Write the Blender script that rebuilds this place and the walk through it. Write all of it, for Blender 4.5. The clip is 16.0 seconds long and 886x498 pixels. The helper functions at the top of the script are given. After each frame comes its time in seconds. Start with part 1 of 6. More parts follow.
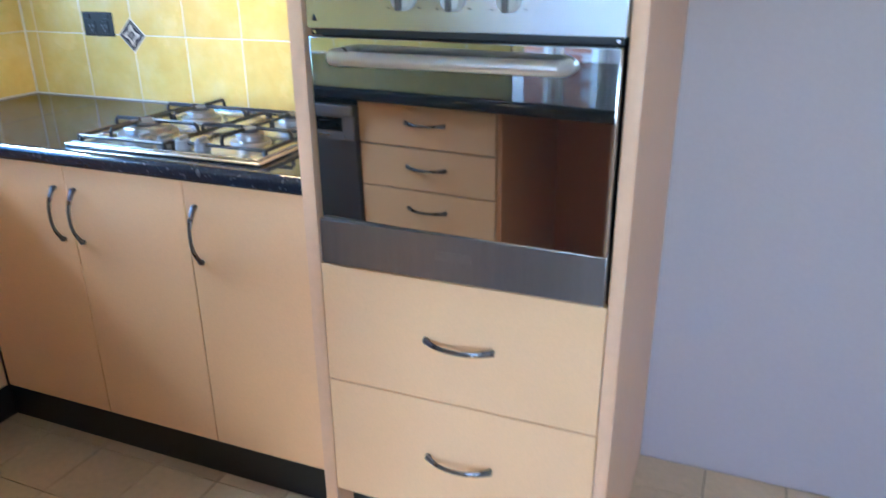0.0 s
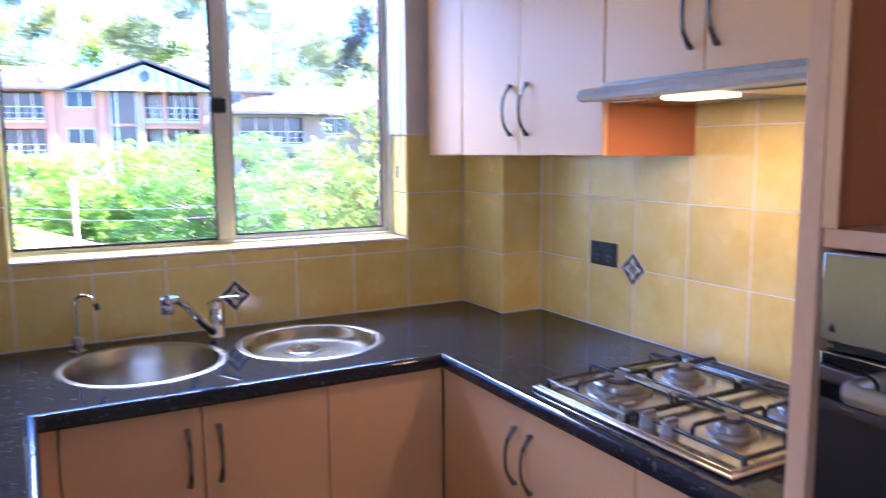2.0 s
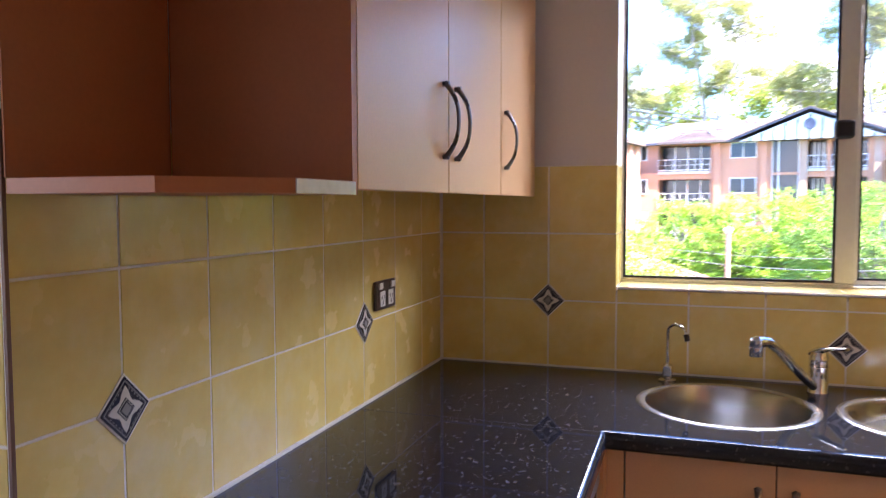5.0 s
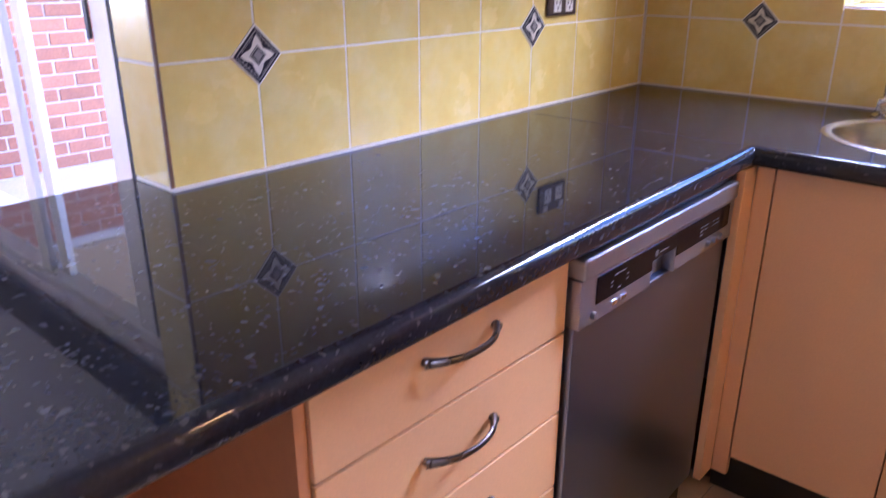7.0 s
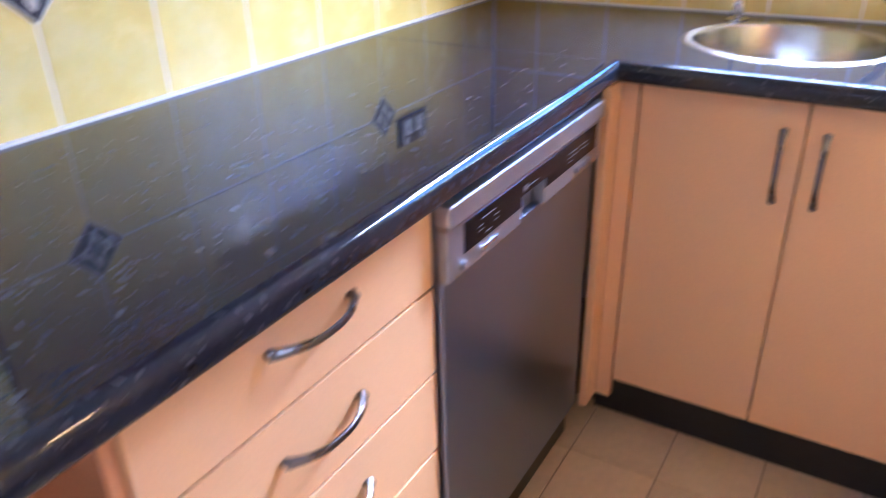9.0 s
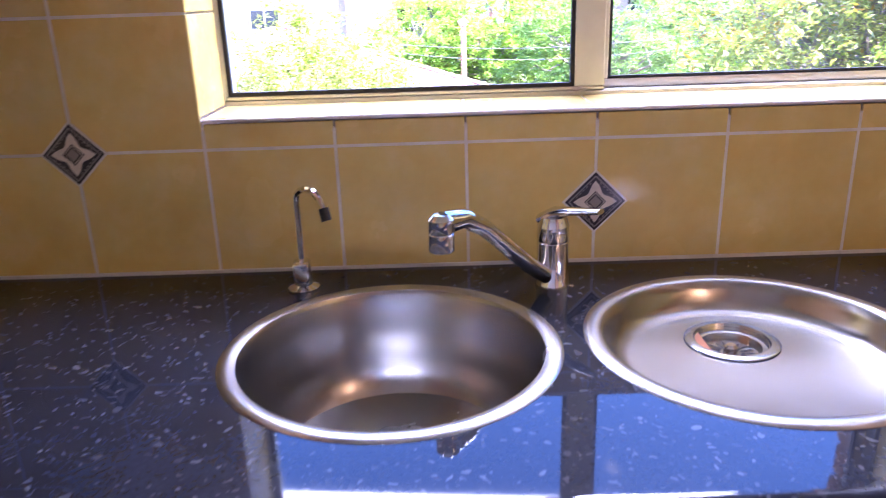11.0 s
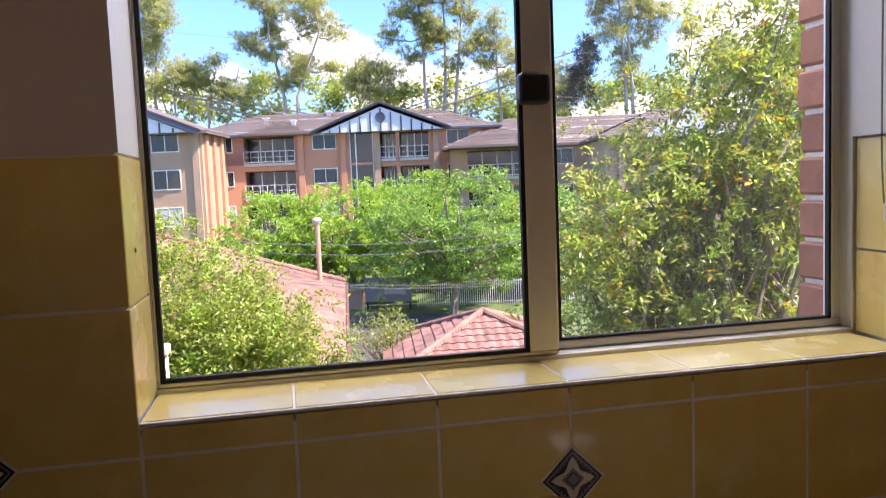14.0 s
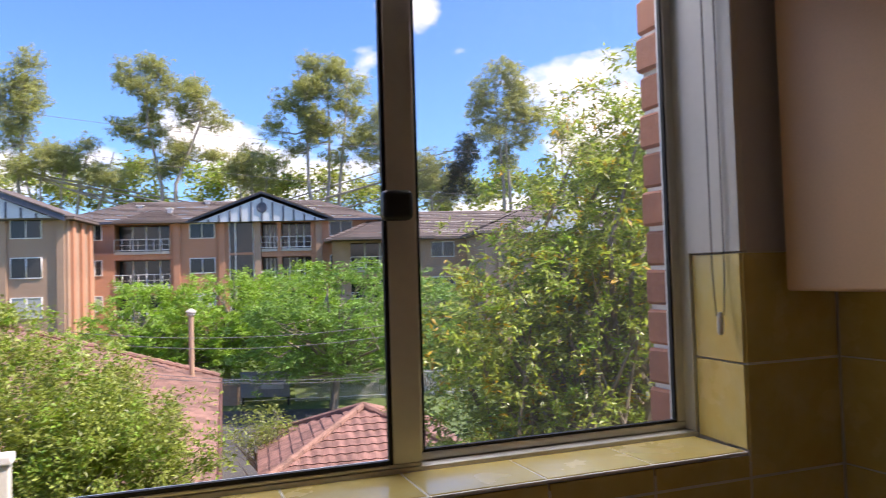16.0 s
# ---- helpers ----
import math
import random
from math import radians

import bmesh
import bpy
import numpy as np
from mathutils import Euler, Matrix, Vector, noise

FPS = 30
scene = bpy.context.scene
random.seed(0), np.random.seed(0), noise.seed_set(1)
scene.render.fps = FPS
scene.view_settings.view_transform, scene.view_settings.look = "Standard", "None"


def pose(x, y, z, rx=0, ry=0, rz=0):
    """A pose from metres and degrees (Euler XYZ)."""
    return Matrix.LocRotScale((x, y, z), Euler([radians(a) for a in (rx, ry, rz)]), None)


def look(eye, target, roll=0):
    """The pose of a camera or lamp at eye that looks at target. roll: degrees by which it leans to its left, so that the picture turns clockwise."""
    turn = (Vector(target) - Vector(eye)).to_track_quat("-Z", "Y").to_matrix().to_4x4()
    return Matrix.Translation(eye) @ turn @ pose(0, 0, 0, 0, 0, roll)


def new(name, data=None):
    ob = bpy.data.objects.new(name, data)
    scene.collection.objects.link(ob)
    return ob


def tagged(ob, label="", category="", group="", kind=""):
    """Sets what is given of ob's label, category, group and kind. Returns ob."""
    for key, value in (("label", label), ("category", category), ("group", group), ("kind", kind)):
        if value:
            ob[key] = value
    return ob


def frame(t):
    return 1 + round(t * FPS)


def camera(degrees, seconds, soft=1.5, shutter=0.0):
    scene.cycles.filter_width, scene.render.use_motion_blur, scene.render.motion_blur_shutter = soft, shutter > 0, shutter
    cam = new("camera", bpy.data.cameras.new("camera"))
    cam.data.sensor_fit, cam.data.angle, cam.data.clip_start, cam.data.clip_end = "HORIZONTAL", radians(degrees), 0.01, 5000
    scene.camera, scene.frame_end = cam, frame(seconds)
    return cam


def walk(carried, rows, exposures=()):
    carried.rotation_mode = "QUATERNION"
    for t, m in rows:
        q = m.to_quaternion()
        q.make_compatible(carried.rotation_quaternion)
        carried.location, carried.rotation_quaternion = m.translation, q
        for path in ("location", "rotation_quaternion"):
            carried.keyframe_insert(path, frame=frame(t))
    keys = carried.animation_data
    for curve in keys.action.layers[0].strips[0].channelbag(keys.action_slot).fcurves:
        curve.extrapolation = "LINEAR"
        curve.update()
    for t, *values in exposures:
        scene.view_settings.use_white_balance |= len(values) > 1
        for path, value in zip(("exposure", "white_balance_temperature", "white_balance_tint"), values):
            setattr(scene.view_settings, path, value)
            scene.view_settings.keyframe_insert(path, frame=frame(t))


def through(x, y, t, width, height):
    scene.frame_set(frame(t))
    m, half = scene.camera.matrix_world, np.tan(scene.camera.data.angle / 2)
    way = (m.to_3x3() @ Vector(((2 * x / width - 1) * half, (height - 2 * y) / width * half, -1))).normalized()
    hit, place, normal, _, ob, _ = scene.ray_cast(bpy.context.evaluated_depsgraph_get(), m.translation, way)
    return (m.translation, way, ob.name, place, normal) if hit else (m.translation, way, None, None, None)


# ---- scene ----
cam = camera(61.5, 16.0, soft=1.0, shutter=0.4)
EXPO = [
    (0.0, 4.38, 4850, -2), (0.5, 4.28, 4850, 8), (1.0, 4.0, 4800, 16), (1.6, 3.7, 4900, 24), (2.2, 3.4, 5300, 30), (3.0, 3.0, 6050, 24), (4.2, 3.0, 6400, 32), (6.3, 4.05, 5800, 28), (7.2, 4.28, 5650, 40), (8.5, 4.85, 5850, 36), (9.0, 4.9, 5150, 24), (9.5, 4.6, 5200, 50), (10.2, 4.1, 5200, 52), (12.3, 2.8, 6500, 32), (13.5, 1.95, 6800, 32), (14.5, 1.35, 7000, 28), (16.0, 0.92, 7000, 26)]
PATH = [
    (0, (0.302, -2.488, 1.323), (2.022, -1.78, 0.586), -0.5),
    (0.5, (0.431, -2.434, 1.351), (2.087, -1.486, 0.752), -0.0),
    (1, (0.558, -2.369, 1.392), (2.062, -1.137, 0.922), -0.3),
    (1.5, (0.587, -2.333, 1.411), (1.857, -0.83, 1.054), -0.4),
    (2, (0.619, -2.329, 1.442), (1.567, -0.587, 1.182), -0.4),
    (2.5, (0.643, -2.359, 1.456), (1.274, -0.47, 1.276), -0.1),
    (3, (0.633, -2.387, 1.467), (1.004, -0.425, 1.344), -0.1),
    (3.5, (0.624, -2.404, 1.466), (0.76, -0.411, 1.384), -0.2),
    (4, (0.619, -2.395, 1.458), (0.514, -0.399, 1.403), -0.2),
    (4.2, (0.626, -2.36, 1.446), (0.412, -0.372, 1.398), -0.2),
    (6.3, (1.073, -2.107, 1.305), (-0.068, -0.534, 0.83), -0.2),
    (6.5, (1.092, -2.11, 1.294), (-0.083, -0.587, 0.749), -0.1),
    (7, (1.098, -2.124, 1.247), (-0.147, -0.735, 0.528), 0.0),
    (7.5, (1.063, -2.151, 1.203), (-0.212, -0.874, 0.341), 0.2),
    (8, (1.05, -2.165, 1.173), (-0.224, -0.963, 0.208), 0.0),
    (8.5, (1.051, -2.138, 1.174), (-0.129, -0.857, 0.189), -0.5),
    (9, (1.037, -1.989, 1.23), (0.099, -0.473, 0.322), -1.4),
    (9.5, (0.938, -1.771, 1.261), (0.389, -0.008, 0.494), -1.9),
    (10, (0.917, -1.549, 1.274), (0.603, 0.301, 0.582), -2.0),
    (10.2, (0.915, -1.44, 1.281), (0.655, 0.427, 0.612), -2.0),
    (12.3, (0.856, -1.008, 1.366), (1.172, 0.870, 0.755), -1.9),
    (12.5, (0.840, -1.012, 1.375), (1.171, 0.880, 0.822), -2.2),
    (13, (0.788, -1.010, 1.412), (1.145, 0.912, 0.988), -2.6),
    (13.5, (0.760, -1.015, 1.432), (1.141, 0.926, 1.146), -2.5),
    (14, (0.749, -1.028, 1.441), (1.15, 0.924, 1.276), -2.3),
    (14.5, (0.749, -1.041, 1.464), (1.175, 0.912, 1.388), -1.9),
    (15, (0.756, -1.052, 1.478), (1.223, 0.893, 1.468), -1.5),
    (15.5, (0.758, -1.057, 1.482), (1.308, 0.866, 1.523), -1.5),
    (16, (0.773, -1.059, 1.475), (1.484, 0.809, 1.544), -1.7),
]
walk(cam, [(t, look(eye, target, roll)) for t, eye, target, roll in PATH], EXPO)

# ---- light ----
world = bpy.data.worlds.new("world")
scene.world = world
world.use_nodes = True
wn, wl = world.node_tree.nodes, world.node_tree.links
wn.clear()
SUN_ELEV, SUN_AZ = 52.0, 118.0    # degrees; azimuth clockwise from +y
sky = wn.new("ShaderNodeTexSky")
sky.sky_type, sky.sun_disc = "NISHITA", False
sky.sun_elevation, sky.sun_rotation = radians(SUN_ELEV), radians(SUN_AZ)
wco = wn.new("ShaderNodeTexCoord")
wmap = wn.new("ShaderNodeMapping")
wmap.inputs["Scale"].default_value = (1.0, 1.0, 1.7)
wmap.inputs["Location"].default_value = (0.35, 0.1, 0.0)
cloud = wn.new("ShaderNodeTexNoise")
cloud.inputs["Scale"].default_value, cloud.inputs["Detail"].default_value = 5.2, 10.0
cloud.inputs["Roughness"].default_value = 0.52
cramp = wn.new("ShaderNodeValToRGB")
cramp.color_ramp.elements[0].position, cramp.color_ramp.elements[1].position = 0.54, 0.63
wmix = wn.new("ShaderNodeMixRGB")
wmix.inputs[2].default_value = (5.6, 5.7, 5.9, 1)
wbg = wn.new("ShaderNodeBackground")
wbg.inputs["Strength"].default_value = 0.15
wout = wn.new("ShaderNodeOutputWorld")
tint = wn.new("ShaderNodeMixRGB")
tint.blend_type = "MULTIPLY"
tint.inputs[0].default_value, tint.inputs[2].default_value = 1.0, (0.41, 0.71, 1.15, 1)
sepw = wn.new("ShaderNodeSeparateXYZ")
less = wn.new("ShaderNodeMapRange")
less.inputs["From Min"].default_value, less.inputs["From Max"].default_value = 0.17, 0.31
less.inputs["To Min"].default_value, less.inputs["To Max"].default_value = 0.085, -0.09
addw = wn.new("ShaderNodeMath")
addw.operation = "ADD"
wl.new(wco.outputs["Generated"], wmap.inputs["Vector"])
wl.new(wco.outputs["Generated"], sepw.inputs[0])
wl.new(sepw.outputs["Z"], less.inputs["Value"])
wl.new(wmap.outputs["Vector"], cloud.inputs["Vector"])
wl.new(cloud.outputs["Fac"], addw.inputs[0])
wl.new(less.outputs["Result"], addw.inputs[1])
wl.new(addw.outputs[0], cramp.inputs["Fac"])
wl.new(cramp.outputs["Color"], wmix.inputs[0])
wl.new(sky.outputs["Color"], tint.inputs[1])
wl.new(tint.outputs["Color"], wmix.inputs[1])
wl.new(wmix.outputs["Color"], wbg.inputs["Color"])
wl.new(wbg.outputs["Background"], wout.inputs["Surface"])

sun = new("sun", bpy.data.lights.new("sun", "SUN"))
sun.data.energy, sun.data.angle, sun.data.color = 5.0, radians(0.6), (1.0, 0.95, 0.86)
sdir = Vector((math.sin(radians(SUN_AZ)) * math.cos(radians(SUN_ELEV)), math.cos(radians(SUN_AZ)) * math.cos(radians(SUN_ELEV)), math.sin(radians(SUN_ELEV))))
sun.matrix_world = look(sdir * 60, (0, 0, 0))


# fill lamp added in a living room window that no view shows
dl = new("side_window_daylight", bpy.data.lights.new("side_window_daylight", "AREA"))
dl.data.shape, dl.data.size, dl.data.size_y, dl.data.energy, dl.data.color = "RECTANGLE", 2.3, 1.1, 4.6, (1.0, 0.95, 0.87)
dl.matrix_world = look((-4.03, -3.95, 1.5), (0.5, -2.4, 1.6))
# fill lamp added outside, above the view, shining in under the kitchen window's head
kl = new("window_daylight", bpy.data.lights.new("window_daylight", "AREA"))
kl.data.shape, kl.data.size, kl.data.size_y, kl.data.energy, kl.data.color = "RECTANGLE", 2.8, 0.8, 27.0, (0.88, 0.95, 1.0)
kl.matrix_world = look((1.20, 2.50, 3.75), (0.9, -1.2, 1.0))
# second fill lamp added outside, close to the head, to brighten the left wall
ks = new("window_side_daylight", bpy.data.lights.new("window_side_daylight", "AREA"))
ks.data.shape, ks.data.size, ks.data.size_y, ks.data.energy, ks.data.color = "RECTANGLE", 0.9, 0.5, 7.5, (0.86, 0.94, 1.0)
ks.matrix_world = look((1.62, 0.56, 2.46), (-0.1, -1.1, 1.0))


# ---- materials ----
def mat(name, color, rough=0.5, metal=0.0, var=0.08, scale=6.0, fine=60.0, bump=0.0, bscale=80.0, coat=0.0, rand=0.0, stretch=(1, 1, 1), spec=0.5, rvar=0.1, island=0.0):
    """A surface with variation at two scales, a fine relief and uneven gloss."""
    m = bpy.data.materials.new(name)
    m.use_nodes = True
    n, l = m.node_tree.nodes, m.node_tree.links
    p = n["Principled BSDF"]
    co = n.new("ShaderNodeTexCoord")
    mp = n.new("ShaderNodeMapping")
    mp.inputs["Scale"].default_value = stretch
    l.new(co.outputs["Object"], mp.inputs["Vector"])
    big, small = n.new("ShaderNodeTexNoise"), n.new("ShaderNodeTexNoise")
    for t, s in ((big, scale), (small, fine)):
        t.inputs["Scale"].default_value, t.inputs["Detail"].default_value = s, 5.0
        l.new(mp.outputs["Vector"], t.inputs["Vector"])
    if rand > 0 or island > 0:
        oi = n.new("ShaderNodeObjectInfo")
        off = n.new("ShaderNodeVectorMath")
        off.operation = "MULTIPLY_ADD"
        off.inputs[1].default_value = (17, 31, 11)
        l.new(oi.outputs["Random"], off.inputs[0])
        l.new(co.outputs["Object"], off.inputs[2])
        l.new(off.outputs[0], mp.inputs["Vector"])
    add = n.new("ShaderNodeMath")
    add.operation = "ADD"
    l.new(big.outputs["Fac"], add.inputs[0])
    l.new(small.outputs["Fac"], add.inputs[1])
    rng = n.new("ShaderNodeMapRange")
    rng.inputs["From Min"].default_value, rng.inputs["From Max"].default_value = 0.6, 1.4
    rng.inputs["To Min"].default_value, rng.inputs["To Max"].default_value = 1 - var, 1 + var
    l.new(add.outputs[0], rng.inputs["Value"])
    last = rng.outputs["Result"]
    if rand > 0 or island > 0:
        src = oi.outputs["Random"]
        if island > 0:
            geo = n.new("ShaderNodeNewGeometry")
            src = geo.outputs["Random Per Island"]
        amount = max(rand, island)
        r2 = n.new("ShaderNodeMapRange")
        r2.inputs["To Min"].default_value, r2.inputs["To Max"].default_value = 1 - amount, 1 + amount
        l.new(src, r2.inputs["Value"])
        mu = n.new("ShaderNodeMath")
        mu.operation = "MULTIPLY"
        l.new(last, mu.inputs[0])
        l.new(r2.outputs["Result"], mu.inputs[1])
        last = mu.outputs[0]
    vm = n.new("ShaderNodeVectorMath")
    vm.operation = "SCALE"
    vm.inputs[0].default_value = color
    l.new(last, vm.inputs["Scale"])
    l.new(vm.outputs[0], p.inputs["Base Color"])
    rr = n.new("ShaderNodeMapRange")
    rr.inputs["From Min"].default_value, rr.inputs["From Max"].default_value = 0.3, 0.7
    rr.inputs["To Min"].default_value, rr.inputs["To Max"].default_value = max(0.02, rough * (1 - rvar)), min(1, rough * (1 + rvar))
    l.new(big.outputs["Fac"], rr.inputs["Value"])
    l.new(rr.outputs["Result"], p.inputs["Roughness"])
    p.inputs["Metallic"].default_value = metal
    p.inputs["Specular IOR Level"].default_value = spec
    p.inputs["Coat Weight"].default_value = coat
    p.inputs["Coat Roughness"].default_value = 0.08
    if bump > 0:
        bt = n.new("ShaderNodeTexNoise")
        bt.inputs["Scale"].default_value, bt.inputs["Detail"].default_value = bscale, 4.0
        l.new(mp.outputs["Vector"], bt.inputs["Vector"])
        bn = n.new("ShaderNodeBump")
        bn.inputs["Strength"].default_value, bn.inputs["Distance"].default_value = bump, 0.004
        l.new(bt.outputs["Fac"], bn.inputs["Height"])
        l.new(bn.outputs["Normal"], p.inputs["Normal"])
    return m


def stone_mat():
    """Near-black laminate with scattered pale chips and fine grain."""
    # the window's blue sheen is put into this bluish base colour
    m = mat("worktop_stone", (0.0135, 0.0155, 0.023), rough=0.5, var=0.5, scale=14, fine=160, coat=0.8, rvar=0.1, spec=0.012)
    m.node_tree.nodes["Principled BSDF"].inputs["Coat Roughness"].default_value = 0.035
    n, l = m.node_tree.nodes, m.node_tree.links
    p = n["Principled BSDF"]
    under = p.inputs["Base Color"].links[0].from_socket
    co = n.new("ShaderNodeTexCoord")
    warp = n.new("ShaderNodeTexNoise")
    warp.inputs["Scale"].default_value = 40
    l.new(co.outputs["Object"], warp.inputs["Vector"])
    wv = n.new("ShaderNodeVectorMath")
    wv.operation = "MULTIPLY_ADD"
    wv.inputs[1].default_value = (0.03, 0.03, 0.03)
    l.new(warp.outputs["Color"], wv.inputs[0])
    l.new(co.outputs["Object"], wv.inputs[2])
    for scale, size, share, tone in ((62, 0.30, 0.76, (0.09, 0.092, 0.10)), (120, 0.36, 0.70, (0.085, 0.085, 0.095))):
        v = n.new("ShaderNodeTexVoronoi")
        v.inputs["Scale"].default_value = scale
        l.new(wv.outputs[0], v.inputs["Vector"])
        near = n.new("ShaderNodeMapRange")
        near.inputs["From Min"].default_value, near.inputs["From Max"].default_value = size, size * 0.75
        l.new(v.outputs["Distance"], near.inputs["Value"])
        sep = n.new("ShaderNodeSeparateColor")
        l.new(v.outputs["Color"], sep.inputs["Color"])
        pick = n.new("ShaderNodeMapRange")
        pick.inputs["From Min"].default_value, pick.inputs["From Max"].default_value = share, 1.0
        l.new(sep.outputs["Red"], pick.inputs["Value"])
        mu = n.new("ShaderNodeMath")
        mu.operation = "MULTIPLY"
        l.new(near.outputs["Result"], mu.inputs[0])
        l.new(pick.outputs["Result"], mu.inputs[1])
        mx = n.new("ShaderNodeMixRGB")
        mx.inputs[2].default_value = (*tone, 1)
        l.new(mu.outputs[0], mx.inputs[0])
        l.new(under, mx.inputs[1])
        under = mx.outputs["Color"]
    l.new(under, p.inputs["Base Color"])
    return m


def tile_mat():
    """Yellow glaze, clouded from pale cream to warm ochre, each tile a little different."""
    m = mat("yellow_glazed_tile", (0.80, 0.64, 0.29), rough=0.26, var=0.05, scale=9, fine=40, rand=0.045, bump=0.10, bscale=28, coat=0.38, spec=0.32)
    n, l = m.node_tree.nodes, m.node_tree.links
    p = n["Principled BSDF"]
    p.inputs["Coat Roughness"].default_value = 0.10
    scaled = p.inputs["Base Color"].links[0].from_node
    mp = [k for k in n if k.type == "MAPPING"][0]
    cl = n.new("ShaderNodeTexNoise")
    cl.inputs["Scale"].default_value, cl.inputs["Detail"].default_value, cl.inputs["Roughness"].default_value = 11.0, 6.0, 0.62
    l.new(mp.outputs["Vector"], cl.inputs["Vector"])
    rp = n.new("ShaderNodeValToRGB")
    e = rp.color_ramp.elements
    e[0].position, e[0].color = 0.34, (0.80, 0.66, 0.27, 1)
    e[1].position, e[1].color = 0.78, (0.77, 0.55, 0.145, 1)
    mid = e.new(0.52)
    mid.color = (0.79, 0.62, 0.200, 1)
    l.new(cl.outputs["Fac"], rp.inputs["Fac"])
    l.new(rp.outputs["Color"], scaled.inputs[0])
    return m


def glass_mat(name, tint=(1, 1, 1)):
    """Thin window glass: clear, with a mirror sheen that grows at flat angles."""
    m = bpy.data.materials.new(name)
    m.use_nodes = True
    n, l = m.node_tree.nodes, m.node_tree.links
    n.clear()
    tr, gl, fr, mx, out = (n.new("ShaderNode" + k) for k in ("BsdfTransparent", "BsdfGlossy", "Fresnel", "MixShader", "OutputMaterial"))
    tr.inputs["Color"].default_value = (*tint, 1)
    gl.inputs["Roughness"].default_value = 0.01
    fr.inputs["IOR"].default_value = 1.25
    l.new(fr.outputs[0], mx.inputs[0])
    l.new(tr.outputs[0], mx.inputs[1])
    l.new(gl.outputs[0], mx.inputs[2])
    l.new(mx.outputs[0], out.inputs["Surface"])
    return m


def hazy_glass(name, haze):
    """Window glass with a haze put over it as a thin translucent film."""
    m = glass_mat(name, (0.96, 0.97, 0.96))
    n, l = m.node_tree.nodes, m.node_tree.links
    out = [k for k in n if k.type == "OUTPUT_MATERIAL"][0]
    clear = out.inputs["Surface"].links[0].from_socket
    film, mx, ns, mr = (n.new("ShaderNode" + k) for k in ("BsdfTranslucent", "MixShader", "TexNoise", "MapRange"))
    film.inputs["Color"].default_value = (0.9, 0.9, 0.88, 1)
    ns.inputs["Scale"].default_value, ns.inputs["Detail"].default_value = 3.0, 6.0
    mr.inputs["From Min"].default_value, mr.inputs["From Max"].default_value = 0.3, 0.7
    mr.inputs["To Min"].default_value, mr.inputs["To Max"].default_value = haze * 0.5, haze * 1.5
    l.new(ns.outputs["Fac"], mr.inputs["Value"])
    l.new(mr.outputs["Result"], mx.inputs[0])
    l.new(clear, mx.inputs[1])
    l.new(film.outputs[0], mx.inputs[2])
    l.new(mx.outputs[0], out.inputs["Surface"])
    return m


def glow_mat(name, color, strength):
    m = bpy.data.materials.new(name)
    m.use_nodes = True
    p = m.node_tree.nodes["Principled BSDF"]
    p.inputs["Emission Color"].default_value, p.inputs["Emission Strength"].default_value = (*color, 1), strength
    return m


PEACH = mat("peach_laminate", (0.77, 0.465, 0.24), rough=0.36, var=0.05, scale=3, fine=220, bump=0.05, bscale=400)
PEACH_EDGE = mat("peach_edge_strip", (0.70, 0.42, 0.25), rough=0.45, var=0.06, scale=8)
ORANGE = mat("terracotta_board", (0.47, 0.165, 0.058), rough=0.45, var=0.07, scale=3, fine=150)
YELLOW = tile_mat()
GROUT = mat("pale_grout", (0.84, 0.81, 0.72), rough=0.85, var=0.12, bump=0.2)
NAVY = mat("navy_glaze", (0.03, 0.03, 0.045), rough=0.25, var=0.2)
CREAM = mat("cream_glaze", (0.72, 0.68, 0.60), rough=0.25, var=0.1, scale=40)
STONE = stone_mat()
STEEL = mat("brushed_steel", (0.58, 0.60, 0.60), rough=0.23, metal=1.0, var=0.012, scale=4, fine=60, stretch=(1, 1, 20), rvar=0.0)
BOWL = mat("satin_steel_bowl", (0.47, 0.46, 0.44), rough=0.25, metal=1.0, var=0.08, scale=8, fine=90)
CHROME = mat("chrome", (0.75, 0.75, 0.76), rough=0.06, metal=1.0, var=0.02)
HANDLE = mat("black_nickel", (0.16, 0.15, 0.15), rough=0.28, metal=1.0, var=0.1, scale=30)
BLACK = mat("black_plastic", (0.012, 0.012, 0.013), rough=0.4, var=0.2)
IRON = mat("black_enamel_iron", (0.010, 0.010, 0.011), rough=0.45, var=0.2, bump=0.1)
KNOB = mat("grey_knob", (0.20, 0.20, 0.21), rough=0.38, var=0.05)
OVENGLASS = mat("dark_oven_glass", (0.006, 0.009, 0.009), rough=0.03, var=0.1, spec=0.5, coat=1.0, rvar=0.0)
OVENGLASS.node_tree.nodes["Principled BSDF"].inputs["IOR"].default_value = 4.3
OVENGLASS.node_tree.nodes["Principled BSDF"].inputs["Coat Roughness"].default_value = 0.02
WALLPAINT = mat("wall_paint", (0.74, 0.70, 0.70), rough=0.8, var=0.03, scale=2, fine=90, bump=0.08, bscale=260)
CEILPAINT = mat("ceiling_paint", (0.80, 0.79, 0.77), rough=0.9, var=0.02)
TRIM = mat("white_gloss_paint", (0.75, 0.73, 0.69), rough=0.4, var=0.04)
ALU = mat("aluminium_frame", (0.70, 0.68, 0.62), rough=0.40, metal=0.35, var=0.05)
RUBBER = mat("black_seal", (0.012, 0.012, 0.014), rough=0.7, var=0.1)
GLASS = glass_mat("window_glass", (0.97, 0.98, 0.97))
HAZYGLASS = hazy_glass("hazy_window_glass", 0.009)
FLOORTILE = mat("beige_floor_tile", (0.62, 0.46, 0.29), rough=0.34, var=0.10, scale=7, fine=50, rand=0.05, bump=0.05)
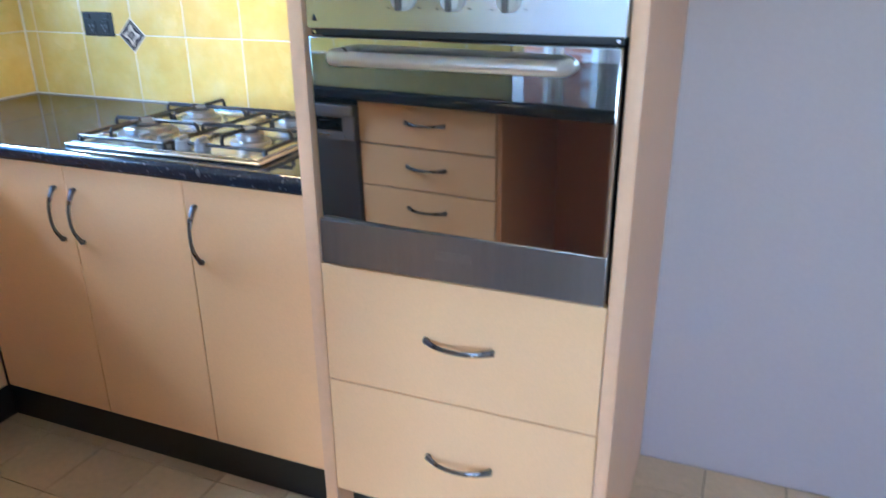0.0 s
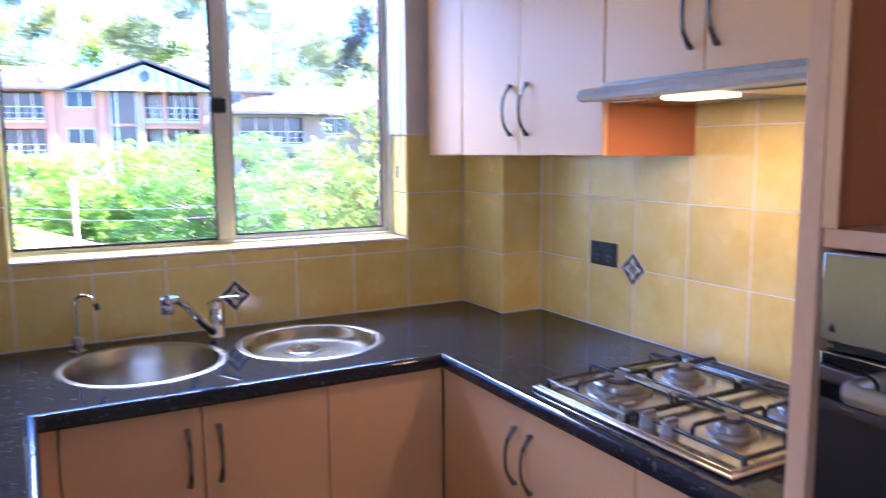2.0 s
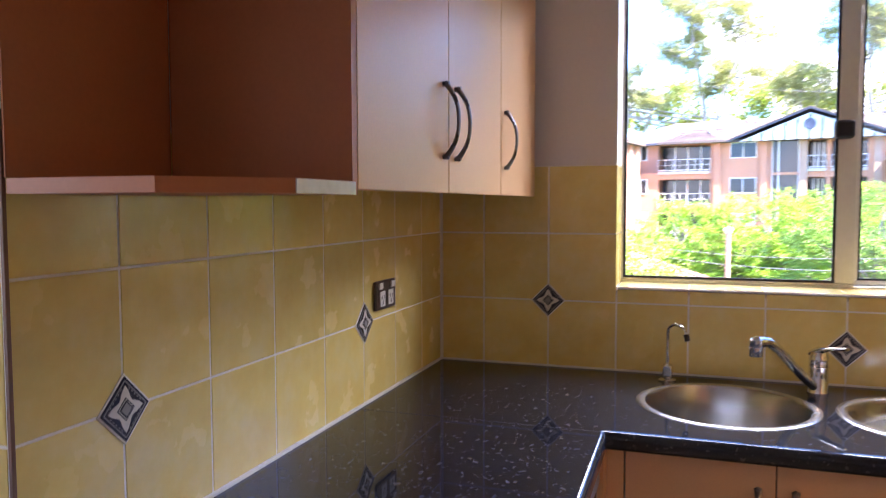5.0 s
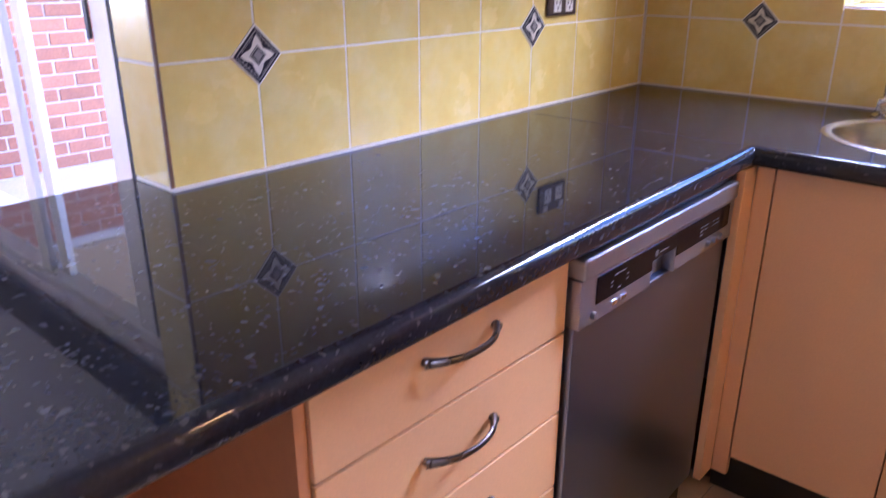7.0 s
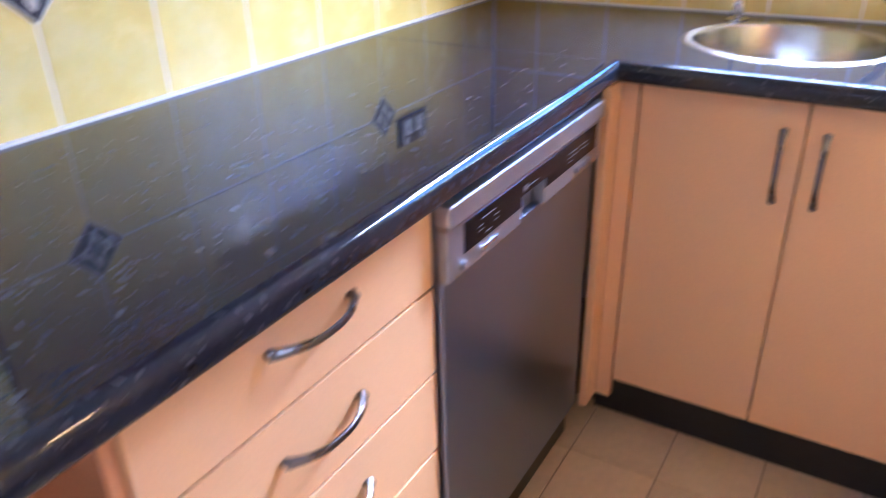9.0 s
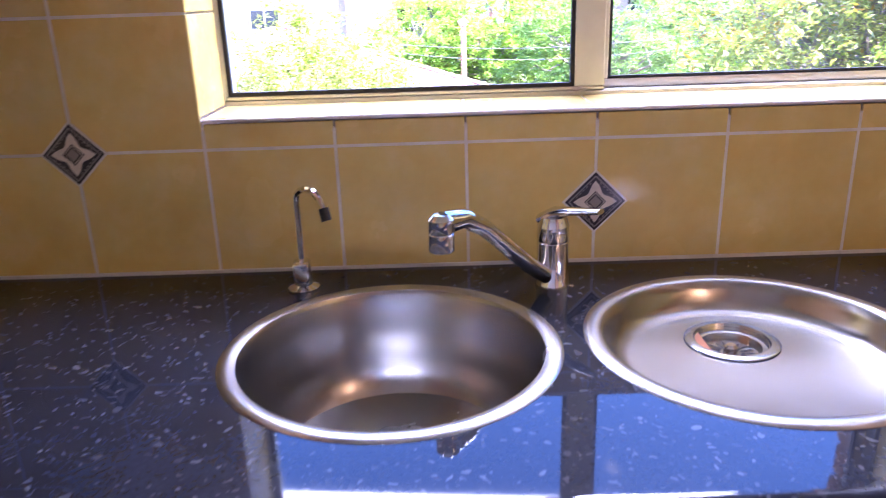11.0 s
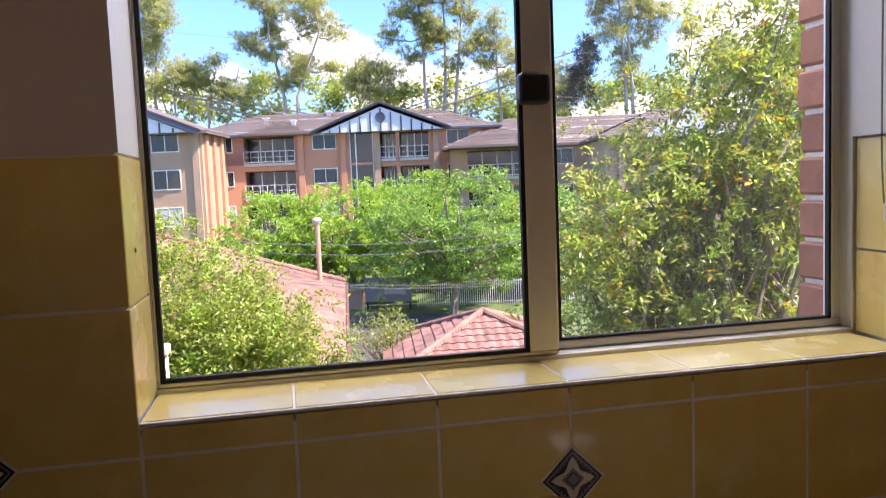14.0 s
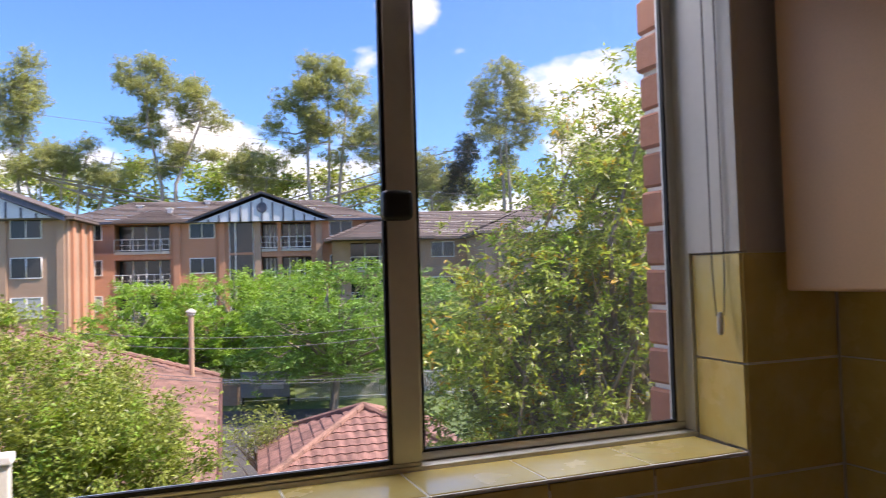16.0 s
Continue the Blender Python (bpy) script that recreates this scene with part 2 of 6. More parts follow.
FLOORGROUT = mat("brown_floor_grout", (0.24, 0.17, 0.11), rough=0.9, var=0.1)
CARPET = mat("beige_carpet", (0.50, 0.36, 0.22), rough=0.95, var=0.12, scale=5, fine=300, bump=0.6, bscale=500)
BLINDCLOTH = mat("charcoal_blind_cloth", (0.020, 0.019, 0.024), rough=0.85, var=0.1, fine=400, bump=0.2, bscale=600)
WHITEPLASTIC = mat("white_plastic", (0.78, 0.77, 0.74), rough=0.35, var=0.02)
BROWNPLASTIC = mat("brown_switch_plate", (0.06, 0.04, 0.03), rough=0.35, var=0.1)
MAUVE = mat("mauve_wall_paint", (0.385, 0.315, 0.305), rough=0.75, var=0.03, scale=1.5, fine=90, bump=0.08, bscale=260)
BRICK = mat("red_brick", (0.36, 0.138, 0.072), rough=0.85, var=0.25, scale=9, fine=70, rand=0.22, bump=0.5, bscale=60)
DULLBRICK = mat("brown_red_brick", (0.32, 0.132, 0.08), rough=0.9, var=0.25, scale=12, fine=70, rand=0.15, bump=0.5, bscale=60)
MORTAR = mat("pale_mortar", (0.80, 0.74, 0.68), rough=0.95, var=0.15, bump=0.4)
GLOSSBLACK = mat("gloss_black_panel", (0.004, 0.004, 0.006), rough=0.12, var=0.1, spec=0.15)
HOODMAT = mat("silver_hood_metal", (0.60, 0.63, 0.68), rough=0.3, metal=0.45, var=0.05)
# blue reflected from the window is put into the dishwasher steel's colour
DWSTEEL = mat("dishwasher_steel", (0.25, 0.30, 0.43), rough=0.34, metal=1.0, var=0.015, stretch=(14, 14, 1), rvar=0.0)
DWGREY = mat("grey_dishwasher_panel", (0.34, 0.35, 0.40), rough=0.34, metal=0.8, var=0.05)
LAMPGLOW = glow_mat("hood_lamp_glow", (1.0, 0.66, 0.30), 0.6)


# ---- builders ----
def add_box(bm, lo, hi, bevel=0.0, seg=2):
    a, b = Vector(lo), Vector(hi)
    made = bmesh.ops.create_cube(bm, size=1.0, matrix=Matrix.LocRotScale((a + b) / 2, None, b - a))
    if bevel > 0:
        es = {e for v in made["verts"] for e in v.link_edges}
        bmesh.ops.bevel(bm, geom=list(es), offset=bevel, segments=seg, profile=0.5, affect="EDGES")
    return bm


def boxes(*spans, bevel=0.0, seg=2):
    bm = bmesh.new()
    for lo, hi in spans:
        add_box(bm, lo, hi, bevel, seg)
    return bm


def add_rod(bm, a, b, r0, r1=None, seg=12):
    a, b = Vector(a), Vector(b)
    d = b - a
    m = Matrix.Translation((a + b) / 2) @ d.to_track_quat("Z", "Y").to_matrix().to_4x4()
    bmesh.ops.create_cone(bm, cap_ends=True, segments=seg, radius1=r0, radius2=r0 if r1 is None else r1, depth=d.length, matrix=m)
    return bm


def add_lathe(bm, profile, centre, seg=32, axis=None):
    """A turned shape: profile of (radius, height) round a centre."""
    c = Vector(centre)
    q = Vector(axis).to_track_quat("Z", "Y") if axis else None
    rings = []
    for r, h in profile:
        ring = []
        for i in range(seg):
            a = 2 * math.pi * i / seg
            v = Vector((r * math.cos(a), r * math.sin(a), h))
            ring.append(bm.verts.new(c + (q @ v if q else v)))
        rings.append(ring)
    for r0, r1 in zip(rings, rings[1:]):
        for i in range(seg):
            j = (i + 1) % seg
            bm.faces.new((r0[i], r0[j], r1[j], r1[i]))
    if profile[0][0] > 1e-6:
        bm.faces.new(list(reversed(rings[0])))
    if profile[-1][0] > 1e-6:
        bm.faces.new(rings[-1])
    return bm


def add_tube(bm, pts, radii, seg=10, flat=1.0, flat_axis=None):
    """A tube along points; flat squeezes it along flat_axis."""
    pts = [Vector(p) for p in pts]
    if isinstance(radii, (int, float)):
        radii = [radii] * len(pts)
    rings, ref = [], None
    for i, p in enumerate(pts):
        d = (pts[min(i + 1, len(pts) - 1)] - pts[max(i - 1, 0)]).normalized()
        if ref is None:
            ref = d.orthogonal().normalized()
        if flat_axis is not None:
            ref = Vector(flat_axis)
        u = (ref - d * ref.dot(d)).normalized()
        w = d.cross(u)
        ref = u
        ring = []
        for k in range(seg):
            a = 2 * math.pi * k / seg
            ring.append(bm.verts.new(p + u * (math.cos(a) * radii[i] * flat) + w * (math.sin(a) * radii[i])))
        rings.append(ring)
    for r0, r1 in zip(rings, rings[1:]):
        for k in range(seg):
            j = (k + 1) % seg
            bm.faces.new((r0[k], r0[j], r1[j], r1[k]))
    bm.faces.new(list(reversed(rings[0])))
    bm.faces.new(rings[-1])
    return bm


def add_prism(bm, outline, axis, lo, hi):
    """A straight prism of a 2D outline, along axis 'x', 'y' or 'z'."""
    def at(p, h):
        return {"x": (h, p[0], p[1]), "y": (p[0], h, p[1]), "z": (p[0], p[1], h)}[axis]
    a = [bm.verts.new(at(p, lo)) for p in outline]
    b = [bm.verts.new(at(p, hi)) for p in outline]
    n = len(outline)
    for i in range(n):
        bm.faces.new((a[i], a[(i + 1) % n], b[(i + 1) % n], b[i]))
    bm.faces.new(list(reversed(a)))
    bm.faces.new(b)
    return bm


def finish(bm, name, material, smooth=None):
    bmesh.ops.recalc_face_normals(bm, faces=bm.faces)
    me = bpy.data.meshes.new(name)
    bm.to_mesh(me)
    bm.free()
    me.materials.append(material)
    if smooth is None:
        smooth = len(me.polygons) > 24
    if smooth:
        total = sum(f.area for f in me.polygons)
        me.polygons.foreach_set("use_smooth", [True] * len(me.polygons))
        me.set_sharp_from_angle(angle=radians(35))
        me.polygons.foreach_set("use_smooth", [f.area < 0.04 * total for f in me.polygons])
    return me


def part(name, bm, material, parent, label="", smooth=None):
    ob = new(name, finish(bm, name, material, smooth))
    ob.parent = parent
    return tagged(ob, label)


def solid(name, bm, material, label="", category="", kind="", group="", smooth=None):
    return tagged(new(name, finish(bm, name, material, smooth)), label, category, group, kind)


def thing(name, label, category, group="", at=None, kind=""):
    ob = new(name)
    ob.empty_display_size = 0.05
    if at:
        ob.location = at
    return tagged(ob, label, category, group, kind)


def share(name, me, parent, m):
    ob = new(name, me)
    ob.parent = parent
    ob.matrix_basis = m
    return ob


# ---- the room's shell ----
XR, YB, ZC = 2.13, -6.2, 2.45          # right wall, rear wall, ceiling
XL, YD = -3.97, -0.9                     # living room: far side wall, wall with the sliding door
WX0, WX1, WZ0, WZ1 = 0.5355, 1.7465, 1.13, 2.15   # kitchen window opening
TH = 0.225

floor = solid("floor", boxes(((XL, YB, -0.12), (XR, YD, -0.006)), ((-0.12, YD, -0.12), (XR, 0, -0.006))), FLOORGROUT, "brown grout bed under beige floor tiles", "floor", "structure")
carpet = solid("floor_carpet", boxes(((XL, YB, -0.005), (-0.13, YD, 0.004)), ((-0.13, YB, -0.005), (XR, -3.6, 0.004))), CARPET, "beige carpet of the living area", "floor", "structure")
# unseen mass added above the rooms to keep sun off the balcony wall
solid("upper_storey", boxes(((XL - 0.24, YB - 0.3, ZC + 0.16), (-0.13, YD + 0.1, 8.0)), ((-0.13, YB - 0.3, ZC + 0.16), (XR + 6.5, TH + 0.1, 4.9))), DULLBRICK, "unseen brick mass above the rooms, blocking sun from the balcony", "wall", "structure")
ceiling = solid("ceiling", boxes(((XL - 0.3, YB - 0.3, ZC), (-0.12, YD + 0.1, ZC + 0.15)), ((-0.12, YB - 0.3, ZC), (XR + 0.3, TH, ZC + 0.15))), CEILPAINT, "white painted plaster ceiling", "ceiling", "structure")
wall_window = solid("wall_window", boxes(((-0.125, 0, -0.12), (WX0, TH, ZC)), ((WX1 + 0.0145, 0, -0.12), (XR + 0.3, TH, ZC)), ((WX0, 0, -0.12), (WX1 + 0.0145, TH, WZ0)), ((WX0, 0, WZ1), (WX1 + 0.0145, TH, ZC))), WALLPAINT, "off-white painted wall round the kitchen window", "wall", "structure")
DX0, DX1, DZ1 = -3.90, -0.62, 2.06     # sliding door opening
wall_living = solid("wall_living", boxes(((XL - 0.24, YD, -0.12), (DX0, YD + 0.1, ZC)), ((DX1, YD, -0.12), (-0.125, YD + 0.1, ZC)), ((DX0, YD, DZ1), (DX1, YD + 0.1, ZC))), WALLPAINT, "off-white living room wall with a sliding door", "wall", "structure")
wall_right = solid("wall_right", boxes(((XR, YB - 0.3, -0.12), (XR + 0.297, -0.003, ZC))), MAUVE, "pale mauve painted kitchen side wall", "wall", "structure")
wall_rear = solid("wall_rear", boxes(((XL - 0.3, YB - 0.3, -0.12), (XR - 0.003, YB, ZC))), WALLPAINT, "off-white painted rear wall", "wall", "structure")
wall_left = solid("wall_left", boxes(((-0.1215, -1.5528, -0.12), (-0.0009, -0.003, ZC))), GROUT, "short kitchen wall faced with yellow tiles", "wall", "structure")
SY0, SY1, SZ0, SZ1 = -5.2, -2.7, 0.9, 2.1   # unseen living room side window
wall_side = solid("wall_side", boxes(((XL - 0.24, YB, -0.12), (XL, SY0, ZC)), ((XL - 0.24, SY1, -0.12), (XL, YD - 0.003, ZC)), ((XL - 0.24, SY0, -0.12), (XL, SY1, SZ0)), ((XL - 0.24, SY0, SZ1), (XL, SY1, ZC))), WALLPAINT, "off-white living room side wall with an added, unseen window opening", "wall", "structure")
pillar = solid("wall_pillar", boxes(((1.968, -0.264, 0.0), (XR - 0.003, -0.003, ZC))), GROUT, "boxed corner pillar faced with yellow tiles", "wall", "structure")
bulkhead = solid("wall_bulkhead", boxes(((1.815, -2.33, 2.155), (XR - 0.003, -0.265, ZC - 0.002)), ((0.003, -1.25, 2.155), (0.31, -0.045, ZC - 0.002))), WALLPAINT, "plaster bulkhead over the wall cupboards", "wall", "structure")

# paint above the tiles on the short wall, 3 mm proud of the grout bed
part("wall_paint_panel", boxes(((-0.0008, -1.552, 1.503), (0.0020, -0.004, ZC - 0.002)), ((-0.123, -1.5555, 1.503), (-0.0018, -1.5530, ZC - 0.002))), WALLPAINT, wall_left)

# ---- kitchen window ----
window = tagged(new("window_1"), "sliding aluminium window with two clear panes", "window", "", "structure")
FY = 0.142
for lo, hi in (((WX0 + 0.002, FY, 1.1415), (WX1 + 0.012, FY + 0.075, 1.1535)), ((WX0 + 0.002, FY, WZ1 - 0.035), (WX1 + 0.012, FY + 0.075, WZ1 - 0.003)),
               ((WX0 + 0.001, FY, 1.154), (WX0 + 0.006, FY + 0.075, WZ1 - 0.036)), ((WX1 + 0.002, FY, 1.154), (WX1 + 0.013, FY + 0.075, WZ1 - 0.036))):
    part("frame_bar", boxes((lo, hi), bevel=0.002), ALU, window)
part("track", boxes(((WX0 + 0.01, FY - 0.010, 1.1415), (WX1 - 0.01, FY - 0.001, 1.146)), bevel=0.001), ALU, window)


def sash(x0, x1, y0, name, left, right, foot, k, glass):
    """A glazed sash: widths of its stiles and bottom rail, and of the black seal."""
    z0, z1, w, d = 1.1545, WZ1 - 0.04, 0.022, 0.024
    s = part(name, boxes(((x0, y0, z0), (x1, y0 + d, z0 + foot)), ((x0, y0, z1 - w), (x1, y0 + d, z1)), ((x0, y0, z0 + foot + 0.0005), (x0 + left, y0 + d, z1 - w - 0.0005)), ((x1 - right, y0, z0 + foot + 0.0005), (x1, y0 + d, z1 - w - 0.0005)), bevel=0.002), ALU, window)
    a, b, c, e = x0 + left, x1 - right, z0 + foot, z1 - w
    part("seal", boxes(((a, y0 + 0.002, c), (b, y0 + 0.012, c + k)), ((a, y0 + 0.002, e - k), (b, y0 + 0.012, e)), ((a, y0 + 0.002, c + k), (a + k, y0 + 0.012, e - k)), ((b - k, y0 + 0.002, c + k), (b, y0 + 0.012, e - k))), RUBBER, s)
    g = part("pane", boxes(((a + 0.001, y0 + 0.009, c + 0.001), (b - 0.001, y0 + 0.011, e - 0.001))), glass, s)
    g.visible_shadow = False
    return s


sash(WX0 + 0.006, 1.182, FY + 0.002, "sliding_sash", 0.004, 0.050, 0.006, 0.007, GLASS)
sash(1.146, WX1 + 0.010, FY + 0.030, "fixed_sash", 0.048, 0.026, 0.014, 0.005, HAZYGLASS)
bm = boxes(((1.117, FY - 0.034, 1.567), (1.169, FY - 0.001, 1.618)), bevel=0.010, seg=3)
part("latch", bm, BLACK, window, "black plastic sash latch")
# brick reveal outside
reveal = tagged(new("brick_reveal"), "brown-red brick outer skin beside the window", "wall", "", "structure")
part("mortar_bed", boxes(((WX1 + 0.046, TH + 0.004, 0.6), (WX1 + 0.53, TH + 0.100, 2.9))), MORTAR, reveal)
me_brick = finish(add_box(bmesh.new(), (-0.115, -0.055, -0.038), (0.115, 0.055, 0.038), 0.006, 1), "brick", DULLBRICK, False)
rng = random.Random(5)
for i in range(26):
    z = 0.66 + i * 0.086
    for k in range(2):
        share("brick", me_brick, reveal, pose(WX1 + 0.149 + k * 0.24 + (0.0 if i % 2 else 0.004) + rng.uniform(-0.003, 0.003), TH + 0.055, z, rng.uniform(-1, 1), rng.uniform(-0.6, 0.6), rng.uniform(-1, 1)))
solid("outer_brick_wall", boxes(((-0.12, TH + 0.004, -6), (WX0 - 0.25, TH + 0.11, 4)), ((WX1 + 0.55, TH + 0.004, -6), (9, TH + 0.11, 4)), ((WX0 - 0.249, TH + 0.004, -6), (WX1 + 0.549, TH + 0.11, 0.6)), ((WX0 - 0.249, TH + 0.004, 2.9), (WX1 + 0.549, TH + 0.11, 4))), DULLBRICK, "brown-red brick outside wall of the block", "wall", "structure")

# plaster reveal trims above the tiles
part("reveal_lining", boxes(((WX0 - 0.0005, 0.0, 1.502), (WX0 + 0.004, FY - 0.001, WZ1)), ((WX1 - 0.002, 0.0, 1.502), (WX1 + 0.0140, FY - 0.001, WZ1))), TRIM, wall_window)

# roller blind, rolled down a hand's width
blind = thing("roller_blind", "charcoal roller blind nearly fully raised in the window", "blind", at=(1.14, 0.02, 2.0))
b0 = (-1.14, -0.02, -2.0)


def rel(lo, hi, o):
    return (lo[0] + o[0], lo[1] + o[1], lo[2] + o[2]), (hi[0] + o[0], hi[1] + o[1], hi[2] + o[2])


part("cloth", boxes(rel((0.556, 0.024, 2.018), (1.728, 0.026, 2.13), b0)), BLINDCLOTH, blind)
bm = bmesh.new()
add_rod(bm, (-0.583, 0.022, 0.118), (0.587, 0.022, 0.118), 0.019, seg=16)
part("roll", bm, BLINDCLOTH, blind)
part("bottom_rail", boxes(rel((0.556, 0.012, 1.998), (1.728, 0.032, 2.018), b0), bevel=0.003), mat("beige_rail", (0.42, 0.37, 0.33), 0.5), blind)
for x in (0.545, 1.730):
    part("bracket", boxes(rel((x, 0.0, 2.10), (x + 0.010, 0.05, 2.146), b0)), BLACK, blind)
part("head_rail", boxes(rel((0.558, 0.012, 2.137), (1.726, 0.03, 2.148), b0)), TRIM, blind)
bm = bmesh.new()
cx0, cx1, cz0 = 1.713, 1.741, 1.380
for i in range(170):
    z = 2.10 - i * 0.0044
    for x in (cx0, cx1):
        off = (0.5 * (cx0 + cx1) - x) * max(0.0, (1.50 - z) / 0.16) ** 2 * 0.8
        if z > cz0 + 0.003:
            add_rod(bm, (x + off - 1.14, 0.016, z - 2.0 - 0.0016), (x + off - 1.14, 0.016, z - 2.0 + 0.0016), 0.0017, seg=5)
part("bead_chain", bm, mat("chain_beads", (0.07, 0.055, 0.05), 0.4), blind, "dark bead chain")
bm = add_lathe(bmesh.new(), [(0.003, -0.03), (0.006, -0.024), (0.006, 0.004), (0.003, 0.012)], (1.727 - 1.14, 0.016, 1.380 - 2.0), 12)
part("chain_weight", bm, WHITEPLASTIC, blind)


# ---- worktop ----
BX = [(-0.14, -1.557), (-0.14, -2.12), (0.612, -2.12), (0.588, -0.613), (1.545, -0.613), (1.545, -1.698)]


def offset_path(path, d):
    """Path shifted to its outer side by d, with mitred corners."""
    out = []
    for i, p in enumerate(path):
        ns = []
        for a, b in ((i - 1, i), (i, i + 1)):
            if a >= 0 and b < len(path):
                t = (Vector(path[b]) - Vector(path[a])).normalized()
                ns.append(Vector((t.y, -t.x)))
        n = sum(ns, Vector((0, 0)))
        n /= n.dot(ns[0])
        out.append(Vector(p) + n * d)
    return out


def worktop():
    bm = bmesh.new()
    # the path runs with the open side on its right
    prof = [(-0.060, 0.860)]
    prof += [(-0.011 + 0.011 * math.sin(radians(15 * k)), 0.871 - 0.011 * math.cos(radians(15 * k))) for k in range(7)]
    prof += [(-0.017 + 0.017 * math.cos(radians(11.25 * k)), 0.883 + 0.017 * math.sin(radians(11.25 * k))) for k in range(9)]
    rows = [[bm.verts.new((v.x, v.y, z)) for v in offset_path(BX, d)] for d, z in prof]
    for r0, r1 in zip(rows, rows[1:]):
        for i in range(len(BX) - 1):
            bm.faces.new((r0[i], r0[i + 1], r1[i + 1], r1[i]))
    top = [bm.verts.new(v.co) for v in rows[-1]]
    rest = [(XR - 0.004, -1.698), (XR - 0.004, -0.264), (1.966, -0.264), (1.966, -0.004), (0.004, -0.004), (0.004, -1.557)]
    loop = top + [bm.verts.new((x, y, 0.900)) for x, y in rest]
    edges = []
    for i in range(len(loop)):
        a, b = loop[i], loop[(i + 1) % len(loop)]
        edges.append(bm.edges.get((a, b)) or bm.edges.new((a, b)))
    for cx in (0.835, 1.288):
        ring = [bm.verts.new((cx + 0.205 * math.cos(2 * math.pi * k / 48), -0.297 + 0.205 * math.sin(2 * math.pi * k / 48), 0.900)) for k in range(48)]
        low = [bm.verts.new((v.co.x, v.co.y, 0.866)) for v in ring]
        for k in range(48):
            edges.append(bm.edges.new((ring[k], ring[(k + 1) % 48])))
            bm.faces.new((ring[k], ring[(k + 1) % 48], low[(k + 1) % 48], low[k]))
    bmesh.ops.triangle_fill(bm, use_beauty=True, use_dissolve=False, edges=edges)
    # end faces of the peninsula and beside the oven tower
    bm.faces.new([r[0] for r in rows])
    bm.faces.new([r[-1] for r in rows])
    return bm


wt = solid("worktop", worktop(), STONE, "dark speckled stone-look laminate worktop with rounded front edge", "worktop")
for a, b in (((0.008, -0.6145, 0.9), (0.580, -0.6130, 0.9003)), ((1.553, -0.6145, 0.9), (2.118, -0.6130, 0.9003))):
    part("joint_line", boxes((a, b)), mat("dark_joint", (0.05, 0.05, 0.05), 0.6), wt)
bead = solid("silicone_bead", boxes(((0.0, -0.008, 0.9), (1.966, 0.0, 0.905)), ((0.0, -1.555, 0.9), (0.007, -0.008, 0.905)), ((XR - 0.008, -1.698, 0.9), (XR, -0.262, 0.905)), ((1.962, -0.268, 0.9), (XR - 0.008, -0.26, 0.905))), TRIM, "white silicone line between worktop and tiles", "sealant", "structure")


# ---- bowed handle, built once and copied ----
def handle_mesh():
    bm = bmesh.new()
    pts, rad = [], []
    for i in range(17):
        s = -1 + 2 * i / 16
        pts.append((s * 0.070, 0, 0.004 + 0.027 * (1 - abs(s) ** 2.4)))
        rad.append(0.0036 + 0.0022 * abs(s) ** 3)
    add_tube(bm, pts, rad, 10, 1.35, (0, 1, 0))
    for s in (-1, 1):
        add_rod(bm, (s * 0.0675, 0, 0), (s * 0.0675, 0, 0.012), 0.0052, seg=10)
    return finish(bm, "handle", HANDLE, True)


HANDLE_ME = handle_mesh()
TURN = {"+x": Euler((0, radians(90), 0)).to_matrix(), "-x": Euler((0, radians(-90), 0)).to_matrix(), "-y": Euler((radians(90), 0, 0)).to_matrix()}


def put_handle(parent, centre, out, upright):
    """A bow handle on a front: out is the way it stands off."""
    o = {"+x": Vector((1, 0, 0)), "-x": Vector((-1, 0, 0)), "-y": Vector((0, -1, 0))}[out]
    along = Vector((0, 0, 1)) if upright else (Vector((0, 1, 0)) if out != "-y" else Vector((1, 0, 0)))
    side = o.cross(along)
    m = Matrix((along, side, o)).transposed().to_4x4()
    m.translation = centre
    ob = new("handle", HANDLE_ME)
    ob.parent = parent
    ob.matrix_basis = Matrix.Translation(-parent.location) @ m if parent.type == "EMPTY" else m
    return tagged(ob, "dark chrome bow handle")


FT = 0.018


def front_panel(parent, name, out, plane, u0, u1, z0, z1, handle=None, material=None, gap=0.0015):
    """A door or drawer front; plane is its visible face."""
    u0, u1, z0, z1 = u0 + gap, u1 - gap, z0 + gap, z1 - gap
    s = {"+x": -1, "-x": 1, "-y": 1}[out]
    a, b = sorted((plane, plane + s * FT))
    if out == "-y":
        lo, hi = (u0, a, z0), (u1, b, z1)
    else:
        lo, hi = (a, u0, z0), (b, u1, z1)
    d = part(name, boxes((lo, hi), bevel=0.0015, seg=2), material or PEACH, parent)
    if handle:
        u, z, upright = handle
        c = (u, plane, z) if out == "-y" else (plane, u, z)
        put_handle(d, Vector(c), out, upright)
    return d


